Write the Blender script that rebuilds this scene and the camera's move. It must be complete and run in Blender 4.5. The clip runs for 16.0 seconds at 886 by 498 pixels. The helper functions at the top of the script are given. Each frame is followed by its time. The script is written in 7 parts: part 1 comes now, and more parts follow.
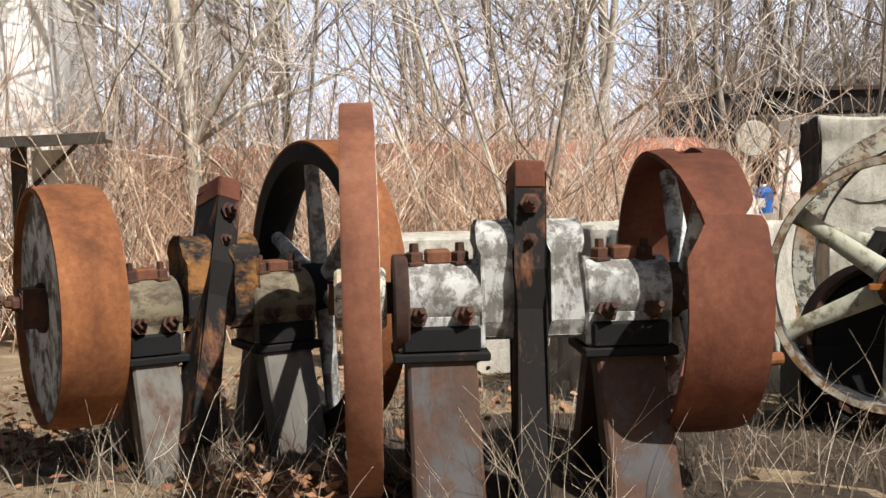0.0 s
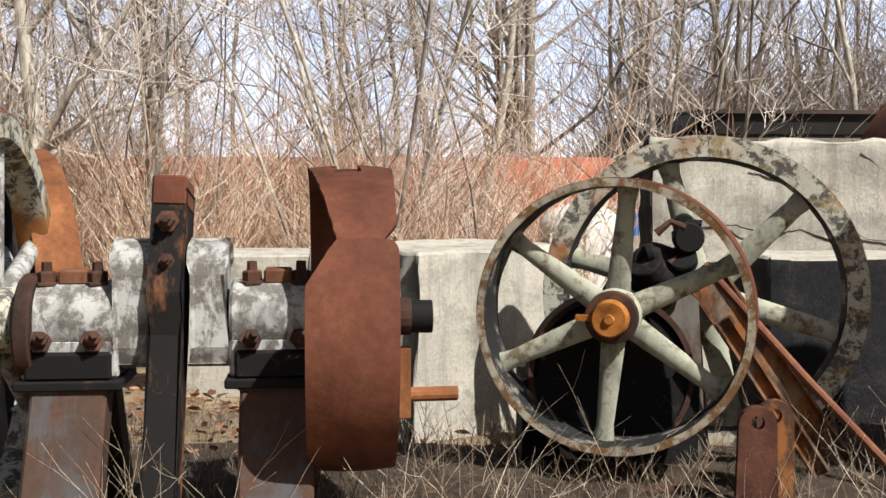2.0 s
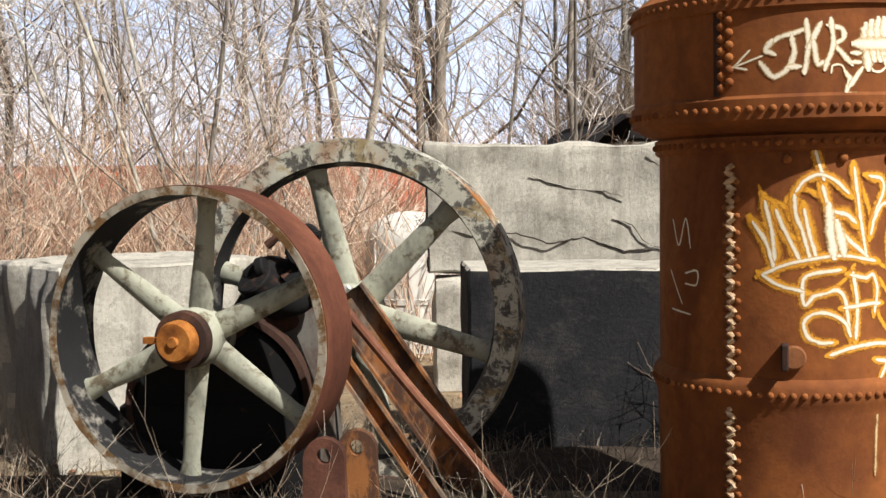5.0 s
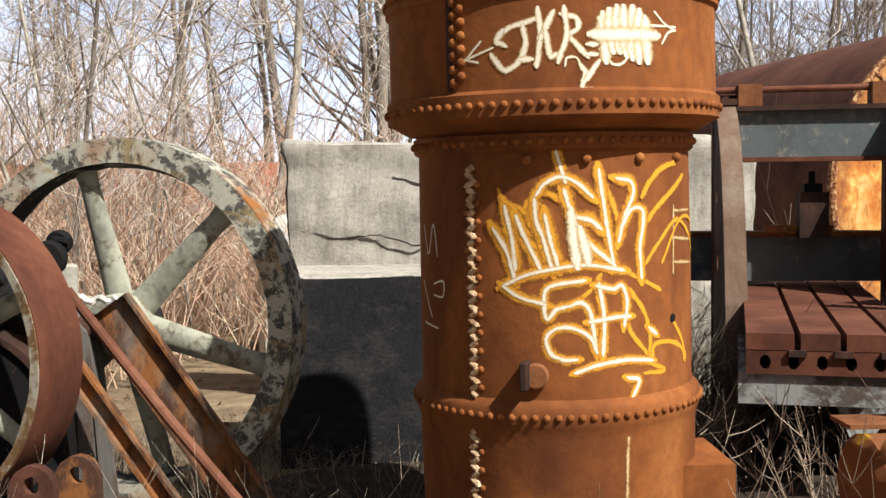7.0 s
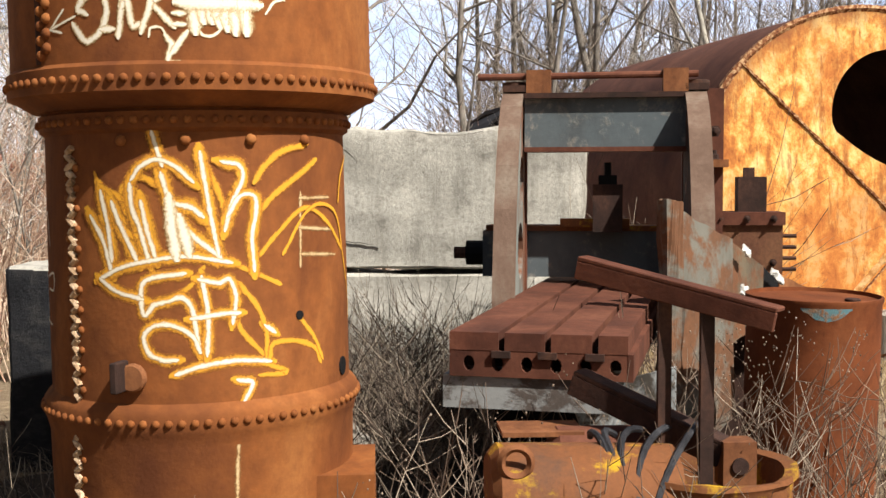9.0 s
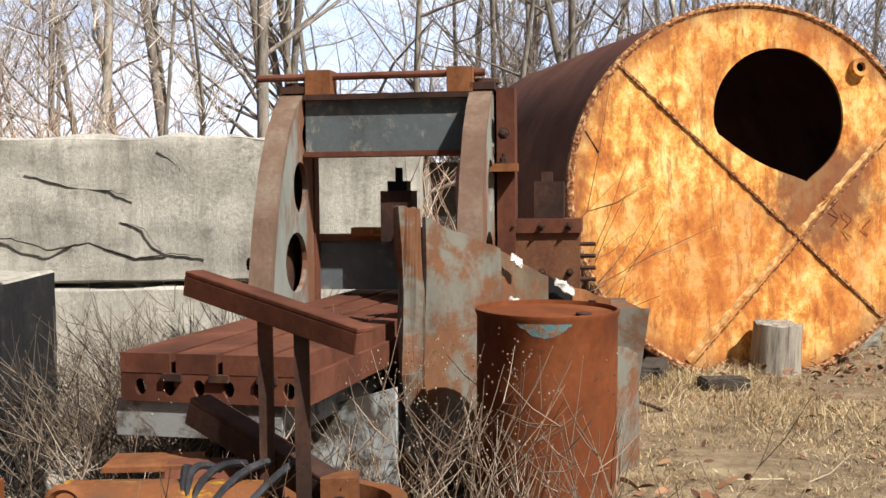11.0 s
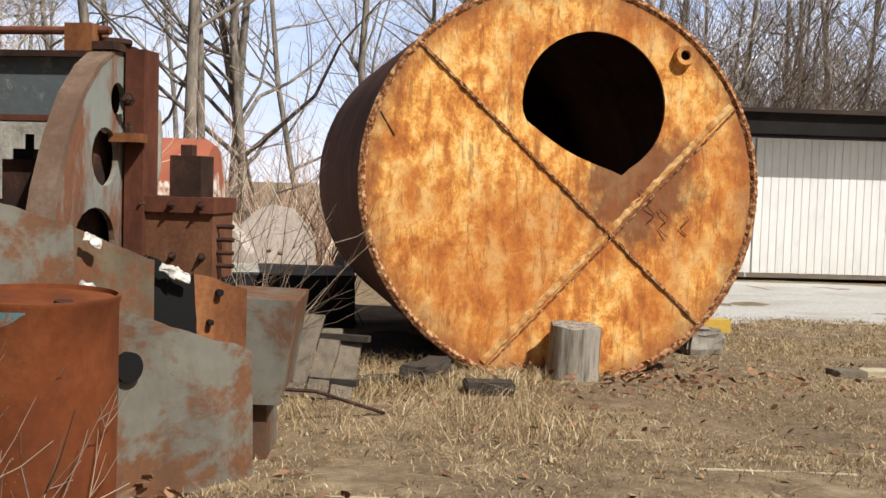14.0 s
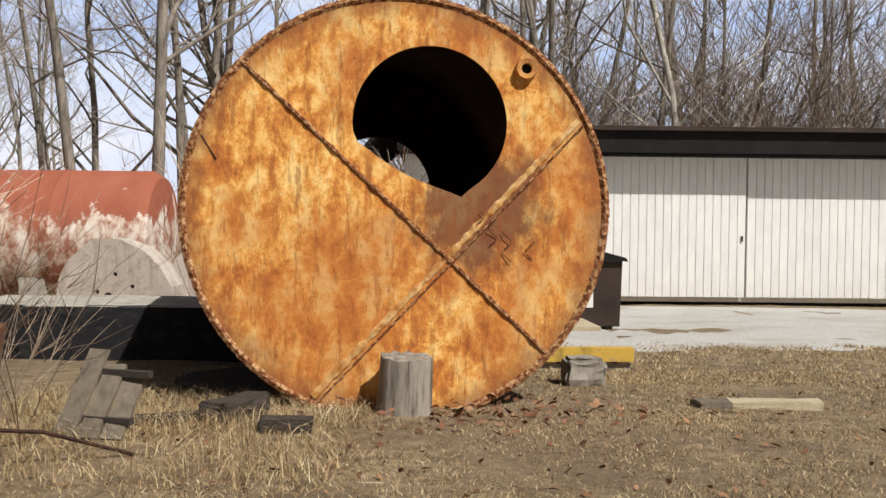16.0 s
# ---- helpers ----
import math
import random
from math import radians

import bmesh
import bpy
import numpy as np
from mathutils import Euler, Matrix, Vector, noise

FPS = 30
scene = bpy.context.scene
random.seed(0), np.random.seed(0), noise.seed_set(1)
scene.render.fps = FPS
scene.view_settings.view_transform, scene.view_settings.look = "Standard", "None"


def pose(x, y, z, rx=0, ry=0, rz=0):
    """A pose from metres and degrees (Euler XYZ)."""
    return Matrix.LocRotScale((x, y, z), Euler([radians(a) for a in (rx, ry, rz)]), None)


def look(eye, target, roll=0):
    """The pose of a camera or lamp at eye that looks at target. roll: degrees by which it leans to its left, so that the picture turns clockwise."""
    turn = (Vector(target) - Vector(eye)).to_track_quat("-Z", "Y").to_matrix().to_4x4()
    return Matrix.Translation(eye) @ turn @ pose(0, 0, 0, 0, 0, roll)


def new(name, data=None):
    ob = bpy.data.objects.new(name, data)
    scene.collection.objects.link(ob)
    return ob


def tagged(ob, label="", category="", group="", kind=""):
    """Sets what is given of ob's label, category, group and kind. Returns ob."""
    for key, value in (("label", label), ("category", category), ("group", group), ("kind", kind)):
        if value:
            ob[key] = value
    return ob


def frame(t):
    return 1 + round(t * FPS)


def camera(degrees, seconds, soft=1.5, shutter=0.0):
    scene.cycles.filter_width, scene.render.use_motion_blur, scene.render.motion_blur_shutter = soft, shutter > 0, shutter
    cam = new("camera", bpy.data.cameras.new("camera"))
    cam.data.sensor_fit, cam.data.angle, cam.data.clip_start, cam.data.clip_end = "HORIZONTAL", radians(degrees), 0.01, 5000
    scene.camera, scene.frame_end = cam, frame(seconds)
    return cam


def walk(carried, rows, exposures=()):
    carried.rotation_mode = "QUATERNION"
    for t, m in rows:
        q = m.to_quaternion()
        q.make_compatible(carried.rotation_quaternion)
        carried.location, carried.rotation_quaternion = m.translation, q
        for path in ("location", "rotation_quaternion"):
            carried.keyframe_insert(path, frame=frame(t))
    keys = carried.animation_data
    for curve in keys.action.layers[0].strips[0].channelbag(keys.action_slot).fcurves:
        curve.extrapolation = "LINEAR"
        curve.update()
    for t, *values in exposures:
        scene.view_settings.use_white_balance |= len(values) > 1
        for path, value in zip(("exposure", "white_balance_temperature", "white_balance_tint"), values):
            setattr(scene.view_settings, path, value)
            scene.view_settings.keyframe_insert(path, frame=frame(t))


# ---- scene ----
cam = camera(42.8, 16.0)
METRES, EYE, TILT, LEAN, TURN = 10.0, 1.35, -4.0, 1.2, 0.0
ROWS = [
    (0.0, 0.0, 0.0, 0.0, 0.0, 0.0, -0.0),
    (0.5, 0.0265, 0.0051, 0.0024, -0.32, 0.75, -0.8),
    (1.0, 0.054, 0.0131, 0.0039, -0.53, 1.21, -1.35),
    (1.5, 0.0858, 0.0202, 0.0043, -0.69, 1.27, -1.65),
    (2.0, 0.1231, 0.0293, 0.0042, -1.13, 0.79, -1.21),
    (2.5, 0.1596, 0.0385, 0.0046, -1.47, 1.34, 0.08),
    (3.0, 0.1893, 0.0454, 0.0061, -1.91, 1.49, -1.41),
    (3.5, 0.2171, 0.053, 0.0068, -1.78, 1.03, -1.12),
    (4.0, 0.2429, 0.06, 0.008, -1.48, 1.06, -0.8),
    (6.5, 0.3505, 0.0894, 0.0147, -2.37, 1.22, -0.37),
    (7.0, 0.3749, 0.099, 0.0162, -2.53, 0.98, -0.42),
    (7.5, 0.4008, 0.1013, 0.0164, -2.62, 1.06, -0.8),
    (8.0, 0.4293, 0.1089, 0.0163, -2.7, 0.95, -0.5),
    (8.5, 0.4596, 0.1168, 0.0163, -2.96, 0.56, -0.37),
    (9.0, 0.4916, 0.1244, 0.0165, -3.16, 0.76, -0.86),
    (9.5, 0.5256, 0.1324, 0.0164, -3.1, 0.76, -0.58),
    (10.0, 0.5585, 0.1395, 0.0177, -2.92, 1.23, 0.76),
    (12.5, 0.687, 0.1761, 0.0222, -1.98, 0.96, -2.68),
    (13.0, 0.719, 0.1841, 0.0223, -1.64, 0.9, -2.54),
    (13.5, 0.7549, 0.1935, 0.0222, -1.74, 0.77, -3.43),
    (14.0, 0.7955, 0.2038, 0.0236, -1.78, 0.62, -2.81),
    (14.5, 0.8383, 0.2147, 0.0249, -1.4, 1.31, -2.61),
    (15.0, 0.8809, 0.2287, 0.0267, 0.09, 1.53, -2.01),
    (15.5, 0.9238, 0.2405, 0.0285, 0.68, 2.12, -2.05),
    (16.0, 0.9666, 0.2497, 0.029, 1.21, 2.03, -1.88),
]
walk(cam, [(t, pose(0, 0, EYE, TILT, LEAN, TURN) @ pose(METRES * x, METRES * y, METRES * z, 90 + pitch, roll, yaw)) for t, x, y, z, yaw, pitch, roll in ROWS],
     [(0.0, 0.60), (4.0, 0.48), (9.0, 0.56), (12.5, 0.36), (14.5, 0.03), (16.0, -0.09)])

# ---- world, sun, exposure ----
SUN_AZ, SUN_EL = 43.0, 49.0  # from straight behind the first view, towards the right; above the horizon
scene.view_settings.exposure = 0.0
world = bpy.data.worlds.new("world")
scene.world = world
world.use_nodes = True
wn = world.node_tree.nodes
sky = wn.new("ShaderNodeTexSky")
sky.sky_type = "NISHITA"
sky.sun_disc = False
sky.sun_elevation = radians(SUN_EL)
sky.sun_rotation = radians(180 - SUN_AZ)
sky.air_density, sky.dust_density, sky.ozone_density = 1.0, 4.0, 1.0
wn["Background"].inputs["Strength"].default_value = 0.037
world.node_tree.links.new(sky.outputs[0], wn["Background"].inputs["Color"])
sun_dir = Vector((math.sin(radians(SUN_AZ)) * math.cos(radians(SUN_EL)), -math.cos(radians(SUN_AZ)) * math.cos(radians(SUN_EL)), math.sin(radians(SUN_EL))))
sun = new("sun", bpy.data.lights.new("sun", "SUN"))
sun.data.energy, sun.data.angle, sun.data.color = 5.0, radians(0.6), (1.0, 0.955, 0.885)
sun.matrix_world = look(sun_dir * 50, (0, 0, 0))


# ---- materials ----
class Nodes:
    """A small builder for node materials."""

    def __init__(self, name):
        self.mat = bpy.data.materials.new(name)
        self.mat.use_nodes = True
        self.t = self.mat.node_tree
        self.bsdf = self.t.nodes["Principled BSDF"]
        self.coord = self.t.nodes.new("ShaderNodeTexCoord")

    def add(self, kind, **put):
        n = self.t.nodes.new(kind)
        for k, v in put.items():
            n.inputs[k].default_value = v
        return n

    def link(self, a, b):
        self.t.links.new(a, b)

    def place(self, scale=(1, 1, 1), by_object=True):
        m = self.add("ShaderNodeMapping")
        m.inputs["Scale"].default_value = scale
        src = self.coord.outputs["Object"]
        if by_object:
            info = self.t.nodes.new("ShaderNodeObjectInfo")
            sh = self.t.nodes.new("ShaderNodeVectorMath")
            sh.operation = "MULTIPLY_ADD"
            sh.inputs[1].default_value = (1, 1, 1)
            spread = self.t.nodes.new("ShaderNodeVectorMath")
            spread.operation = "SCALE"
            spread.inputs[0].default_value = (17.0, 9.0, 5.0)
            self.link(info.outputs["Random"], spread.inputs["Scale"])
            self.link(src, sh.inputs[0])
            self.link(spread.outputs[0], sh.inputs[2])
            src = sh.outputs[0]
        self.link(src, m.inputs["Vector"])
        return m.outputs[0]

    def noise(self, vec, scale, detail=6.0, rough=0.6, warp=0.0):
        n = self.add("ShaderNodeTexNoise", Scale=scale, Detail=detail, Roughness=rough, Distortion=warp)
        self.link(vec, n.inputs["Vector"])
        return n.outputs["Fac"]

    def ramp(self, fac, *stops):
        r = self.t.nodes.new("ShaderNodeValToRGB")
        el = r.color_ramp.elements
        while len(el) < len(stops):
            el.new(0.5)
        for e, (p, c) in zip(el, stops):
            e.position = p
            e.color = (*c, 1) if len(c) == 3 else c
        self.link(fac, r.inputs[0])
        return r.outputs[0]

    def mix(self, fac, a, b, how="MIX"):
        m = self.t.nodes.new("ShaderNodeMix")
        m.data_type, m.blend_type = "RGBA", how
        for sock, v in ((m.inputs[0], fac), (m.inputs[6], a), (m.inputs[7], b)):
            if isinstance(v, (int, float)):
                sock.default_value = v
            elif isinstance(v, tuple):
                sock.default_value = (*v, 1)
            else:
                self.link(v, sock)
        return m.outputs[2]

    def done(self, color, rough=0.85, metal=0.0, bump=None, depth=0.004, strength=0.6):
        if isinstance(color, tuple):
            self.bsdf.inputs["Base Color"].default_value = (*color, 1)
        else:
            self.link(color, self.bsdf.inputs["Base Color"])
        if isinstance(rough, float):
            self.bsdf.inputs["Roughness"].default_value = rough
        else:
            self.link(rough, self.bsdf.inputs["Roughness"])
        self.bsdf.inputs["Metallic"].default_value = metal
        self.bsdf.inputs["Specular IOR Level"].default_value = 0.22
        if bump is not None:
            b = self.add("ShaderNodeBump", Strength=strength, Distance=depth)
            self.link(bump, b.inputs["Height"])
            self.link(b.outputs[0], self.bsdf.inputs["Normal"])
        return self.mat


BW = ((0.0, (0, 0, 0)), (1.0, (1, 1, 1)))


def rust(name, dark, mid, light, size=6.0, streak=1.0, contrast=(0.3, 0.5, 0.68), rough=0.85):
    n = Nodes(name)
    v = n.place((1, 1, 1.0 / streak))
    big = n.noise(v, size, 7, 0.65, 0.3)
    fine = n.noise(n.place(), size * 11, 5, 0.7)
    col = n.ramp(big, (contrast[0], dark), (contrast[1], mid), (contrast[2], light))
    col = n.mix(n.ramp(fine, (0.35, (0.0, 0.0, 0.0)), (0.75, (0.55, 0.55, 0.55))), col, dark)
    return n.done(col, rough, 0.0, fine, 0.003, 0.7)


def worn_paint(name, paint, under, deep, size=5.0, keep=0.5, streak=1.0, stain=(0.05, 0.045, 0.04)):
    """Old paint that has come off in patches and shows what lies under it."""
    n = Nodes(name)
    v = n.place((1, 1, 1.0 / streak))
    patch = n.noise(v, size, 8, 0.7, 0.2)
    fine = n.noise(n.place(), size * 9, 6, 0.7)
    worn = n.ramp(patch, (keep - 0.05, (0, 0, 0)), (keep + 0.05, (1, 1, 1)))
    base = n.mix(fine, deep, under)
    pale = n.mix(n.noise(v, size * 3, 6, 0.7), paint, tuple(0.62 * c for c in paint))
    col = n.mix(worn, pale, base)
    grime = n.ramp(n.noise(n.place((1, 1, 0.5)), size * 0.6, 5, 0.6), (0.5, (0, 0, 0)), (0.72, (0.75, 0.75, 0.75)))
    col = n.mix(grime, col, stain)
    return n.done(col, 0.8, 0.0, n.mix(0.5, worn, fine), 0.004, 0.6)


def rough_stone(name, a, b, stain, size=2.0, streak=1.0, spread=(0.45, 0.75)):
    n = Nodes(name)
    v = n.place((1, 1, 1.0 / streak))
    big = n.noise(v, size, 6, 0.6)
    fine = n.noise(n.place(), size * 16, 8, 0.75)
    col = n.mix(big, a, b)
    col = n.mix(n.ramp(n.noise(v, size * 2.3, 7, 0.7), (spread[0], (0, 0, 0)), (spread[1], (0.8, 0.8, 0.8))), col, stain)
    col = n.mix(n.ramp(fine, (0.3, (0.45, 0.45, 0.45)), (0.6, (0, 0, 0))), col, tuple(c * 0.55 for c in a))
    return n.done(col, 0.93, 0.0, n.mix(0.35, fine, n.noise(v, size * 4, 6, 0.7)), 0.02, 0.7)


def bark(name, pale, dark, size=9.0):
    n = Nodes(name)
    v = n.place((1, 1, 0.25))
    f = n.noise(v, size, 7, 0.7)
    col = n.ramp(f, (0.36, dark), (0.6, pale))
    return n.done(col, 0.95, 0.0, f, 0.01, 0.7)


def straw(name, stops, rough=0.95):
    """For blades, stems and leaves: a shade for each one."""
    n = Nodes(name)
    geo = n.t.nodes.new("ShaderNodeNewGeometry")
    col = n.ramp(geo.outputs["Random Per Island"], *stops)
    return n.done(col, rough)


M_RUST_BROWN = rust("brown_rust", (0.055, 0.02, 0.013), (0.135, 0.048, 0.028), (0.20, 0.078, 0.045), 2.5, 2.0)
M_RUST_ORANGE = rust("orange_rust", (0.07, 0.027, 0.014), (0.22, 0.085, 0.034), (0.34, 0.145, 0.06), 3.5, 3.0)
M_RUST_STACK = rust("stack_rust", (0.11, 0.034, 0.012), (0.275, 0.092, 0.024), (0.385, 0.15, 0.044), 1.9, 2.2)
M_RUST_RIM = rust("flywheel_rim_rust", (0.075, 0.03, 0.02), (0.19, 0.078, 0.046), (0.30, 0.15, 0.09), 2.2, 3.0, (0.3, 0.5, 0.72))
M_STRUT = worn_paint("mottled_strut_rust", (0.31, 0.125, 0.042), (0.10, 0.048, 0.028), (0.05, 0.026, 0.018), 9.0, 0.5, 2.0, (0.30, 0.27, 0.22))
M_LUG = rust("lug_rust", (0.035, 0.015, 0.011), (0.085, 0.034, 0.023), (0.15, 0.062, 0.04), 6.0, 1.5)
M_WEB = worn_paint("rusty_black_web", (0.014, 0.013, 0.013), (0.36, 0.17, 0.05), (0.12, 0.06, 0.03), 2.6, 0.52, 0.6, (0.01, 0.01, 0.01))
M_ROD = worn_paint("greasy_rod", (0.012, 0.011, 0.011), (0.26, 0.11, 0.05), (0.07, 0.035, 0.02), 4.5, 0.58, 2.5, (0.008, 0.008, 0.008))
M_RUST_CASE = rust("gear_case_rust", (0.06, 0.026, 0.016), (0.15, 0.062, 0.035), (0.23, 0.11, 0.055), 5.0, 2.0)
M_RUST_DARK = rust("dark_rust", (0.018, 0.012, 0.01), (0.06, 0.03, 0.022), (0.13, 0.06, 0.035), 5.0, 1.5)
M_RUST_DRUM = rust("drum_rust", (0.085, 0.024, 0.009), (0.195, 0.056, 0.018), (0.26, 0.088, 0.032), 2.0, 2.0)
M_RUST_HUB = rust("hub_rust", (0.12, 0.04, 0.012), (0.36, 0.13, 0.025), (0.5, 0.21, 0.05), 14.0)
# grease black, also the colour for shade behind the spoked wheel
M_BLACK = worn_paint("black_grease_and_shade", (0.009, 0.009, 0.010), (0.09, 0.04, 0.024), (0.02, 0.016, 0.013), 6.0, 0.64, 1.0, (0.008, 0.008, 0.008))
M_GREY_PAINT = worn_paint("flaking_grey_paint", (0.50, 0.51, 0.50), (0.23, 0.22, 0.20), (0.07, 0.065, 0.06), 15.0, 0.5, 1.4, (0.06, 0.056, 0.05))
M_PED = worn_paint("pedestal_paint", (0.085, 0.082, 0.084), (0.115, 0.058, 0.037), (0.025, 0.02, 0.018), 4.5, 0.47, 3.0, (0.035, 0.03, 0.028))
M_PED_PALE = worn_paint("pale_pedestal_paint", (0.17, 0.16, 0.145), (0.13, 0.07, 0.048), (0.04, 0.034, 0.028), 3.5, 0.55, 2.0)
M_WOODY = worn_paint("weathered_bearing_paint", (0.20, 0.17, 0.115), (0.10, 0.075, 0.05), (0.035, 0.03, 0.025), 6.0, 0.52, 0.6)
M_SPOKE = worn_paint("pale_green_spoke_paint", (0.45, 0.46, 0.37), (0.24, 0.20, 0.13), (0.07, 0.06, 0.045), 11.0, 0.58)
def peeling_rim(name):
    """Many coats gone: chalky green-grey over black, with ochre and orange rust breaking through."""
    n = Nodes(name)
    v = n.place()
    fleck = n.noise(v, 16.0, 9, 0.78, 0.5)
    coat = n.noise(v, 5.0, 8, 0.72, 0.6)
    zone = n.noise(v, 1.7, 4, 0.6)
    dark = n.mix(n.noise(v, 30.0, 5, 0.7), (0.03, 0.029, 0.027), (0.15, 0.145, 0.13))
    pale = n.mix(coat, (0.36, 0.37, 0.30), (0.60, 0.58, 0.50))
    col = n.mix(n.ramp(fleck, (0.46, (0, 0, 0)), (0.52, (1, 1, 1))), dark, pale)
    col = n.mix(n.ramp(coat, (0.55, (0, 0, 0)), (0.61, (0.85, 0.85, 0.85))), col, (0.34, 0.26, 0.13))
    rusty = n.mix(fleck, (0.12, 0.045, 0.02), (0.46, 0.19, 0.05))
    both = n.add("ShaderNodeMath")
    both.operation = "MULTIPLY"
    n.link(n.ramp(zone, (0.54, (0, 0, 0)), (0.66, (1, 1, 1))), both.inputs[0])
    n.link(n.ramp(fleck, (0.42, (0.2, 0.2, 0.2)), (0.5, (1, 1, 1))), both.inputs[1])
    col = n.mix(both.outputs[0], col, rusty)
    return n.done(col, 0.85, 0.0, n.mix(0.5, fleck, coat), 0.006, 0.8)


M_RIM_B = peeling_rim("flaking_rim_paint")
M_RIM_A = worn_paint("ochre_rim_edge", (0.44, 0.40, 0.32), (0.26, 0.14, 0.05), (0.05, 0.035, 0.025), 11.0, 0.50)
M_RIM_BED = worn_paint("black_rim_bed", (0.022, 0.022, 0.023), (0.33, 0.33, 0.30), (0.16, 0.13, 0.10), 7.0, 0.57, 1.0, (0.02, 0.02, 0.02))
M_PLANER = worn_paint("planer_paint", (0.30, 0.32, 0.29), (0.27, 0.12, 0.065), (0.12, 0.06, 0.04), 3.0, 0.52, 3.0)
M_BLUEGREY = worn_paint("bluegrey_paint", (0.13, 0.155, 0.165), (0.36, 0.36, 0.33), (0.16, 0.13, 0.1), 5.0, 0.56, 1.0)
M_YELLOW = worn_paint("yellow_paint", (0.62, 0.36, 0.02), (0.27, 0.10, 0.035), (0.11, 0.045, 0.02), 7.0, 0.41)
def weathered_concrete(name, pale, mid, dirt):
    """Old cast concrete: blotches, long drip stains, pits and fine grit."""
    n = Nodes(name)
    v = n.place()
    blotch = n.noise(v, 2.1, 8, 0.7, 0.4)
    drip = n.noise(n.place((5.0, 5.0, 0.45)), 1.6, 7, 0.72, 0.3)
    grit = n.noise(v, 46.0, 7, 0.8)
    pits = n.t.nodes.new("ShaderNodeTexVoronoi")
    pits.inputs["Scale"].default_value = 38.0
    n.link(v, pits.inputs["Vector"])
    col = n.ramp(blotch, (0.32, mid), (0.62, pale))
    col = n.mix(n.ramp(drip, (0.48, (0, 0, 0)), (0.68, (0.72, 0.72, 0.72))), col, dirt)
    col = n.mix(n.ramp(n.noise(v, 6.5, 9, 0.78), (0.52, (0, 0, 0)), (0.64, (0.6, 0.6, 0.6))), col, tuple(0.8 * c for c in dirt))
    col = n.mix(n.ramp(grit, (0.34, (0.55, 0.55, 0.55)), (0.55, (0, 0, 0))), col, tuple(0.6 * c for c in mid))
    hole = n.ramp(pits.outputs["Distance"], (0.04, (0.7, 0.7, 0.7)), (0.16, (0, 0, 0)))
    col = n.mix(hole, col, tuple(0.5 * c for c in dirt))
    return n.done(col, 0.93, 0.0, n.mix(0.55, n.mix(0.5, grit, drip), blotch), 0.03, 0.8)


M_CONC = weathered_concrete("pale_concrete", (0.56, 0.53, 0.46), (0.40, 0.38, 0.33), (0.23, 0.215, 0.18))
# Near-black copy of the concrete: shade on block sides put into the colour.
M_CONC_SHADE = rough_stone("shade_black_concrete", (0.013, 0.013, 0.016), (0.028, 0.028, 0.030), (0.085, 0.08, 0.072), 1.8, 0.6, (0.5, 0.8))
M_SLAB = weathered_concrete("pinkish_slab_concrete", (0.68, 0.60, 0.53), (0.54, 0.46, 0.40), (0.34, 0.28, 0.23))
M_CONC_ROUGH = rough_stone("broken_concrete", (0.30, 0.29, 0.27), (0.44, 0.42, 0.38), (0.13, 0.125, 0.12), 4.0, 4.0)
# darker stone colour for the shade inside the cracks
M_CRACK = rough_stone("crack_shade_stone", (0.13, 0.12, 0.105), (0.22, 0.205, 0.18), (0.06, 0.056, 0.05), 14.0)
M_TANK_SIDE = rust("tank_side_rust", (0.06, 0.024, 0.018), (0.12, 0.05, 0.034), (0.18, 0.08, 0.05), 1.6, 1.0)
def n_scaled(n, value, k):
    m = n.add("ShaderNodeMath")
    m.operation = "MULTIPLY"
    m.inputs[1].default_value = k
    n.link(value, m.inputs[0])
    return m.outputs[0]


def two_tone_tank():
    """A red-brown back over a chalky white belly, both flaking into each other."""
    n = Nodes("faded_red_tank_paint")
    v = n.place((1, 1, 0.6))
    sep = n.t.nodes.new("ShaderNodeSeparateXYZ")
    n.link(n.coord.outputs["Object"], sep.inputs[0])
    line = n.add("ShaderNodeMath")
    line.operation = "MULTIPLY_ADD"
    line.inputs[1].default_value = 3.2
    n.link(n.noise(v, 1.5, 8, 0.72), line.inputs[0])
    n.link(sep.outputs["Z"], line.inputs[2])
    top = n.ramp(n_scaled(n, line.outputs[0], 0.5), (0.93, (0, 0, 0)), (1.0, (1, 1, 1)))
    belly = n.ramp(n.noise(v, 3.4, 9, 0.75), (0.42, (0.30, 0.12, 0.075)), (0.52, (0.62, 0.50, 0.42)), (0.62, (0.76, 0.72, 0.66)))
    back = n.mix(n.noise(v, 2.6, 8, 0.7), (0.24, 0.065, 0.038), (0.42, 0.15, 0.09))
    return n.done(n.mix(top, belly, back), 0.85)


M_TANK_RED = two_tone_tank()
M_WHITE = worn_paint("white_siding", (0.95, 0.95, 0.94), (0.66, 0.64, 0.58), (0.55, 0.52, 0.46), 1.3, 0.78, 3.0, (0.84, 0.83, 0.80))
M_ROOF = rust("dark_roof", (0.008, 0.007, 0.007), (0.014, 0.012, 0.012), (0.024, 0.02, 0.019), 1.0)
M_ROOF_TOP = rust("roof_edge", (0.03, 0.021, 0.018), (0.055, 0.038, 0.031), (0.085, 0.06, 0.05), 0.8)
M_WOOD = rough_stone("grey_old_wood", (0.30, 0.27, 0.225), (0.42, 0.39, 0.34), (0.12, 0.10, 0.085), 6.0, 8.0)
M_WOOD_GREY = rough_stone("weathered_crate_wood", (0.19, 0.155, 0.115), (0.31, 0.265, 0.205), (0.08, 0.068, 0.055), 7.0, 6.0)
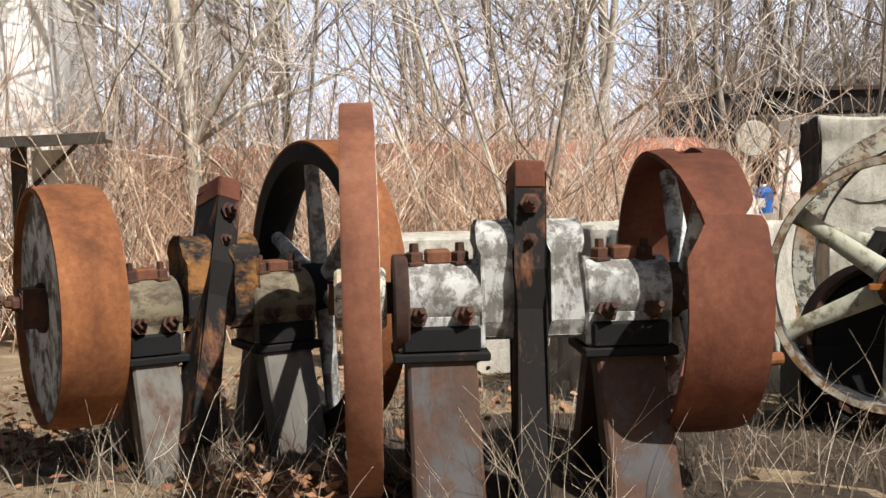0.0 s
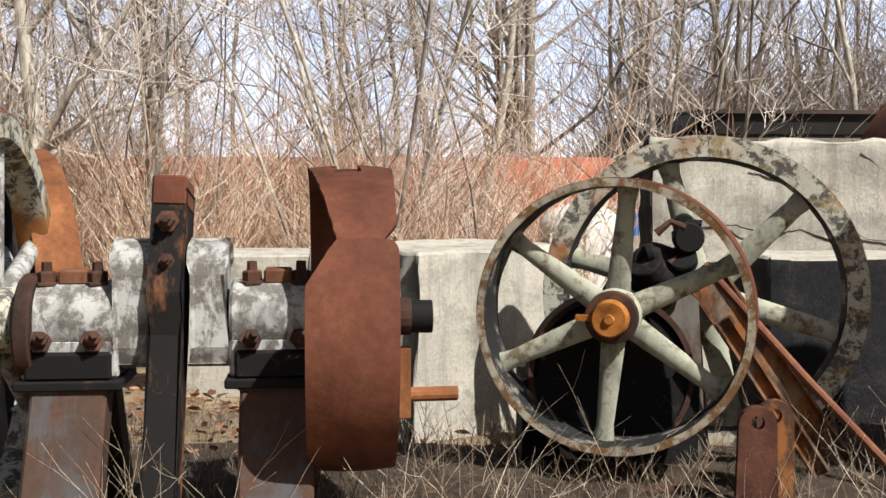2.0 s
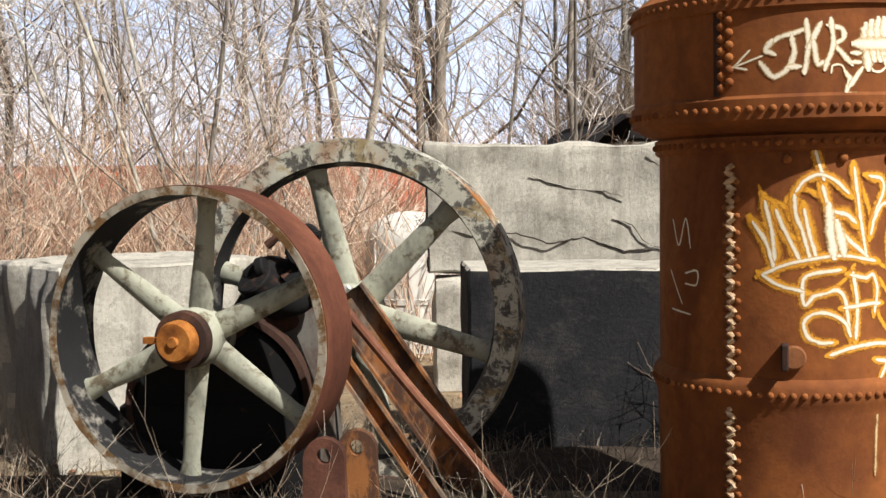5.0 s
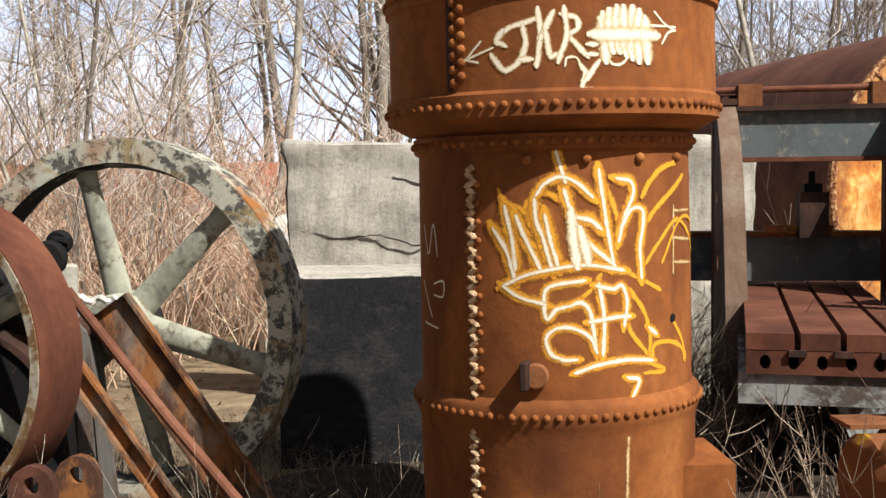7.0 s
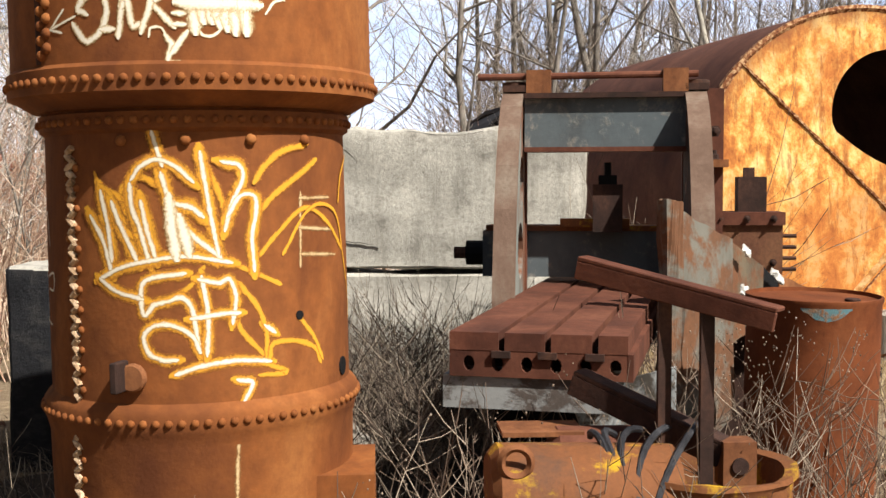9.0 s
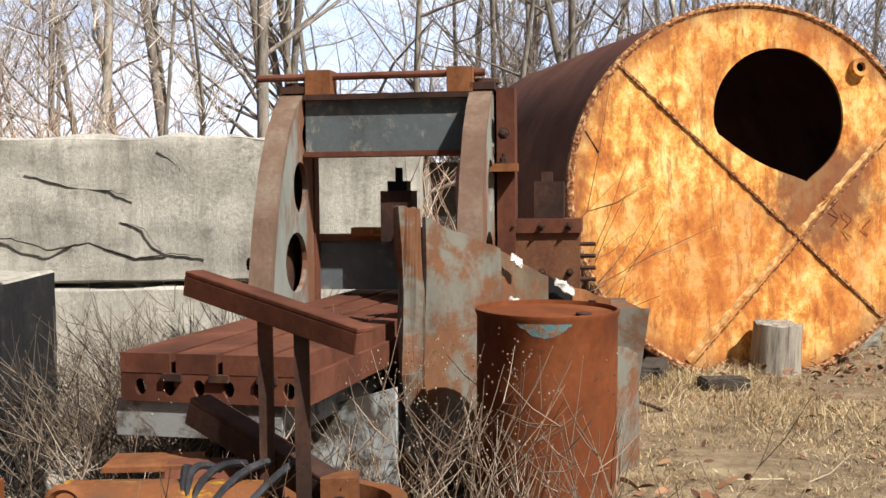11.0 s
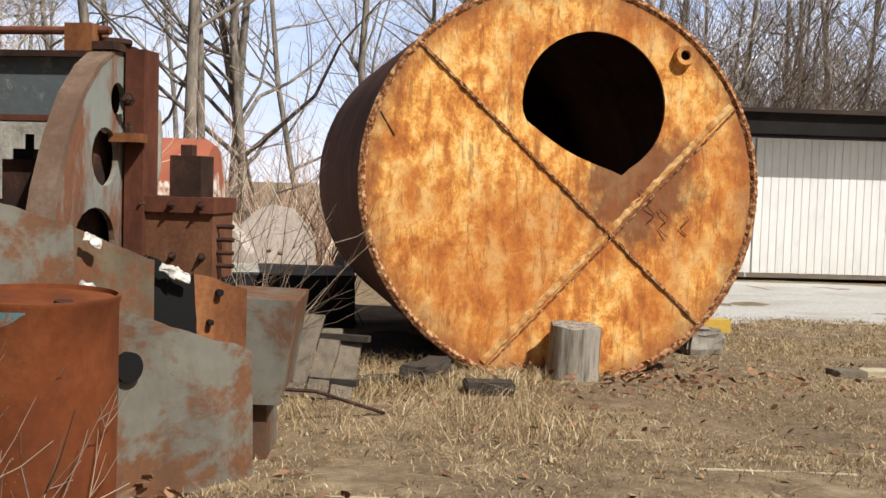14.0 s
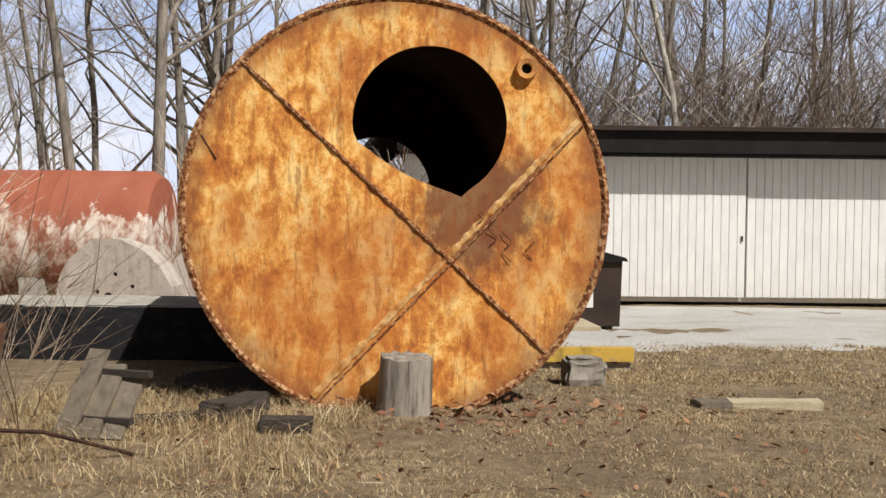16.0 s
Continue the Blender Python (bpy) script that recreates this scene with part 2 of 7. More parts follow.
M_WOOD_DARK = rough_stone("dark_old_wood", (0.05, 0.042, 0.036), (0.10, 0.085, 0.072), (0.03, 0.026, 0.022), 5.0, 0.6)
M_WOOD_PALE = rough_stone("sawn_pale_wood", (0.55, 0.47, 0.32), (0.68, 0.60, 0.44), (0.40, 0.33, 0.2), 6.0)
M_BARK = bark("grey_bark", (0.30, 0.265, 0.225), (0.10, 0.087, 0.072))
M_BARK_PALE = bark("pale_bark", (0.60, 0.56, 0.48), (0.19, 0.17, 0.145))
M_TWIG = straw("grey_brown_twigs", ((0.0, (0.36, 0.31, 0.275)), (0.5, (0.62, 0.56, 0.51)), (1.0, (0.80, 0.75, 0.69))))
M_TWIG_FAR = straw("brown_far_twigs", ((0.0, (0.24, 0.20, 0.17)), (0.5, (0.42, 0.36, 0.315)), (1.0, (0.60, 0.54, 0.48))))
M_UNDER = straw("brown_undergrowth", ((0.0, (0.13, 0.095, 0.07)), (0.6, (0.27, 0.21, 0.16)), (1.0, (0.46, 0.39, 0.32))))
M_BRUSH = straw("reddish_dry_brush", ((0.0, (0.30, 0.17, 0.12)), (0.35, (0.58, 0.38, 0.27)), (0.75, (0.74, 0.57, 0.43)), (1.0, (0.82, 0.72, 0.58))))
M_GRASS = straw("dead_grass_blades", ((0.0, (0.15, 0.10, 0.052)), (0.4, (0.36, 0.255, 0.135)), (0.8, (0.53, 0.41, 0.235)), (1.0, (0.66, 0.56, 0.37))))
M_WEED = straw("dry_weed_stems", ((0.0, (0.09, 0.06, 0.045)), (0.55, (0.23, 0.165, 0.12)), (1.0, (0.46, 0.38, 0.29))))
M_STALK = straw("pale_dry_stalks", ((0.0, (0.34, 0.26, 0.18)), (0.5, (0.55, 0.46, 0.35)), (1.0, (0.75, 0.68, 0.56))))
M_TANGLE = straw("dark_dry_tangle", ((0.0, (0.05, 0.036, 0.028)), (0.6, (0.15, 0.115, 0.09)), (1.0, (0.34, 0.28, 0.21))))
# leaf mould brown, deepened with the shade round the machines
M_SOIL = rough_stone("shade_dark_leaf_mould", (0.035, 0.026, 0.02), (0.075, 0.055, 0.04), (0.14, 0.105, 0.075), 5.0, 1.0, (0.5, 0.8))
M_STUMP = rough_stone("split_grey_stump", (0.33, 0.29, 0.24), (0.50, 0.46, 0.39), (0.07, 0.057, 0.045), 8.0, 12.0, (0.44, 0.6))
M_GRASS_GREY = straw("grey_dead_grass", ((0.0, (0.05, 0.04, 0.03)), (0.5, (0.16, 0.13, 0.098)), (1.0, (0.36, 0.31, 0.245))))
M_SEED = straw("dry_seed_heads", ((0.0, (0.10, 0.07, 0.05)), (0.6, (0.24, 0.18, 0.13)), (1.0, (0.42, 0.35, 0.27))))
M_LEAF = straw("fallen_brown_leaves", ((0.0, (0.08, 0.04, 0.025)), (0.5, (0.21, 0.10, 0.055)), (1.0, (0.36, 0.21, 0.12))))
def spray_paint(name, paint, thin, cover=0.42):
    """Sprayed paint: full in the middle of a stroke, speckled and thin towards its edges."""
    n = Nodes(name)
    uv = n.t.nodes.new("ShaderNodeUVMap")
    sep = n.t.nodes.new("ShaderNodeSeparateXYZ")
    n.link(uv.outputs[0], sep.inputs[0])
    ring = n.add("ShaderNodeMath")
    ring.operation = "PINGPONG"
    ring.inputs[1].default_value = 0.5
    n.link(sep.outputs["X"], ring.inputs[0])
    grain = n.noise(n.place(), 130.0, 4, 0.75)
    patch = n.noise(n.place(), 22.0, 4, 0.6)
    both = n.add("ShaderNodeMath")
    both.operation = "MULTIPLY_ADD"
    both.inputs[1].default_value = 0.62
    n.link(n.mix(0.35, grain, patch), both.inputs[0])
    n.link(ring.outputs[0], both.inputs[2])
    mask = n.ramp(both.outputs[0], (cover, (0, 0, 0)), (cover + 0.17, (1, 1, 1)))
    mat = n.done(n.mix(n.ramp(both.outputs[0], (cover + 0.05, (0, 0, 0)), (cover + 0.25, (1, 1, 1))), thin, paint), 0.7)
    clear = n.t.nodes.new("ShaderNodeBsdfTransparent")
    over = n.t.nodes.new("ShaderNodeMixShader")
    n.link(mask, over.inputs[0])
    n.link(clear.outputs[0], over.inputs[1])
    n.link(n.bsdf.outputs[0], over.inputs[2])
    n.link(over.outputs[0], n.t.nodes["Material Output"].inputs["Surface"])
    return mat


M_CREAM = spray_paint("cream_graffiti_paint", (0.82, 0.78, 0.66), (0.66, 0.46, 0.2), 0.5)
M_GOLD = spray_paint("yellow_graffiti_paint", (0.72, 0.35, 0.03), (0.50, 0.20, 0.03), 0.48)
M_MIST = spray_paint("thin_sprayed_mist", (0.62, 0.48, 0.28), (0.45, 0.25, 0.09), 0.62)
M_FLECK = worn_paint("white_paint_fleck", (0.84, 0.82, 0.76), (0.62, 0.58, 0.5), (0.5, 0.45, 0.4), 20.0, 0.65)
M_YELLOW_WOOD = worn_paint("yellow_painted_timber", (0.72, 0.47, 0.09), (0.5, 0.36, 0.16), (0.3, 0.22, 0.12), 9.0, 0.6)
M_TEAL = worn_paint("blue_green_paint", (0.12, 0.23, 0.25), (0.3, 0.13, 0.05), (0.15, 0.07, 0.03), 16.0, 0.53, 1.0, (0.2, 0.17, 0.13))
M_BLUE = worn_paint("blue_plastic", (0.03, 0.15, 0.5), (0.03, 0.12, 0.4), (0.02, 0.1, 0.35), 5.0, 0.7)
M_HOSE = rust("black_hose", (0.012, 0.012, 0.014), (0.03, 0.03, 0.034), (0.07, 0.07, 0.075), 12.0, 1.0, (0.3, 0.5, 0.7), 0.6)
M_RUST_PLANER = rust("planer_flange_rust", (0.11, 0.065, 0.045), (0.19, 0.125, 0.09), (0.27, 0.22, 0.17), 4.0, 3.0)
M_RUST_CAST = rust("casting_rust", (0.05, 0.035, 0.026), (0.12, 0.085, 0.06), (0.2, 0.13, 0.085), 3.0, 2.0)

M_SEAM = rust("pale_rusty_seam", (0.24, 0.085, 0.025), (0.54, 0.26, 0.075), (0.80, 0.54, 0.25), 7.0, 1.0, (0.32, 0.46, 0.6))
M_BEAD = rust("pale_weld_bead", (0.3, 0.16, 0.07), (0.6, 0.42, 0.26), (0.75, 0.6, 0.42), 30.0)
M_SCRAP = worn_paint("scrap_plate_paint", (0.22, 0.21, 0.175), (0.24, 0.105, 0.05), (0.09, 0.05, 0.03), 3.0, 0.5, 0.8, (0.045, 0.042, 0.036))
M_SCRAP_BROWN = worn_paint("brown_scrap_plate", (0.19, 0.15, 0.10), (0.26, 0.105, 0.045), (0.10, 0.05, 0.03), 4.0, 0.5, 1.0, (0.06, 0.05, 0.04))
M_CRUST = rust("rim_crust", (0.09, 0.028, 0.013), (0.27, 0.10, 0.036), (0.66, 0.42, 0.22), 30.0, 1.0, (0.36, 0.48, 0.60))
M_BED = worn_paint("chalky_grey_bed_paint", (0.36, 0.37, 0.36), (0.15, 0.12, 0.10), (0.06, 0.05, 0.045), 6.0, 0.53, 0.7)
M_STEEL_WHITE = worn_paint("chalky_tank_white", (0.78, 0.77, 0.72), (0.42, 0.38, 0.32), (0.2, 0.18, 0.15), 6.0, 0.63, 2.0, (0.55, 0.52, 0.46))
M_STEEL = worn_paint("chalky_white_paint", (0.62, 0.66, 0.66), (0.16, 0.13, 0.1), (0.06, 0.05, 0.04), 7.0, 0.5)


def tank_face_material():
    n = Nodes("flaking_orange_tank_paint")
    v = n.place((1, 1, 0.55), False)
    patch = n.noise(n.place((1, 1, 0.7), False), 3.6, 12, 0.78, 0.2)
    cloud = n.noise(n.place((1, 1, 0.9), False), 1.0, 4, 0.55)
    drip = n.noise(n.place((10.0, 10.0, 1.8), False), 1.3, 8, 0.8)
    fine = n.noise(n.place(), 30, 7, 0.8)
    col = n.ramp(patch, (0.33, (0.17, 0.05, 0.016)), (0.40, (0.42, 0.145, 0.035)), (0.46, (0.62, 0.24, 0.052)), (0.51, (0.80, 0.41, 0.10)), (0.58, (0.91, 0.63, 0.25)))
    col = n.mix(n.ramp(cloud, (0.45, (0, 0, 0)), (0.57, (0.58, 0.58, 0.58))), col, (0.46, 0.14, 0.032))
    # soot-brown stain on the lower quarter beside the seams
    spot = n.t.nodes.new("ShaderNodeVectorMath")
    spot.operation = "DISTANCE"
    spot.inputs[1].default_value = (0.62, 0.0, -0.02)
    n.link(n.coord.outputs["Object"], spot.inputs[0])
    blot = n.add("ShaderNodeMath")
    blot.operation = "MULTIPLY_ADD"
    blot.inputs[1].default_value = -1.3
    n.link(n.noise(n.place((1, 1, 0.6), False), 3.2, 7, 0.7), blot.inputs[0])
    wide = n.add("ShaderNodeMath")
    wide.inputs[1].default_value = 0.54
    n.link(spot.outputs["Value"], wide.inputs[0])
    n.link(wide.outputs[0], blot.inputs[2])
    col = n.mix(n.ramp(blot.outputs[0], (0.2, (0.85, 0.85, 0.85)), (0.46, (0, 0, 0))), col, (0.15, 0.055, 0.032))
    col = n.mix(n.ramp(drip, (0.52, (0, 0, 0)), (0.62, (0.7, 0.7, 0.7))), col, (0.27, 0.08, 0.022))
    col = n.mix(n.ramp(fine, (0.56, (0, 0, 0)), (0.68, (0.65, 0.65, 0.65))), col, (0.15, 0.045, 0.018))
    # crust that creeps in from the rim
    flat = n.t.nodes.new("ShaderNodeVectorMath")
    flat.operation = "MULTIPLY"
    flat.inputs[1].default_value = (1, 0, 1)
    n.link(n.coord.outputs["Object"], flat.inputs[0])
    far = n.t.nodes.new("ShaderNodeVectorMath")
    far.operation = "LENGTH"
    n.link(flat.outputs[0], far.inputs[0])
    edge = n.add("ShaderNodeMath")
    edge.operation = "MULTIPLY_ADD"
    edge.inputs[1].default_value = 0.5
    n.link(far.outputs["Value"], edge.inputs[2])
    n.link(n.noise(n.place((1, 1, 1), False), 5.0, 7, 0.75), edge.inputs[0])
    crust = n.ramp(n_scaled(n, edge.outputs[0], 0.5), (0.80, (0, 0, 0)), (0.93, (0.9, 0.9, 0.9)))
    col = n.mix(crust, col, n.mix(fine, (0.11, 0.035, 0.016), (0.34, 0.14, 0.06)))
    return n.done(col, 0.78, 0.0, n.mix(0.5, patch, fine), 0.006, 0.6)


M_TANK_FACE = tank_face_material()


def ground_material():
    n = Nodes("dead_turf")
    v = n.place((1, 1, 1), False)
    big = n.noise(v, 0.55, 5, 0.6)
    mid = n.noise(v, 4.5, 7, 0.7)
    fine = n.noise(n.place((26, 90, 30), False), 1.0, 6, 0.75)
    col = n.ramp(mid, (0.32, (0.085, 0.058, 0.036)), (0.5, (0.23, 0.165, 0.10)), (0.70, (0.40, 0.315, 0.20)))
    col = n.mix(n.ramp(big, (0.42, (0, 0, 0)), (0.60, (0.7, 0.7, 0.7))), col, (0.15, 0.105, 0.068))
    col = n.mix(n.ramp(fine, (0.5, (0, 0, 0)), (0.7, (0.8, 0.8, 0.8))), col, (0.46, 0.385, 0.26))
    return n.done(col, 0.97, 0.0, n.mix(0.5, mid, fine), 0.03, 0.8)


def gravel_material():
    n = Nodes("pale_gravel")
    v = n.place((1, 1, 1), False)
    a = n.noise(v, 22, 6, 0.8)
    b = n.noise(v, 0.7, 4, 0.6)
    col = n.ramp(a, (0.3, (0.30, 0.29, 0.27)), (0.62, (0.68, 0.67, 0.64)))
    col = n.mix(n.ramp(b, (0.45, (0, 0, 0)), (0.7, (0.6, 0.6, 0.6))), col, (0.36, 0.32, 0.25))
    return n.done(col, 0.95, 0.0, a, 0.02, 0.8)


M_GROUND, M_GRAVEL = ground_material(), gravel_material()


def backdrop_material():
    n = Nodes("hazy_sky")
    v = n.place((1, 1, 1), False)
    sep = n.t.nodes.new("ShaderNodeSeparateXYZ")
    n.link(n.coord.outputs["Object"], sep.inputs[0])
    high = n.add("ShaderNodeMapRange")
    high.inputs["From Min"].default_value, high.inputs["From Max"].default_value = 0.0, 90.0
    n.link(sep.outputs["Z"], high.inputs["Value"])
    col = n.ramp(high.outputs[0], (0.0, (0.76, 0.79, 0.90)), (0.3, (0.62, 0.71, 0.92)), (1.0, (0.40, 0.54, 0.84)))
    cloud = n.noise(n.place((0.006, 0.006, 0.02), False), 1.0, 6, 0.6)
    col = n.mix(n.ramp(cloud, (0.44, (0, 0, 0)), (0.66, (0.75, 0.75, 0.75))), col, (0.88, 0.88, 0.93))
    glow = n.add("ShaderNodeEmission", Strength=1.16)
    n.link(col, glow.inputs["Color"])
    n.link(glow.outputs[0], n.t.nodes["Material Output"].inputs["Surface"])
    return n.mat


M_SKY = backdrop_material()


# ---- shapes ----
def link_mesh(name, bm, mat, parent=None, label="", smooth=False, bevel=0.0):
    me = bpy.data.meshes.new(name)
    if bevel:
        edges = [e for e in bm.edges if len(e.link_faces) == 2 and e.calc_face_angle(0) > 0.6]
        bmesh.ops.bevel(bm, geom=edges, offset=bevel, segments=1, affect="EDGES", profile=0.6)
    bmesh.ops.recalc_face_normals(bm, faces=bm.faces)
    bm.to_mesh(me)
    bm.free()
    me.materials.append(mat)
    if smooth:
        me.shade_smooth()
        me.set_sharp_from_angle(angle=radians(38))
    ob = new(name, me)
    if parent is not None:
        ob.parent = parent
    if label:
        ob["label"] = label
    return ob


def part(name, bm, material, parent, label="", smooth=False, bevel=0.0):
    return link_mesh(name, bm, material, parent, label, smooth, bevel)


def thing(name, m, label, category, group="", kind=""):
    ob = new(name)
    ob.matrix_world = m
    ob.empty_display_size = 0.1
    return tagged(ob, label, category, group, kind)


def box(x0, x1, y0, y1, z0, z1, m=None, into=None):
    bm = into or bmesh.new()
    vs = [bm.verts.new((x, y, z)) for x in (x0, x1) for y in (y0, y1) for z in (z0, z1)]
    for q in ((0, 1, 3, 2), (4, 6, 7, 5), (0, 4, 5, 1), (2, 3, 7, 6), (0, 2, 6, 4), (1, 5, 7, 3)):
        bm.faces.new([vs[i] for i in q])
    if m is not None:
        bmesh.ops.transform(bm, matrix=m, verts=vs)
    return bm


def lathe(profile, n=48, axis="z", m=None, into=None, closed=False, arc=(0.0, 1.0)):
    """Turns (radius, along) pairs round an axis; closed joins the last pair to the first."""
    bm = into or bmesh.new()
    whole = arc == (0.0, 1.0)
    steps = n if whole else n + 1
    loops = []
    for i in range(steps):
        a = 2 * math.pi * (arc[0] + (arc[1] - arc[0]) * i / n)
        c, s = math.cos(a), math.sin(a)
        row = []
        for r, h in profile:
            p = (r * c, r * s, h) if axis == "z" else ((h, r * c, r * s) if axis == "x" else (r * s, h, r * c))
            row.append(bm.verts.new(p))
        loops.append(row)
    k = len(profile)
    for i in range(n):
        a, b = loops[i], loops[(i + 1) % steps]
        for j in range(k if closed else k - 1):
            bm.faces.new((a[j], b[j], b[(j + 1) % k], a[(j + 1) % k]))
    if not whole and closed:
        bm.faces.new(loops[0]), bm.faces.new(loops[-1])
    bmesh.ops.remove_doubles(bm, verts=bm.verts, dist=1e-5)
    if m is not None:
        bmesh.ops.transform(bm, matrix=m, verts=bm.verts)
    return bm


def disc(r, h0, h1, n=32, axis="z", m=None, chamfer=0.0):
    c = chamfer
    prof = [(0.0, h0), (r - c, h0), (r, h0 + c), (r, h1 - c), (r - c, h1), (0.0, h1)] if c else [(0.0, h0), (r, h0), (r, h1), (0.0, h1)]
    return lathe(prof, n, axis, m)


def tube(points, radii, sides=8, into=None, cap=True):
    """A tapered round bar through points."""
    bm = into or bmesh.new()
    pts = [Vector(p) for p in points]
    rows = []
    for i, p in enumerate(pts):
        d = (pts[min(i + 1, len(pts) - 1)] - pts[max(i - 1, 0)]).normalized()
        side = d.cross(Vector((0, 0, 1)))
        side = side.normalized() if side.length > 0.05 else Vector((1, 0, 0))
        up = side.cross(d)
        r = radii[i] if isinstance(radii, (list, tuple)) else radii
        rows.append([bm.verts.new(p + r * (math.cos(2 * math.pi * k / sides) * side + math.sin(2 * math.pi * k / sides) * up)) for k in range(sides)])
    for a, b in zip(rows, rows[1:]):
        for k in range(sides):
            bm.faces.new((a[k], a[(k + 1) % sides], b[(k + 1) % sides], b[k]))
    if cap:
        bm.faces.new(rows[0]), bm.faces.new(list(reversed(rows[-1])))
    return bm


def prism(outline, y0, y1, axis="y"):
    """Pushes an outline of (a, z) pairs through a thickness."""
    bm = bmesh.new()
    def at(a, z, h):
        return (a, h, z) if axis == "y" else ((h, a, z) if axis == "x" else (a, z, h))
    f = [bm.verts.new(at(a, z, y0)) for a, z in outline]
    b = [bm.verts.new(at(a, z, y1)) for a, z in outline]
    bm.faces.new(f), bm.faces.new(list(reversed(b)))
    for i in range(len(f)):
        j = (i + 1) % len(f)
        bm.faces.new((f[i], f[j], b[j], b[i]))
    bmesh.ops.triangulate(bm, faces=[q for q in bm.faces if len(q.verts) > 4])
    return bm


def holed_plate(outer, holes, h0, h1, axis="x"):
    """A plate of an outline with holes through it."""
    bm = bmesh.new()
    def at(a, z, h):
        return (h, a, z) if axis == "x" else (a, h, z)
    sides = []
    for h in (h0, h1):
        edges = []
        loops = []
        for ring in [outer, *holes]:
            vs = [bm.verts.new(at(a, z, h)) for a, z in ring]
            loops.append(vs)
            edges += [bm.edges.new((vs[i], vs[(i + 1) % len(vs)])) for i in range(len(vs))]
        bmesh.ops.triangle_fill(bm, edges=edges, use_beauty=True, use_dissolve=False)
        sides.append(loops)
    for a, b in zip(*sides):
        for i in range(len(a)):
            j = (i + 1) % len(a)
            bm.faces.new((a[i], a[j], b[j], b[i]))
    return bm


def oval(ca, cz, ra, rz, n=20):
    return [(ca + ra * math.cos(2 * math.pi * i / n), cz + rz * math.sin(2 * math.pi * i / n)) for i in range(n)]


def roughen(bm, amount, scale, seed=0, cuts=0):
    if cuts:
        bmesh.ops.subdivide_edges(bm, edges=bm.edges, cuts=cuts, use_grid_fill=True)
    bm.normal_update()
    moves = []
    for v in bm.verts:
        p = v.co * scale + Vector((seed * 7.1, seed * 3.3, seed))
        moves.append(v.normal * amount * (noise.fractal(p, 1.0, 2.0, 4) ))
    for v, d in zip(bm.verts, moves):
        v.co += d
    return bm


def bolt(parent, m, size=0.03, mat=None, label="rusty bolt"):
    bm = lathe([(0.0, 0.0), (size * 1.5, 0.0), (size * 1.5, size * 0.25), (size, size * 0.3), (size, size * 1.2), (size * 0.85, size * 1.35), (size * 0.55, size * 1.4), (size * 0.5, size * 2.3), (0.0, size * 2.35)], 6, "z", m)
    return part("bolt", bm, mat or M_RUST_DARK, parent, label)


def ground_height(x, y):
    base = 0.2 - 0.036 * y
    bump = 0.05 * noise.noise((x * 0.35, y * 0.35, 3.0)) + 0.025 * noise.noise((x * 1.3, y * 1.3, 7.0))
    return base + bump


# ---- ground ----
def build_ground():
    xs = sorted({*np.arange(-8, 18.01, 0.25).round(2).tolist(), *np.arange(-40, 50.1, 2.0).tolist(), -900, -400, -200, -100, 100, 200, 400, 900})
    ys = sorted({*np.arange(-1, 16.01, 0.25).round(2).tolist(), *np.arange(-20, 60.1, 2.0).tolist(), -900, -300, -100, 100, 200, 400, 900})
    verts = []
    for y in ys:
        for x in xs:
            yy = max(min(y, 29), -6)
            verts.append((x, y, ground_height(x, yy) if abs(x) < 60 else 0.2 - 0.036 * yy))
    w = len(xs)
    faces = [(j * w + i, j * w + i + 1, (j + 1) * w + i + 1, (j + 1) * w + i) for j in range(len(ys) - 1) for i in range(w - 1)]
    me = bpy.data.meshes.new("ground")
    me.from_pydata(verts, [], faces)
    me.materials.append(M_GROUND)
    me.shade_smooth()
    return tagged(new("ground", me), "straw-coloured dead turf strewn with leaves and twigs", "ground", kind="structure")


build_ground()


def build_backdrop():
    """The hazy sky beyond the wood, far behind everything."""
    bm = bmesh.new()
    rows = []
    for i in range(49):
        a = radians(-46 + 92 * i / 48)
        rows.append([bm.verts.new((6 + 420 * math.sin(a), 420 * math.cos(a), z)) for z in (-30, 40, 95, 150)])
    for a, b in zip(rows, rows[1:]):
        for j in range(3):
            bm.faces.new((a[j], a[j + 1], b[j + 1], b[j]))
    tagged(link_mesh("backdrop", bm, M_SKY), "hazy pale blue sky beyond the wood", "sky", kind="structure")


build_backdrop()


def build_drive():
    """The pale gravel drive in front of the long shed."""
    xs = np.linspace(8.5, 60, 60)
    verts, faces = [], []
    for x in xs:
        near = 15.5 + 0.25 * math.sin(x * 0.9) + 0.15 * math.sin(x * 2.7) - 0.02 * (x - 12)
        for k in range(9):
            y = near + (27.0 - near) * k / 8
            verts.append((x, y, ground_height(x, y) + (0.012 if k else -0.02)))
    for i in range(len(xs) - 1):
        for k in range(8):
            a = i * 9 + k
            faces.append((a, a + 9, a + 10, a + 1))
    me = bpy.data.meshes.new("gravel_drive")
    me.from_pydata(verts, [], faces)
    me.materials.append(M_GRAVEL)
    me.shade_smooth()
    tagged(new("road", me), "pale grey gravel drive in front of a shed", "road", kind="structure")


build_drive()


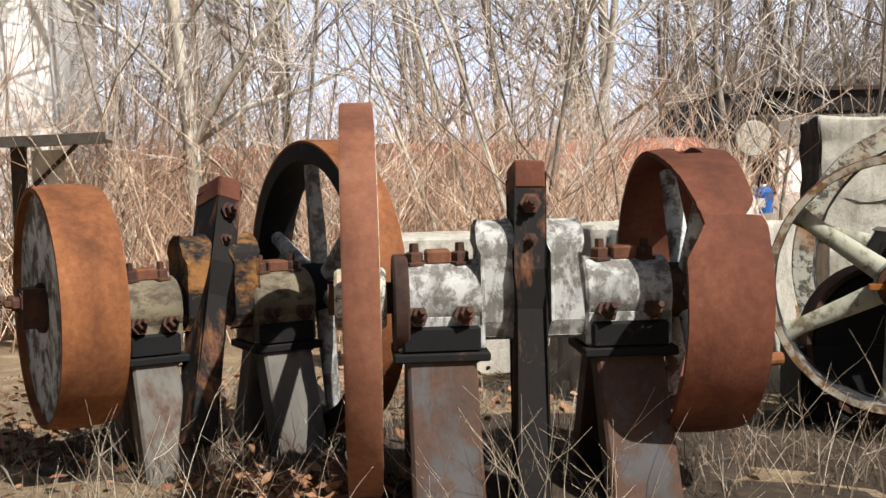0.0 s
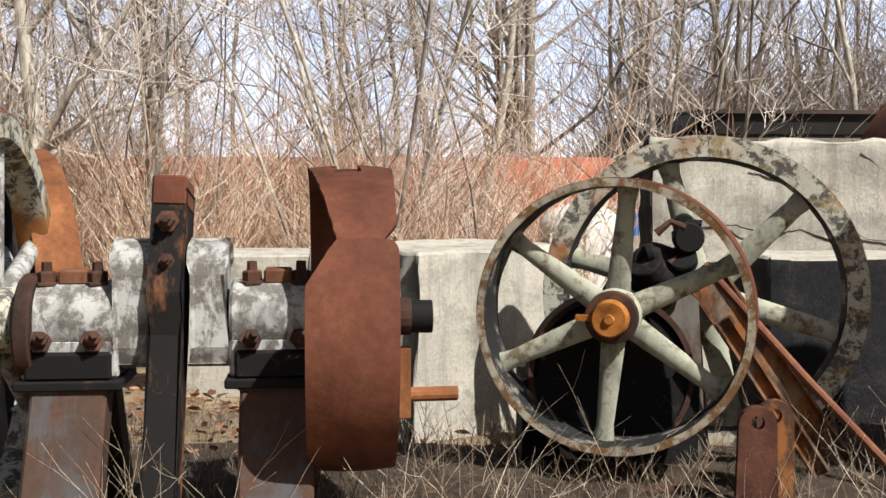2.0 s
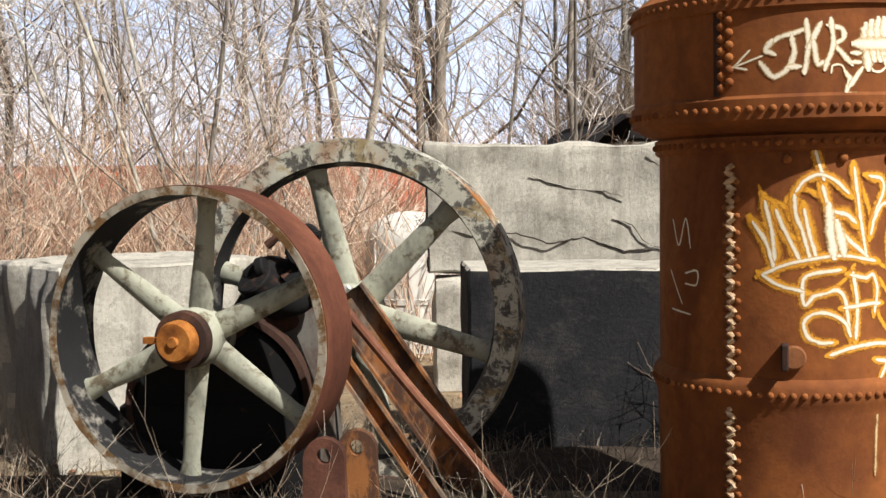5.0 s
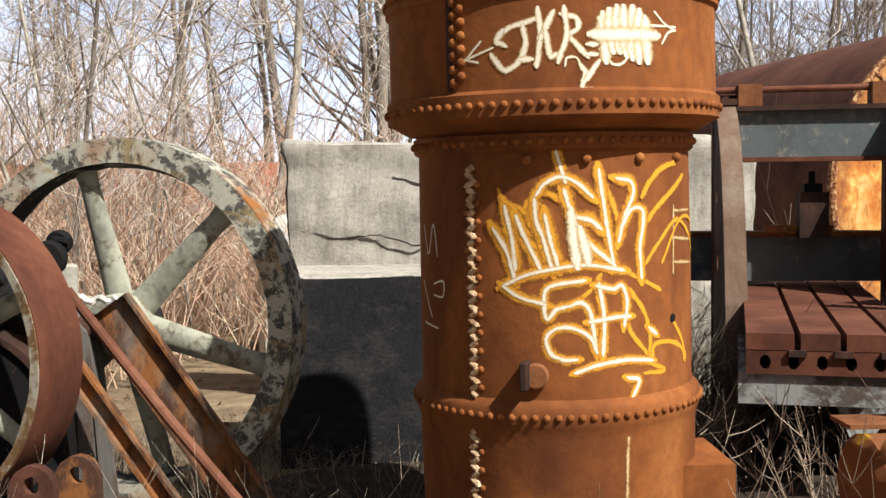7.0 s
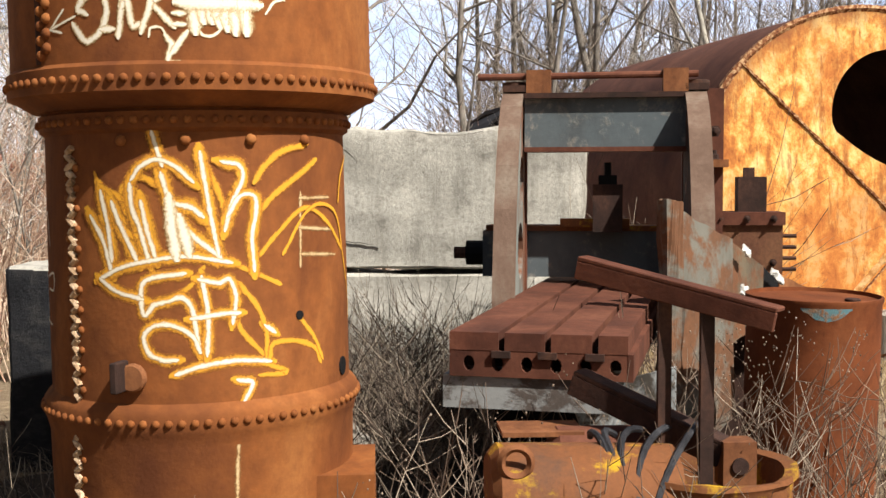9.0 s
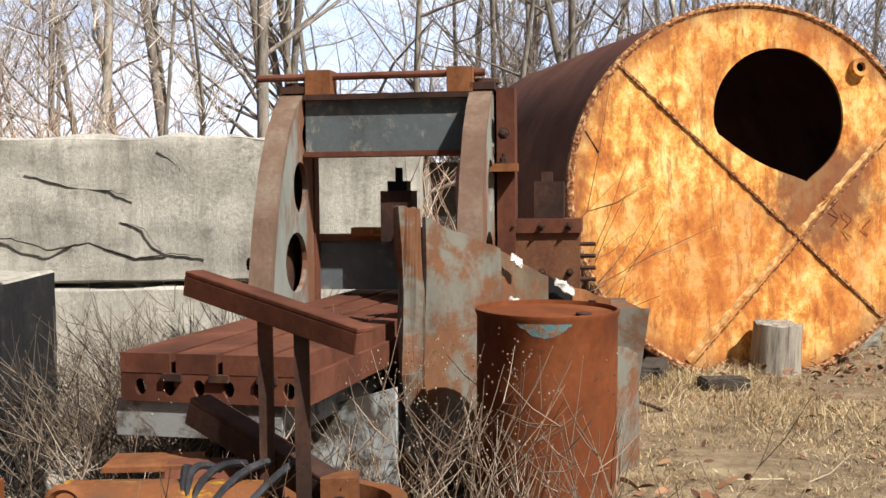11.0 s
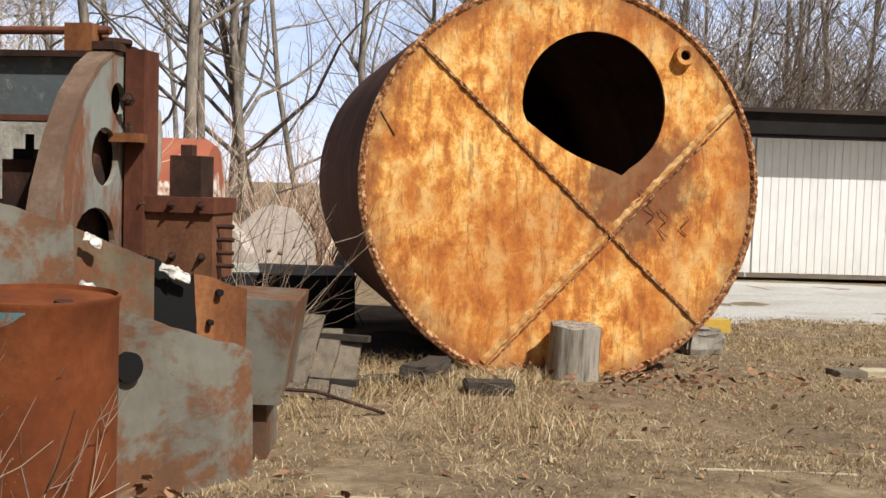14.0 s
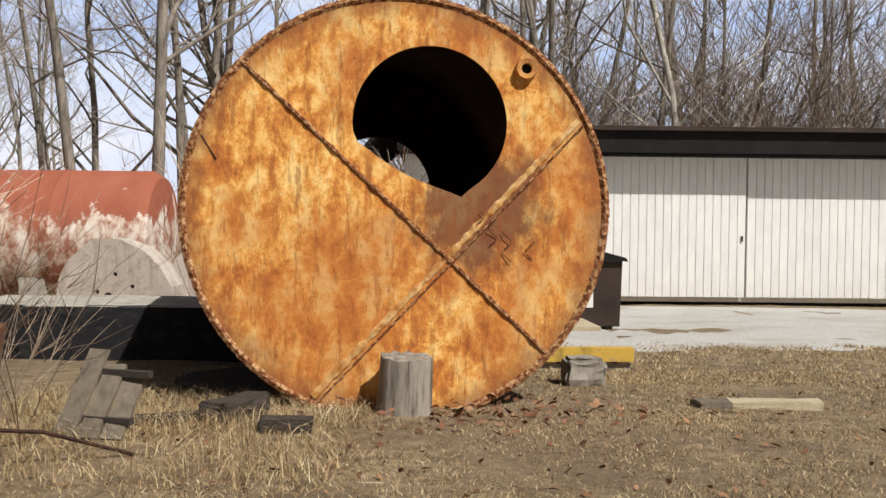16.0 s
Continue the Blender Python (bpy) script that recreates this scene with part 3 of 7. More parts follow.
# ---- the long shed and the white building ----
def build_shed():
    m = pose(13.2, 28.0, -0.74, 0, 0, 2.0)
    shed = thing("machine_shed", m, "long low shed with white sliding doors and a dark roof", "shed")
    part("wall", box(-4.6, 34, 0.14, 0.3, 0.0, 3.35), M_WHITE, shed, "white boarded wall")
    part("wall", box(-4.6, -4.44, 0.3, 9.0, 0.0, 3.35), M_WHITE, shed, "white boarded end wall")
    part("fascia", box(-5.15, 34.4, -0.62, -0.5, 3.32, 3.80), M_ROOF, shed, "black eave board")
    part("fascia", box(-5.15, -5.05, -0.5, 9.2, 3.32, 3.80), M_ROOF, shed, "black eave board")
    part("soffit", box(-5.05, 34.4, -0.5, 0.3, 3.26, 3.32), M_ROOF, shed)
    bm = bmesh.new()
    for a, b in (((-5.3, -0.75, 3.80), (-5.3, 4.6, 3.96)), ((-5.3, 4.6, 3.96), (-5.3, 9.9, 3.80))):
        vs = [bm.verts.new(p) for p in (a, (34.5, a[1], a[2]), (34.5, b[1], b[2]), b)]
        up = [bm.verts.new(v.co + Vector((0, 0, 0.09))) for v in vs]
        bm.faces.new(vs), bm.faces.new(up)
        for i in range(4):
            bm.faces.new((vs[i], vs[(i + 1) % 4], up[(i + 1) % 4], up[i]))
    part("roof", bm, M_ROOF_TOP, shed, "dark brown roof sheets")
    lean = bmesh.new()
    rows = [[lean.verts.new((x, y, z + dz)) for y in (-0.75, 9.9) for dz in (0.0, 0.09)] for x, z in ((-5.32, 3.78), (-5.75, 3.45), (-6.5, 2.62))]
    for a, b in zip(rows, rows[1:]):
        for j, k in ((0, 1), (1, 3), (3, 2), (2, 0)):
            lean.faces.new((a[j], a[k], b[k], b[j]))
    for r in (rows[0], rows[-1]):
        lean.faces.new((r[0], r[1], r[3], r[2]))
    part("lean_to_roof", lean, M_ROOF, shed, "black sloping lean-to roof")
    part("lean_to_wall", box(-6.3, -4.62, 0.6, 0.7, 0.0, 2.75), M_WOOD_DARK, shed, "dark boarded lean-to wall")
    part("corner_board", box(-4.98, -4.62, -0.05, 0.12, 0.0, 3.3), M_WHITE, shed, "pale corner board")
    for k in range(6):
        x0 = -4.5 + (k - 0.9) * 6.55 + 0.02
        if k == 0:
            continue
        x1 = x0 + 6.5
        off = 0.0 if k % 2 else 0.045
        door = part("sliding_door", box(x0, x1, off, off + 0.06, 0.12, 3.25), M_WHITE, shed, "white boarded sliding door")
        n = 35
        for i in range(n):
            w = (x1 - x0) / n
            a = x0 + i * w
            part("board", box(a + 0.008, a + w - 0.008, off - 0.025, off, 0.12, 3.25), M_WHITE, door)
        part("handle", box(x1 - 0.1, x1 - 0.06, off - 0.06, off - 0.03, 1.38, 1.5), M_RUST_DARK, door, "dark metal handle")
    return shed


build_shed()


def build_white_building():
    m = pose(-4.25, 12.4, -0.25, 0, 0, 12)
    b = thing("white_building", m, "white rendered building corner with a small plank canopy", "building")
    part("wall", box(-5.0, 0.0, 0.0, 6.0, 0.95, 4.4), M_WHITE, b, "white wall")
    part("plinth", box(-5.03, 0.03, -0.03, 6.0, -0.3, 0.95), M_CONC, b, "tan stone plinth")
    part("roof", box(-5.4, 0.3, -0.3, 6.3, 4.4, 4.6), M_ROOF_TOP, b)
    can = part("canopy", box(-0.15, 0.85, -3.05, -1.5, 1.9, 1.95, pose(0, 0, 0.0, 0, -2, 0)), M_WOOD, b, "weathered plank canopy")
    part("canopy_edge", box(-0.16, 0.86, -3.08, -3.05, 1.86, 1.95, pose(0, 0, 0.0, 0, -2, 0)), M_WOOD_DARK, can)
    part("post", box(-0.06, 0.06, -2.5, -2.38, -0.3, 1.9), M_WOOD_DARK, can, "dark timber post")
    part("brace", tube([(0.03, -2.44, 1.45), (0.5, -2.44, 1.9)], 0.022, 6), M_WOOD_DARK, can)
    part("panel", box(0.1, 0.38, -2.4, -2.36, 1.15, 1.85), M_WHITE, b, "white panel under the canopy")


build_white_building()


# ---- the big tank ----
TANK_R, TANK_L = 1.58, 4.6


def teardrop(cx, cz, r, tip, n=44):
    """A round hole with a torn point."""
    pts = []
    ta = math.atan2(tip[1] - cz, tip[0] - cx)
    far = ta - 1.75
    q = (cx + r * math.cos(far), cz + r * math.sin(far))
    ex, ez = tip[0] - q[0], tip[1] - q[1]
    for i in range(n):
        a = ta + 2 * math.pi * i / n
        k = r
        if i == 0:
            k = math.hypot(tip[0] - cx, tip[1] - cz)
        elif 2 * math.pi - 1.75 < 2 * math.pi * i / n:
            # the straight lower edge
            c, sn = math.cos(a), math.sin(a)
            k = ((q[0] - cx) * ez - (q[1] - cz) * ex) / (c * ez - sn * ex)
            k = 0.75 * k + 0.25 * r
        pts.append((cx + k * math.cos(a), cz + k * math.sin(a)))
    return pts


def build_tank():
    # the tank's own frame: -y is the lit end, its middle at the origin
    tank = thing("storage_tank", pose(9.127, 10.865, 1.28, 0, 0, 8.5), "huge rusty steel tank on its side with a hole cut", "tank")
    skew = pose(0, 0, 0, -3.8, 0, -2.7)  # the end plate is not quite square to the shell
    bm = lathe([(TANK_R, 0.02), (TANK_R, TANK_L), (TANK_R - 0.03, TANK_L), (TANK_R - 0.03, 0.02)], 96, "y", closed=True)
    for v in bm.verts:
        if v.co.y < 0.1:
            v.co = skew @ v.co
    part("shell", bm, M_TANK_SIDE, tank, "dark rusty shell", smooth=True)
    ring = [(TANK_R * math.cos(2 * math.pi * i / 96), TANK_R * math.sin(2 * math.pi * i / 96)) for i in range(96)]
    hole = teardrop(0.245, 0.635, 0.575, (0.48, 0.085))
    face = part("end_plate", holed_plate(ring, [hole], -0.012, 0.02, "y"), M_TANK_FACE, tank, "flaking orange end plate with a cut round hole")
    face.matrix_local = skew
    far = part("far_end_plate", holed_plate(ring, [oval(0.15, 0.19, 0.62, 0.62, 40)], TANK_L - 0.03, TANK_L, "y"), M_TANK_SIDE, tank, "rusty far end plate")
    # the rough rolled edge, with its crust
    bm = lathe([(TANK_R - 0.045, -0.014), (TANK_R - 0.035, -0.022), (TANK_R - 0.02, -0.034), (TANK_R + 0.012, -0.02), (TANK_R + 0.012, 0.05), (TANK_R - 0.02, 0.05)], 420, "y", closed=True)
    roughen(bm, 0.007, 34.0, 2)
    part("rim", bm, M_CRUST, face, "crusted weld along the rim")
    # weld seams on the plate
    def seam(name, a, b, w, h, parent, mat, rough_amount=0.006):
        a, b = Vector((a[0], 0, a[1])), Vector((b[0], 0, b[1]))
        n = 160
        d = (b - a) / n
        side = d.normalized().cross(Vector((0, 1, 0)))
        s = bmesh.new()
        rows = []
        for i in range(n + 1):
            c = a + d * i
            k = 1 + 0.6 * noise.noise(c * 17)
            rows.append([s.verts.new(c + side * w * q * k + Vector((0, -0.012 - e * h * k, 0))) for q, e in ((-1, 0), (-0.6, 1), (0.6, 1), (1, 0))])
        for p, q in zip(rows, rows[1:]):
            for j in range(3):
                s.faces.new((p[j], p[j + 1], q[j + 1], q[j]))
        return part(name, s, mat, parent, "raised weld seam")
    seam("seam", (-1.15, 1.075), (1.14, -1.09), 0.016, 0.018, face, M_CRUST)
    seam("seam", (1.36, 0.665), (-0.60, -1.39), 0.027, 0.012, face, M_SEAM)
    seam("seam", (1.395, 0.63), (-0.56, -1.42), 0.007, 0.022, face, M_CRUST)
    seam("seam", (-1.43, 0.52), (-1.32, 0.34), 0.006, 0.008, face, M_RUST_DARK)
    port = part("port", lathe([(0.04, -0.02), (0.04, -0.07), (0.075, -0.075), (0.082, -0.03), (0.082, -0.0), (0.04, -0.0)], 28, "y", pose(0.96, 0, 1.043), closed=True), M_TANK_FACE, face, "round pipe port with a raised lip", smooth=True)
    part("bore", disc(0.042, -0.03, 0.018, 20, "y", pose(0.96, 0, 1.043)), M_BLACK, port, "black bore")
    # hanging wires at the seam
    for k in range(4):
        x, z = 0.62 + 0.11 * k, -0.02 - 0.07 * k
        pts = [(x + 0.035 * math.sin(i * 1.3 + k * 2.3) + 0.02 * k * math.sin(k * 5.0), -0.03 - 0.01 * math.sin(i), z - 0.032 * i + 0.03 * math.sin(k * 3.0)) for i in range(6 + k % 3)]
        part("wire", tube(pts, 0.003, 5), M_RUST_DARK, face, "thin dark wire")
    return tank


build_tank()


# ---- timber and odds beside the tank ----
def stump(x, y, r, h, lean, seed):
    ob = lathe([(0.0, -0.1), (r * 1.1, -0.1), (r * 1.02, 0.1), (r, h * 0.6), (r * 0.97, h), (r * 0.85, h + 0.005), (0.0, h + 0.01)], 40)
    bmesh.ops.subdivide_edges(ob, edges=[e for e in ob.edges if abs(e.verts[0].co.z - e.verts[1].co.z) > 0.1], cuts=4)
    for v in ob.verts:
        a = math.atan2(v.co.y, v.co.x)
        k = 1 + 0.09 * noise.noise((math.cos(a) * 3.2, math.sin(a) * 3.2, seed + v.co.z * 0.6)) + 0.05 * noise.noise((math.cos(a) * 9, math.sin(a) * 9, seed))
        v.co.x *= k
        v.co.y *= k
        if v.co.z > h * 0.9:
            v.co.z += 0.03 * noise.noise((v.co.x * 14, v.co.y * 14, seed))
    o = link_mesh("stump", ob, M_STUMP, None, "", True)
    o.matrix_world = pose(x, y, ground_height(x, y), lean, lean * 0.8, 0)
    return tagged(o, "grey weathered tree stump standing against the tank", "stump")


stump(9.215, 10.56, 0.19, 0.40, 3, 1.0)


def timber(name, x, y, size, turn, mat, label, category="timber", seed=0, lift=0.0):
    lx, ly, lz = size
    bm = box(-lx / 2, lx / 2, -ly / 2, ly / 2, 0, lz)
    bmesh.ops.bevel(bm, geom=list(bm.edges), offset=min(size) * 0.12, segments=2, affect="EDGES")
    roughen(bm, min(size) * 0.16, 7.0, seed, 3)
    o = link_mesh(name, bm, mat)
    o.matrix_world = pose(x, y, ground_height(x, y) - 0.02 + lift, 0, 0, turn)
    return tagged(o, label, category)


timber("timber_block", 8.10, 10.1, (0.20, 0.62, 0.17), -18, M_WOOD_DARK, "short dark railway sleeper end on the grass", seed=1)
timber("timber_block", 8.52, 9.62, (0.34, 0.2, 0.11), 4, M_WOOD_DARK, "broken dark timber end in the grass", seed=2)
timber("timber_block", 7.7, 9.9, (0.5, 0.16, 0.09), 30, M_WOOD_DARK, "rotten dark timber half buried in grass", seed=3)
timber("plank", 11.98, 11.05, (0.72, 0.16, 0.085), 2, M_WOOD_PALE, "pale sawn plank lying on the turf", "plank", 4)
timber("plank", 11.49, 10.97, (0.26, 0.22, 0.075), 10, M_WOOD_GREY, "grey plank end lying on the turf", "plank", 5)
timber("branch", 9.0, 8.1, (0.5, 0.03, 0.02), 3, M_WOOD_PALE, "bleached stick on the turf", "stick", 6)
timber("branch", 9.75, 7.35, (0.75, 0.035, 0.02), -4, M_WOOD_PALE, "bleached stick on the turf", "stick", 7)
timber("branch", 7.75, 6.6, (0.3, 0.03, 0.02), 0, M_WOOD_PALE, "bleached stick on the turf", "stick", 8)
timber("timber_block", 10.68, 12.4, (0.34, 0.3, 0.26), 5, M_WOOD, "square grey timber block beside the tank", seed=9)


def build_rod():
    pts = [(6.95, 7.9, 0.09), (7.2, 8.15, 0.13), (7.45, 8.35, 0.08), (7.83, 8.66, ground_height(7.83, 8.66) + 0.01)]
    o = link_mesh("iron_rod", tube(pts, 0.012, 6), M_RUST_DARK)
    tagged(o, "bent dark iron rod lying in the grass", "rod")


build_rod()


def build_pallets():
    z = ground_height(11.1, 14.6)
    pal = thing("pallet", pose(10.62, 14.07, z, 0, 0, 6), "stack of yellow and pale timber pallets", "pallet")
    for i in range(3):
        part("bearer", box(-0.6, 0.6, -0.5 + i * 0.45, -0.4 + i * 0.45, 0.0, 0.1), M_WOOD, pal)
    for i in range(7):
        part("slat", box(-0.62 + i * 0.18, -0.5 + i * 0.18, -0.52, 0.52, 0.1, 0.125), M_WOOD_PALE, pal)
    part("beam", box(-0.62, 0.62, -0.55, -0.42, 0.125, 0.26), M_YELLOW_WOOD, pal, "yellow timber beam")
    part("spacer", box(-0.35, -0.1, -0.4, 0.4, 0.26, 0.42), M_WOOD_DARK, pal)
    part("lid_board", box(-0.55, 0.3, -0.5, 0.4, 0.42, 0.46), M_WOOD_PALE, pal)


build_pallets()


def build_dumpster():
    z = ground_height(11.15, 19.97)
    d = thing("dumpster", pose(11.15, 19.97, z, 0, 0, 3), "brown steel waste container with a black lid", "dumpster")
    bm = prism([(-0.8, 0.08), (0.75, 0.08), (0.78, 1.05), (-0.8, 1.05)], -0.5, 0.6)
    part("body", bm, M_ROOF_TOP, d, "brown steel body", bevel=0.015)
    part("lid", prism([(-0.86, 1.05), (0.86, 1.05), (0.84, 1.09), (0.1, 1.3), (-0.84, 1.3)], -0.56, 0.64), M_ROOF, d, "black sloping lid", bevel=0.01)
    part("notice", box(0.25, 0.36, -0.512, -0.502, 0.35, 0.58), M_WHITE, d, "white paper notice")
    for x in (-0.6, 0.6):
        part("skid", box(x - 0.06, x + 0.06, -0.5, 0.6, 0.0, 0.08), M_BLACK, d)


build_dumpster()


# ---- concrete blocks ----
def conc_block(name, m, size, mat, label, seed, amount=0.012, cuts=9, face_mat=None):
    lx, ly, lz = size
    bm = box(-lx / 2, lx / 2, -ly / 2, ly / 2, 0, lz)
    bmesh.ops.bevel(bm, geom=list(bm.edges), offset=0.015, segments=1, affect="EDGES")
    roughen(bm, amount, 2.6, seed, cuts)
    o = link_mesh(name, bm, mat, None, "", True)
    o.matrix_world = m
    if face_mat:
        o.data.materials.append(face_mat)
        # shade goes into the colour: every face but the top turns near-black
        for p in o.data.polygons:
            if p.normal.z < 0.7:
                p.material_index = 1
    return tagged(o, label, "concrete block")


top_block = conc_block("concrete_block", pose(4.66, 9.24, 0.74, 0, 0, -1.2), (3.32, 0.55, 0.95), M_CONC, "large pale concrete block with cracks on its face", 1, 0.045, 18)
conc_block("concrete_block", pose(4.7, 9.25, -0.22, 0, 0, -0.6), (3.3, 0.6, 0.93), M_CONC, "pale concrete block under another block", 2, 0.034, 16)
conc_block("concrete_block", pose(3.785, 6.99, -0.2, 0, 0, 0.5), (1.23, 0.8, 1.14), M_CONC, "concrete block with shade-black sides and a pale top", 3, 0.014, 10, M_CONC_SHADE)
broken = conc_block("concrete_block", pose(1.375, 6.83, -0.1, 0, 0, 40), (1.2, 0.95, 1.10), M_CONC, "concrete block with a broken rough end", 4, 0.02, 26)
broken.data.materials.append(M_CONC_ROUGH)
for v in broken.data.vertices:
    if v.co.x < -0.5:
        v.co.x += 0.09 * noise.noise((v.co.y * 11, v.co.z * 1.3, 2.0)) + 0.04 * noise.noise((v.co.y * 25, v.co.z * 3, 5.0))
for poly in broken.data.polygons:
    if poly.normal.x < -0.7:
        poly.material_index = 1
conc_block("concrete_block", pose(0.45, 8.3, -0.1, 0, 0, 4), (1.9, 0.8, 0.98), M_CONC, "grey concrete block among the brush", 5)
# sides coloured near-black for the shadow this low block lies in
conc_block("concrete_block", pose(5.9, 14.6, -0.4, 0, 0, 3), (2.9, 1.3, 0.66), M_CONC, "low concrete block behind the tank", 6, 0.014, 8, M_CONC_SHADE)


def build_crate():
    c = thing("broken_crate", pose(7.36, 9.20, -0.10, 0, 0, -18), "broken grey crate boards propped in the grass", "crate")
    for i in range(3):
        bm = box(-0.07, 0.07, -0.012, 0.012, 0.0, 0.62 - 0.09 * i)
        roughen(bm, 0.006, 9.0, i, 3)
        bmesh.ops.transform(bm, matrix=pose(-0.15 + 0.16 * i, 0.02 * i, -0.03, -38 - 3 * i, 0, 4 * i), verts=bm.verts)
        part("board", bm, M_WOOD_GREY, c, "split weathered board")
    for z, y in ((0.1, 0.1), (0.36, 0.3)):
        part("batten", box(-0.24, 0.26, y, y + 0.05, z - 0.05, z - 0.01), M_WOOD_DARK, c, "dark batten")


build_crate()


# the unlit left end carries its shade as a near-black colour
top_block.data.materials.append(M_CONC_SHADE)
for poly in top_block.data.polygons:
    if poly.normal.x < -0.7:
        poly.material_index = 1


def crack(parent, pts, w=0.02):
    """Raised strip for a cleft in a block's front; its shade is the colour."""
    fine = []
    for (xa, za), (xb, zb) in zip(pts, pts[1:]):
        fine += [(xa + (xb - xa) * t / 8, za + (zb - za) * t / 8) for t in range(8)]
    pts = [*fine, pts[-1]]
    bm = bmesh.new()
    rows = []
    for i, (x, z) in enumerate(pts):
        k = 0.32 * w * math.sin(math.pi * (i + 0.4) / len(pts)) * (1 + 0.4 * noise.noise((x * 9, z * 9, 1)))
        rows.append([bm.verts.new((x, -0.278 - e, z + q * k + 0.012 * noise.noise((x * 21, z * 5, 4)))) for q, e in ((-1, 0.0), (0.2, 0.006), (1.0, 0.012), (1.6, 0.0))])
    for a, b in zip(rows, rows[1:]):
        for j in range(3):
            bm.faces.new((a[j], a[j + 1], b[j + 1], b[j]))
    o = part("crack", bm, M_CRACK, parent, "dark jagged crack")
    return o


crack(top_block, [(-1.55, 0.34), (-1.3, 0.28), (-1.0, 0.3), (-0.75, 0.22), (-0.5, 0.26), (-0.2, 0.16), (0.05, 0.19), (0.25, 0.17)], 0.018)
crack(top_block, [(-0.9, 0.72), (-0.6, 0.62), (-0.35, 0.6), (-0.2, 0.56)], 0.012)
crack(top_block, [(-0.05, 0.86), (0.02, 0.8), (0.1, 0.74)], 0.02)
crack(top_block, [(-0.3, 0.4), (-0.15, 0.36), (-0.08, 0.25), (0.0, 0.2)], 0.01)


# ---- wheels ----
def spoked_wheel(name, m, R, rim_t, rim_w, hub_r, hub_w, spokes, turn, spoke_w, mats, label, category="wheel", cap=True, lip=0.0, bed_mat=None):
    """A spoked wheel whose axis is its own y; -y is the front."""
    rim_mat, inner_mat, spoke_mat, hub_mat = mats
    w = thing(name, m, label, category)
    outer = lathe([(R, -rim_w / 2 + 0.004), (R, rim_w / 2), (R - rim_t * 0.5, rim_w / 2), (R - rim_t * 0.5, -rim_w / 2 + 0.004)], 112, "y", closed=True)
    rim = part("rim", outer, rim_mat, w, "rusty outer rim", smooth=True)
    inner = lathe([(R - 0.003, -rim_w / 2 - 0.004), (R - rim_t * 0.5 - 0.001, rim_w / 2 - 0.002), (R - rim_t, rim_w / 2 - 0.004), (R - rim_t - lip, 0.0), (R - rim_t, -rim_w / 2 - 0.002)], 112, "y", closed=True)
    roughen(inner, 0.004, 12, 3)
    inside = part("inner_rim", inner, inner_mat, rim, "flaking painted rim edge", smooth=True)
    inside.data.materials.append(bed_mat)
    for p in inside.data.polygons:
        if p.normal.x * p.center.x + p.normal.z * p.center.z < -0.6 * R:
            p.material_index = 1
    hub = part("hub", lathe([(hub_r * 0.4, -hub_w / 2), (hub_r * 0.92, -hub_w / 2), (hub_r, -hub_w / 2 + 0.015), (hub_r, hub_w / 2 - 0.015), (hub_r * 0.92, hub_w / 2), (hub_r * 0.4, hub_w / 2)], 40, "y", closed=True), spoke_mat, w, "cast hub", smooth=True)
    for i in range(spokes):
        a = turn + 2 * math.pi * i / spokes
        r0, r1 = hub_r * 0.8, R - rim_t * 0.8
        bm = bmesh.new()
        rows = []
        for k in range(7):
            f = k / 6
            r = r0 + (r1 - r0) * f
            wd = spoke_w * (1.25 - 0.45 * f + (0.35 * max(0, f - 0.85) / 0.15))
            th = spoke_w * 0.55 * (1.15 - 0.3 * f)
            rows.append([bm.verts.new((r, 0, 0)) for _ in range(10)])
            for q, v in enumerate(rows[-1]):
                b = 2 * math.pi * q / 10
                u, t = wd / 2 * math.cos(b), th / 2 * math.sin(b)
                v.co = Vector((math.sin(a) * r + math.cos(a) * u, t, math.cos(a) * r - math.sin(a) * u))
        for p, q in zip(rows, rows[1:]):
            for j in range(10):
                bm.faces.new((p[j], p[(j + 1) % 10], q[(j + 1) % 10], q[j]))
        part("spoke", bm, spoke_mat, w, smooth=True)
    if cap:
        c = part("hub_cap", lathe([(0.0, -hub_w / 2 - 0.11), (hub_r * 0.16, -hub_w / 2 - 0.11), (hub_r * 0.2, -hub_w / 2 - 0.098), (hub_r * 0.6, -hub_w / 2 - 0.1), (hub_r * 0.68, -hub_w / 2 - 0.085), (hub_r * 0.72, -hub_w / 2 + 0.01), (0.0, -hub_w / 2 + 0.01)], 32, "y"), hub_mat, w, "orange rusty shaft end", smooth=True)
        part("collar", lathe([(hub_r * 0.72, -hub_w / 2 - 0.05), (hub_r * 0.95, -hub_w / 2 - 0.045), (hub_r * 0.97, -hub_w / 2 + 0.0), (hub_r * 0.72, -hub_w / 2)], 32, "y", closed=True), M_RUST_DARK, c)
        part("key", box(-hub_r * 1.25, -hub_r * 0.6, -hub_w / 2 - 0.07, -hub_w / 2 - 0.04, -0.012, 0.012), hub_mat, c, "small iron key")
    return w


WA = pose(2.055, 5.07, 0.797, 0, 0, -18)
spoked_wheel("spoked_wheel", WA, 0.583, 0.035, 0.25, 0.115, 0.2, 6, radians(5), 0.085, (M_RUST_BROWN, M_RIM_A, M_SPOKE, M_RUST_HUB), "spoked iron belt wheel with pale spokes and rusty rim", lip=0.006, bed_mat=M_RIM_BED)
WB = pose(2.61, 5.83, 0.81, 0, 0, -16)
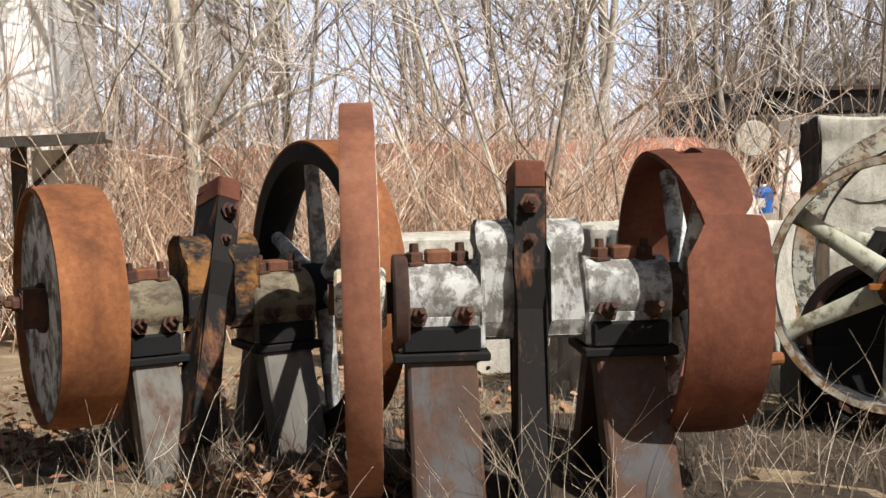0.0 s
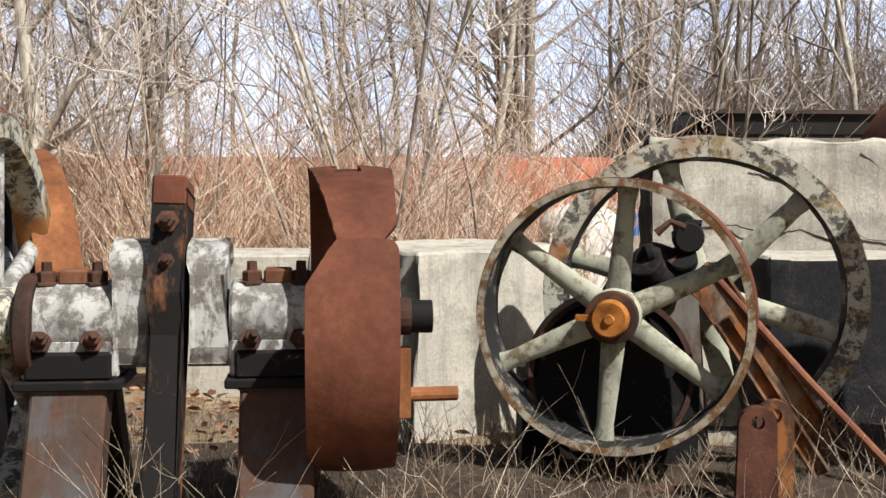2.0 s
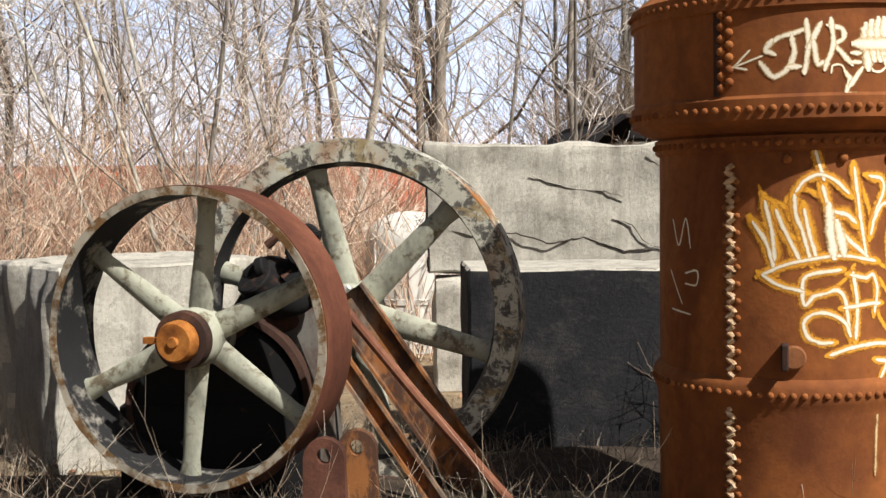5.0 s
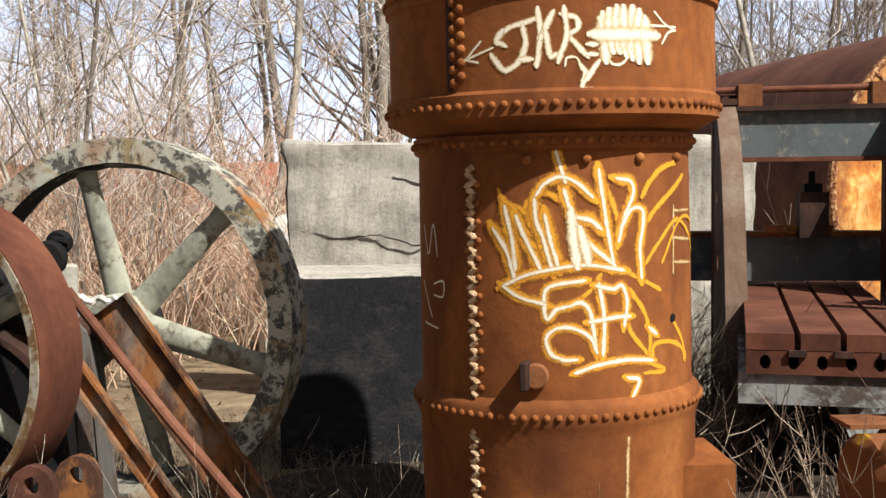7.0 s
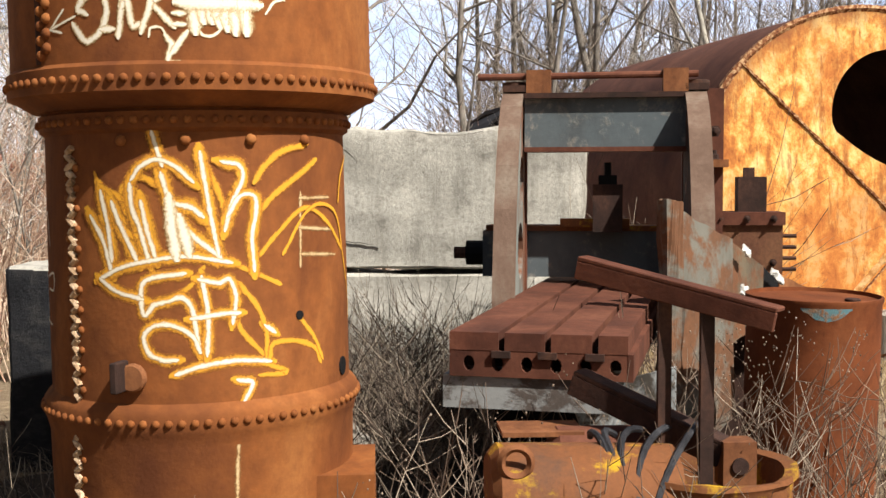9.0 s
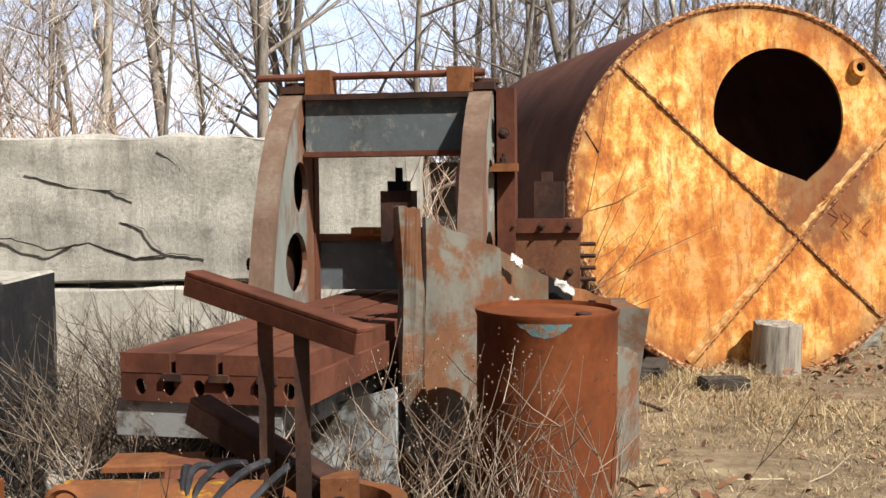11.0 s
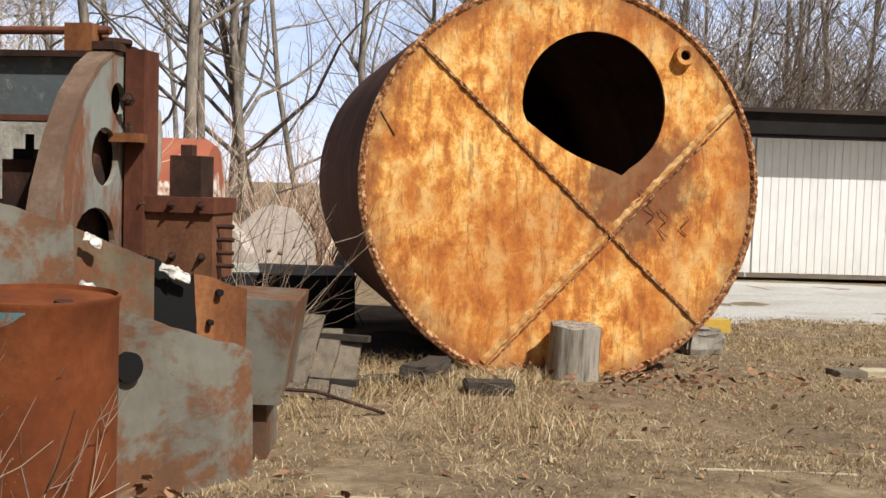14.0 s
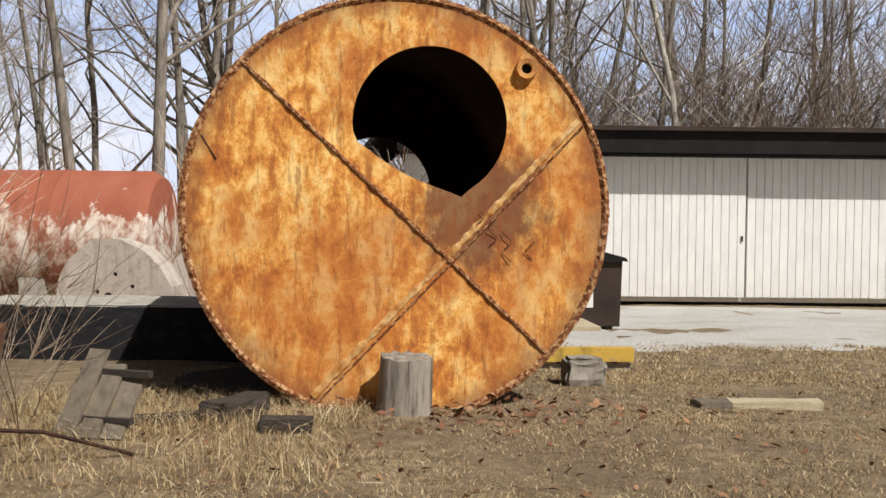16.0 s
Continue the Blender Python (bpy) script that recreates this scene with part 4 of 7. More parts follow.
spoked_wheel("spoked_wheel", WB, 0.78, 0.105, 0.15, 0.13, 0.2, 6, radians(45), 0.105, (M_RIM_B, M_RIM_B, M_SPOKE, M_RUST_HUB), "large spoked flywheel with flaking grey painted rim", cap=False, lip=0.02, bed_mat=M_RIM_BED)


def build_engine():
    """The wrecked engine between the two wheels."""
    e = thing("engine", pose(2.3, 5.4, 0.05), "wrecked black and rusty engine between two wheels", "engine")
    part("crank_disc", disc(0.35, -0.02, 0.10, 48, "y", pose(-0.22, -0.05, 0.44), 0.02), M_BLACK, e, "black iron disc", smooth=True)
    part("disc_rim", lathe([(0.35, -0.04), (0.375, -0.04), (0.375, 0.11), (0.35, 0.11)], 48, "y", pose(-0.22, -0.05, 0.44), closed=True), M_RUST_DARK, e, "rusty disc edge", smooth=True)
    part("shaft", tube([(-0.26, -0.16, 0.747), (0.33, 0.42, 0.76)], 0.05, 16), M_RUST_DARK, e, "rusty shaft")
    bm = prism([(-0.28, -0.25), (0.3, -0.25), (0.2, 0.75), (0.06, 0.95), (-0.1, 0.95), (-0.2, 0.75)], 0.12, 0.34)
    part("pedestal", bm, M_PED_PALE, e, "grey cast pedestal", bevel=0.02)
    rnd = random.Random(4)
    for k in range(5):
        c = (rnd.uniform(-0.1, 0.16), rnd.uniform(-0.05, 0.12), rnd.uniform(0.85, 1.2))
        w = rnd.uniform(0.04, 0.085)
        turned = pose(*c, rnd.uniform(0, 180), rnd.uniform(0, 180), 0)
        part("valve_gear", disc(w, -w * 0.45, w * 0.45, 18, "z", turned, 0.008), M_BLACK, e, "oily black valve gear", smooth=True)
    for k in range(6):
        p = Vector((rnd.uniform(-0.12, 0.1), rnd.uniform(-0.05, 0.1), rnd.uniform(0.8, 1.1)))
        q = p + Vector((rnd.uniform(-0.1, 0.16), rnd.uniform(-0.1, 0.05), rnd.uniform(-0.05, 0.2)))
        part("linkage", tube([p, (p + q) / 2 + Vector((0, 0, 0.04)), q], [0.02, 0.014, 0.022], 8), M_BLACK if k % 2 else M_RUST_DARK, e, "black linkage bar", smooth=True)
    lump = bmesh.new()
    bmesh.ops.create_icosphere(lump, subdivisions=3, radius=0.13)
    for v in lump.verts:
        v.co = Vector((v.co.x * 1.2, v.co.y * 0.8, v.co.z)) * (1 + 0.35 * noise.noise(v.co * 9)) + Vector((0.02, 0.05, 0.9))
    part("valve_chest", lump, M_BLACK, e, "greasy black valve chest", smooth=True)
    # added box, black to fill the shaded lower half of the wheel
    part("engine_bed", box(-0.62, 0.18, -0.08, 0.25, -0.3, 0.43), M_BLACK, e, "added black box for shade behind the wheel", bevel=0.04)
    # two channel struts, one rod and the lug
    def channel(name, a, b, w, t, mat, roll=0.0, label=""):
        a, b = Vector(a), Vector(b)
        d = b - a
        q = d.to_track_quat("X", "Z").to_matrix().to_4x4()
        mm = Matrix.Translation(a) @ q @ pose(0, 0, 0, roll, 0, 0)
        L = d.length
        h, f = w / 2, t / 2
        s = prism([(-f, -h), (-f - 0.035, -h), (-f - 0.035, -h + 0.012), (-f, -h + 0.014), (-f, h - 0.014), (-f - 0.035, h - 0.012), (-f - 0.035, h), (f, h), (f, -h)], 0, L, "x")
        bmesh.ops.transform(s, matrix=mm, verts=s.verts)
        return part(name, s, mat, e, label)
    channel("strut", (0.285, 0.26, 0.85), (0.9, 0.2, -0.04), 0.19, 0.02, M_STRUT, 0, "broad rusty channel strut")
    bead = [(0.14 + 0.02 * i, 0.30 + 0.008 * math.sin(i * 2.0), 0.87 + 0.012 * math.sin(i * 1.7)) for i in range(9)]
    part("rope", tube(bead, 0.014, 7), M_FLECK, e, "pale bit of rope", smooth=True)
    part("rod", tube([(0.2, -0.04, 0.94), (0.6, -0.19, 0.47), (0.99, -0.33, 0.04)], [0.02, 0.021, 0.022], 10), M_RUST_RIM, e, "long rusty diagonal rod")
    for y, x in ((-0.69, 0.26), (-0.56, 0.37)):
        out = [(-0.09, -0.25), (0.09, -0.25), (0.075, 0.3)] + [(0.075 * math.cos(t), 0.33 + 0.075 * math.sin(t)) for t in np.linspace(0, math.pi, 9)] + [(-0.075, 0.3)]
        s = holed_plate(out, [oval(0.0, 0.34, 0.026, 0.03, 14)], -0.022, 0.022, "y")
        bmesh.ops.transform(s, matrix=pose(x, y, 0.02, 0, 0, -6), verts=s.verts)
        part("lug", s, M_LUG if x < 0.3 else M_STRUT, e, "rusty lug plate with an eye")
    channel("lower_bar", (0.24, -0.2, 0.71), (0.69, -0.2, 0.03), 0.075, 0.02, M_STRUT, 0, "rusty lower bar")
    part("base", box(-0.5, 0.5, -0.5, 0.5, -0.3, 0.03), M_RUST_DARK, e)


build_engine()


# ---- the two line shafts ----
def bearing(e, m, paint, ped_mat, wide=0.345, foot_drop=0.95, seed=0, spread=0.32):
    """A pillow block on its splayed pedestal; the shaft runs along x at the origin."""
    h = wide / 2
    block = part("bearing", lathe([(0.0, -h), (0.135, -h), (0.145, -h + 0.012), (0.145, h - 0.012), (0.135, h), (0.0, h)], 28, "x", m), paint, e, "flaking painted bearing housing", smooth=True)
    part("bearing_foot", box(-h, h, -0.132, 0.132, -0.2, -0.055, m), paint, block, bevel=0.012)
    part("bearing_foot", box(-h - 0.015, h + 0.015, -0.17, 0.17, -0.235, -0.2, m), M_BLACK, block, bevel=0.006)
    part("oil_box", box(-0.05, 0.05, -0.06, 0.06, 0.13, 0.185, m), M_RUST_CASE, block, "small rusty oil box", bevel=0.008)
    part("skirt", box(-h + 0.02, h - 0.02, -0.158, -0.12, -0.2, -0.1, m), M_BLACK, block, "black strip low on the bearing housing", bevel=0.01)
    for x in (-h * 0.55, h * 0.5):
        bolt(block, m @ pose(x, -0.03, 0.13, 0, 0, 10), 0.036)
        bolt(block, m @ pose(x, -0.155, -0.06, 62, 0, 20), 0.029)
    # pedestal: two splayed legs and a web
    for s in (-1, 1):
        bm = bmesh.new()
        w = h * 0.78
        rows = []
        for f in (0.0, 1.0):
            z = -0.235 - f * foot_drop
            yc = s * (0.07 + f * spread)
            t = 0.075
            rows.append([bm.verts.new((x, yc + q * t, z)) for x, q in ((-w, -1), (w, -1), (w, 1), (-w, 1))])
        for j in range(4):
            bm.faces.new((rows[0][j], rows[0][(j + 1) % 4], rows[1][(j + 1) % 4], rows[1][j]))
        bm.faces.new(rows[0]), bm.faces.new(rows[1])
        bmesh.ops.transform(bm, matrix=m, verts=bm.verts)
        part("leg", bm, ped_mat, e, "painted cast pedestal leg", bevel=0.012)
    part("web", prism([(-0.1, -0.24), (0.1, -0.24), (0.1 + spread, -0.24 - foot_drop), (-0.1 - spread, -0.24 - foot_drop)], -0.02, 0.02, "x"), M_BLACK, e).data.transform(m)
    return block


def belt_pulley(e, x, R, width, torn, mats):
    """A wide flat pulley round the x axis, with an arm disc inside."""
    rim_mat, in_mat = mats
    n, cross = (180, 30) if torn else (96, 8)
    bm = bmesh.new()
    rows = []
    for i in range(n):
        a = 2 * math.pi * i / n
        row = []
        for k in range(cross + 1):
            f = k / cross
            crown = 0.012 * (1 - (2 * f - 1) ** 2)
            row.append((f, a, crown))
        rows.append(row)
    def gone(f, a):
        if not torn:
            return False
        d = math.degrees(a) % 360
        return (80 < d < 102 and 0.3 + 0.05 * math.sin(d) < f < 0.6) or (34 < d < 38 and f > 0.3 and f < 0.55)

    def left_cut(a):
        d = math.degrees(a) % 360
        if not torn or d <= 17 or d >= 92:
            return 0.0
        ragged = 0.02 * noise.noise((d * 0.35, 0, 0))
        return ragged + (0.36 * (d - 17) / 19 if d <= 36 else 0.36 * (1 - (d - 36) / 56))

    def right_cut(a):
        d = math.degrees(a) % 360
        return 1.0 - (0.16 * (1 - abs(d - 39) / 8) if torn and abs(d - 39) < 8 else 0.0)

    def sunk(a):
        d = math.degrees(a) % 360
        return 0.075 * (1 - (d - 36) / 56) if torn and 36 < d < 92 else 0.0

    keep = {}
    def vert(i, k, r_off):
        f, a, c = rows[i % n][k]
        key = (i % n, k, r_off)
        if key not in keep:
            r = R - 0.012 + c - r_off - sunk(a + 1e-4)
            f = left_cut(a) + (right_cut(a) - left_cut(a)) * f
            keep[key] = bm.verts.new((x + (f - 0.5) * width, -r * math.cos(a), r * math.sin(a)))
        return keep[key]
    for i in range(n):
        for k in range(cross):
            fm, am = (k + 0.5) / cross, 2 * math.pi * (i + 0.5) / n
            if gone(fm, am):
                continue
            bm.faces.new((vert(i, k, 0), vert(i + 1, k, 0), vert(i + 1, k + 1, 0), vert(i, k + 1, 0)))
            bm.faces.new((vert(i, k, 0.02), vert(i, k + 1, 0.02), vert(i + 1, k + 1, 0.02), vert(i + 1, k, 0.02)))
    open_edges = [q for q in bm.edges if len(q.link_faces) == 1]
    outer = {key[:2]: v for key, v in keep.items() if key[2] == 0}
    inner = {key[:2]: v for key, v in keep.items() if key[2] != 0}
    back = {v: key for key, v in outer.items()}
    for q in open_edges:
        a, b = q.verts
        if a in back and b in back:
            bm.faces.new((a, b, inner[back[b]], inner[back[a]]))
    rim = part("pulley_rim", bm, rim_mat, e, "torn rusty belt pulley rim" if torn else "rusty belt pulley rim", smooth=True)
    part("pulley_hub", disc(0.11, x - 0.13, x + 0.13, 28, "x", None, 0.012), M_RUST_DARK, e, "dark hub", smooth=True)
    for i in range(6):
        a = 2 * math.pi * (i + (0.0 if torn else 0.2)) / 6
        reach = 0.13 if torn and -math.cos(a) > 0.2 and math.sin(a) > 0.3 else 0.03
        part("pulley_arm", tube([(x, 0.08 * math.cos(a), 0.08 * math.sin(a)), (x, (R - reach) * math.cos(a), (R - reach) * math.sin(a))], [0.05, 0.034], 10), in_mat, e, "pale painted arm", smooth=True)
    if not torn:
        part("pulley_web", disc(R - 0.022, x - 0.1, x - 0.076, 64, "x"), in_mat, e, "grey painted pulley web")
        for yy in (-0.05, 0.05):
            bolt(e, pose(x - 0.2, yy, 0.03, 0, -90, 0), 0.03)
        part("hub_boss", box(x - 0.2, x - 0.1, -0.07, 0.05, -0.08, 0.09), M_RUST_DARK, e, bevel=0.01)
    return rim


def flywheel(e, x, R, width, rim_mat, face_mat, spoke_mat):
    part("flywheel_rim", lathe([(R - 0.006, x - width / 2), (R, x - width / 2 + 0.01), (R, x + width / 2 - 0.01), (R - 0.006, x + width / 2), (R - 0.03, x + width / 2 - 0.004), (R - 0.03, x - width / 2 + 0.004)], 110, "x", closed=True), rim_mat, e, "rusty flywheel rim", smooth=True)
    part("flywheel_cheek", lathe([(R - 0.012, x - width / 2 + 0.002), (R - 0.012, x + width / 2 + 0.002), (R - 0.1, x + width / 2 + 0.002), (R - 0.115, x + width / 2 - 0.02), (R - 0.115, x - width / 2 + 0.02), (R - 0.1, x - width / 2 - 0.001)], 110, "x", closed=True), face_mat, e, "flaking painted rim cheek", smooth=True)
    part("flywheel_hub", disc(0.12, x - 0.1, x + 0.1, 28, "x", None, 0.012), face_mat, e, smooth=True)
    for i in range(6):
        a = 2 * math.pi * (i + 0.35) / 6
        c, s = math.cos(a), math.sin(a)
        part("flywheel_spoke", tube([(x, 0.1 * c, 0.1 * s), (x, (R - 0.1) * c, (R - 0.1) * s)], [0.048, 0.036], 10), spoke_mat, e, smooth=True)


def crank(e, x, mats, webs=(-0.135, 0.135), up=1.0):
    web_mat, rod_mat = mats
    for s in webs:
        out = [(-0.1, -0.15), (0.1, -0.15), (0.125, -0.09)] + [(0.125 * math.cos(t), 0.17 + 0.125 * math.sin(t)) for t in np.linspace(0, math.pi, 11)] + [(-0.125, -0.09)]
        bm = prism([(a, z * up) for a, z in out], x + s - 0.06, x + s + 0.06, "x")
        part("crank_web", bm, web_mat, e, "flaking painted crank web", bevel=0.014)
    part("crank_pin", tube([(x - 0.14, 0, 0.2 * up), (x + 0.14, 0, 0.2 * up)], 0.06, 16), M_BLACK, e, smooth=True)


def conn_rod(e, x, top, foot, w, mat, turn=0.0):
    """A connecting rod with its strap end, hanging from the crank pin to the ground."""
    top, foot = Vector(top), Vector(foot)
    d = foot - top
    zz = -d.normalized()
    xx = (Vector((1, 0, 0)) - zz * zz.x).normalized()
    yy = zz.cross(xx)
    m = Matrix.Translation(top) @ Matrix((xx, yy, zz)).transposed().to_4x4() @ pose(0, 0, 0, 0, 0, turn)
    L = d.length
    rod = part("connecting_rod", prism([(-0.1, 0.12), (0.1, 0.12), (0.11, -0.25), (0.07, -0.4), (0.085, -L), (-0.085, -L), (-0.07, -0.4), (-0.11, -0.25)], -w / 2, w / 2, "x"), mat, e, "black greasy connecting rod", bevel=0.008)
    rod.data.transform(m)
    s = part("strap", box(-w / 2 - 0.004, w / 2 + 0.004, -0.108, 0.108, 0.06, 0.17, m), M_RUST_BROWN, e, "rusty strap end", bevel=0.008)
    bolt(rod, m @ pose(0, -0.115, 0.0, 90, 0, 0), 0.028)
    bolt(rod, m @ pose(0, -0.105, -0.14, 90, 0, 0), 0.02)
    return rod


def build_shaft_right():
    # the shaft's own x runs along it
    e = thing("line_shaft", pose(0.29, 4.44, 0.855, 0, 0, 4.5), "crankshaft on two pedestals with a flywheel and torn pulley", "machine", "line shafts")
    part("shaft", tube([(-0.75, 0, 0), (-0.2, 0, 0)], 0.062, 18), M_RUST_DARK, e, "dark steel shaft", smooth=True)
    part("shaft", tube([(0.16, 0, 0), (0.98, 0, 0)], 0.062, 18), M_BLACK, e, "dark steel shaft", smooth=True)
    flywheel(e, -0.625, 0.76, 0.125, M_RUST_RIM, M_RIM_B, M_GREY_PAINT)
    part("eccentric_disc", disc(0.2, -0.5, -0.44, 40, "x", pose(0, 0, -0.03), 0.008), M_RUST_DARK, e, "dark rusty eccentric disc", smooth=True)
    bearing(e, pose(-0.32, 0, 0), M_GREY_PAINT, M_PED, 0.34, 0.95, spread=0.5)
    crank(e, 0.03, (M_GREY_PAINT, M_BLACK))
    conn_rod(e, 0.03, (0.03, -0.02, 0.34), (0.0, -0.25, -0.85), 0.115, M_ROD)
    bearing(e, pose(0.41, 0, 0), M_GREY_PAINT, M_PED, 0.34, 0.95, spread=0.5)
    belt_pulley(e, 0.675, 0.565, 0.31, True, (M_RUST_BROWN, M_STEEL))
    part("ledge", box(0.8, 0.9, -0.02, 0.06, -0.38, -0.12), M_RUST_ORANGE, e, "orange rusty bracket", bevel=0.006)
    part("stub_pipe", tube([(0.86, 0.02, -0.3), (1.08, 0.04, -0.3)], 0.028, 12), M_RUST_ORANGE, e, "orange rusty stub pipe")
    part("stub_shaft", tube([(0.7, 0, 0.0), (0.9, 0.0, 0.0)], 0.07, 16), M_RUST_DARK, e)


build_shaft_right()


def build_shaft_left():
    e = thing("line_shaft", pose(-0.65, 5.52, 0.79, 0, 0, 30.5), "weathered crankshaft on two pedestals with an orange belt pulley", "machine", "line shafts")
    part("shaft", tube([(-1.35, 0, 0), (-0.66, 0, 0)], 0.06, 18), M_RUST_DARK, e, "dark steel shaft", smooth=True)
    part("shaft", tube([(-0.36, 0, 0), (0.15, 0, 0)], 0.06, 18), M_BLACK, e, "dark steel shaft", smooth=True)
    belt_pulley(e, -1.17, 0.535, 0.27, False, (M_RUST_ORANGE, M_STEEL))
    bearing(e, pose(-0.83, 0, -0.04), M_WOODY, M_PED_PALE, 0.27, 0.75, spread=0.27)
    crank(e, -0.5, (M_WEB, M_BLACK), (-0.11, 0.11), 0.95)
    conn_rod(e, -0.5, (-0.46, 0.05, 0.36), (-0.72, -0.3, -0.62), 0.11, M_ROD, 12)
    bearing(e, pose(-0.2, 0, -0.04), M_WOODY, M_PED_PALE, 0.31, 0.75, spread=0.3)
    flywheel(e, 0.05, 0.72, 0.19, M_RUST_ORANGE, M_BLACK, M_GREY_PAINT)


build_shaft_left()


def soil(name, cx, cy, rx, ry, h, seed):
    """A low bank of soil and leaf mould, darkened for the machines' shade."""
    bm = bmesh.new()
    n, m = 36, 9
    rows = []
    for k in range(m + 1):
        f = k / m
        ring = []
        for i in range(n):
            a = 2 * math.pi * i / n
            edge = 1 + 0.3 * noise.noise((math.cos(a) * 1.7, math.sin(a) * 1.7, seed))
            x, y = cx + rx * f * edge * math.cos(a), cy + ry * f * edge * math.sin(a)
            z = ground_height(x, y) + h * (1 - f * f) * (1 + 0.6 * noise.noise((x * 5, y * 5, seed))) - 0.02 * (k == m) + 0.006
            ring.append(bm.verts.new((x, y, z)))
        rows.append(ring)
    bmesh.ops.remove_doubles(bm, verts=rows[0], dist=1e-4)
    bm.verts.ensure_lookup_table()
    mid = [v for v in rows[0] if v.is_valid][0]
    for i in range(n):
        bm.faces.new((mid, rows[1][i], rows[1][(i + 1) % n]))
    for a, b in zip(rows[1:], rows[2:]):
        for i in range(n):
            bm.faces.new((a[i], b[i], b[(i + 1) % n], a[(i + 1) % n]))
    tagged(link_mesh(name, bm, M_SOIL, None, "", True), "soil and leaf mould with machine shade in its colour", "soil", kind="stuff")


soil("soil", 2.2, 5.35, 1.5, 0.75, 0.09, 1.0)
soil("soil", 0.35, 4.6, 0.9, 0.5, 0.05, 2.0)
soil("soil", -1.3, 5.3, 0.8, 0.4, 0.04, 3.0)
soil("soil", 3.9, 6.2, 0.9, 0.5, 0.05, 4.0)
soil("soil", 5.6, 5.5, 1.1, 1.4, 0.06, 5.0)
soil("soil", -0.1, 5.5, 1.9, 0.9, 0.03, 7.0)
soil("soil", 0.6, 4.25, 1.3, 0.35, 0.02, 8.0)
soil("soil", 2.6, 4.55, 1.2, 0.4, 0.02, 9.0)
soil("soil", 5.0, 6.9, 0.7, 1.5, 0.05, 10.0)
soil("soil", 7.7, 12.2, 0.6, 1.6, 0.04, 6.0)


def build_far_gear():
    """The end of another machine at the edge of the yard."""
    e = thing("line_shaft", pose(-2.35, 5.2, 0.72, 0, 0, 20), "dark rusty shaft end at the edge of the yard", "machine", "line shafts")
    part("shaft", tube([(-1.2, 0, 0), (0.12, 0, 0)], 0.05, 14), M_RUST_DARK, e)
    part("coupling", disc(0.17, -0.1, 0.02, 30, "x", pose(0, 0, 0.05), 0.01), M_BLACK, e, smooth=True)
    part("pedestal", prism([(-0.2, -0.85), (0.25, -0.85), (0.15, -0.15), (-0.12, -0.15)], -0.15, 0.15), M_BLACK, e, bevel=0.012)


build_far_gear()


# ---- the riveted stack ----
STACK = pose(4.335, 5.02, 0.0, 0.3, -0.8, 0)
SR, CR = 0.478, 0.568


def rivet_mesh():
    bm = lathe([(0.0125, 0.0), (0.0115, 0.006), (0.007, 0.01), (0.0, 0.0115)], 8, "z")
    me = bpy.data.meshes.new("rivet")
    bm.to_mesh(me)
    bm.free()
    me.shade_smooth()
    me.materials.append(M_RUST_STACK)
    return me


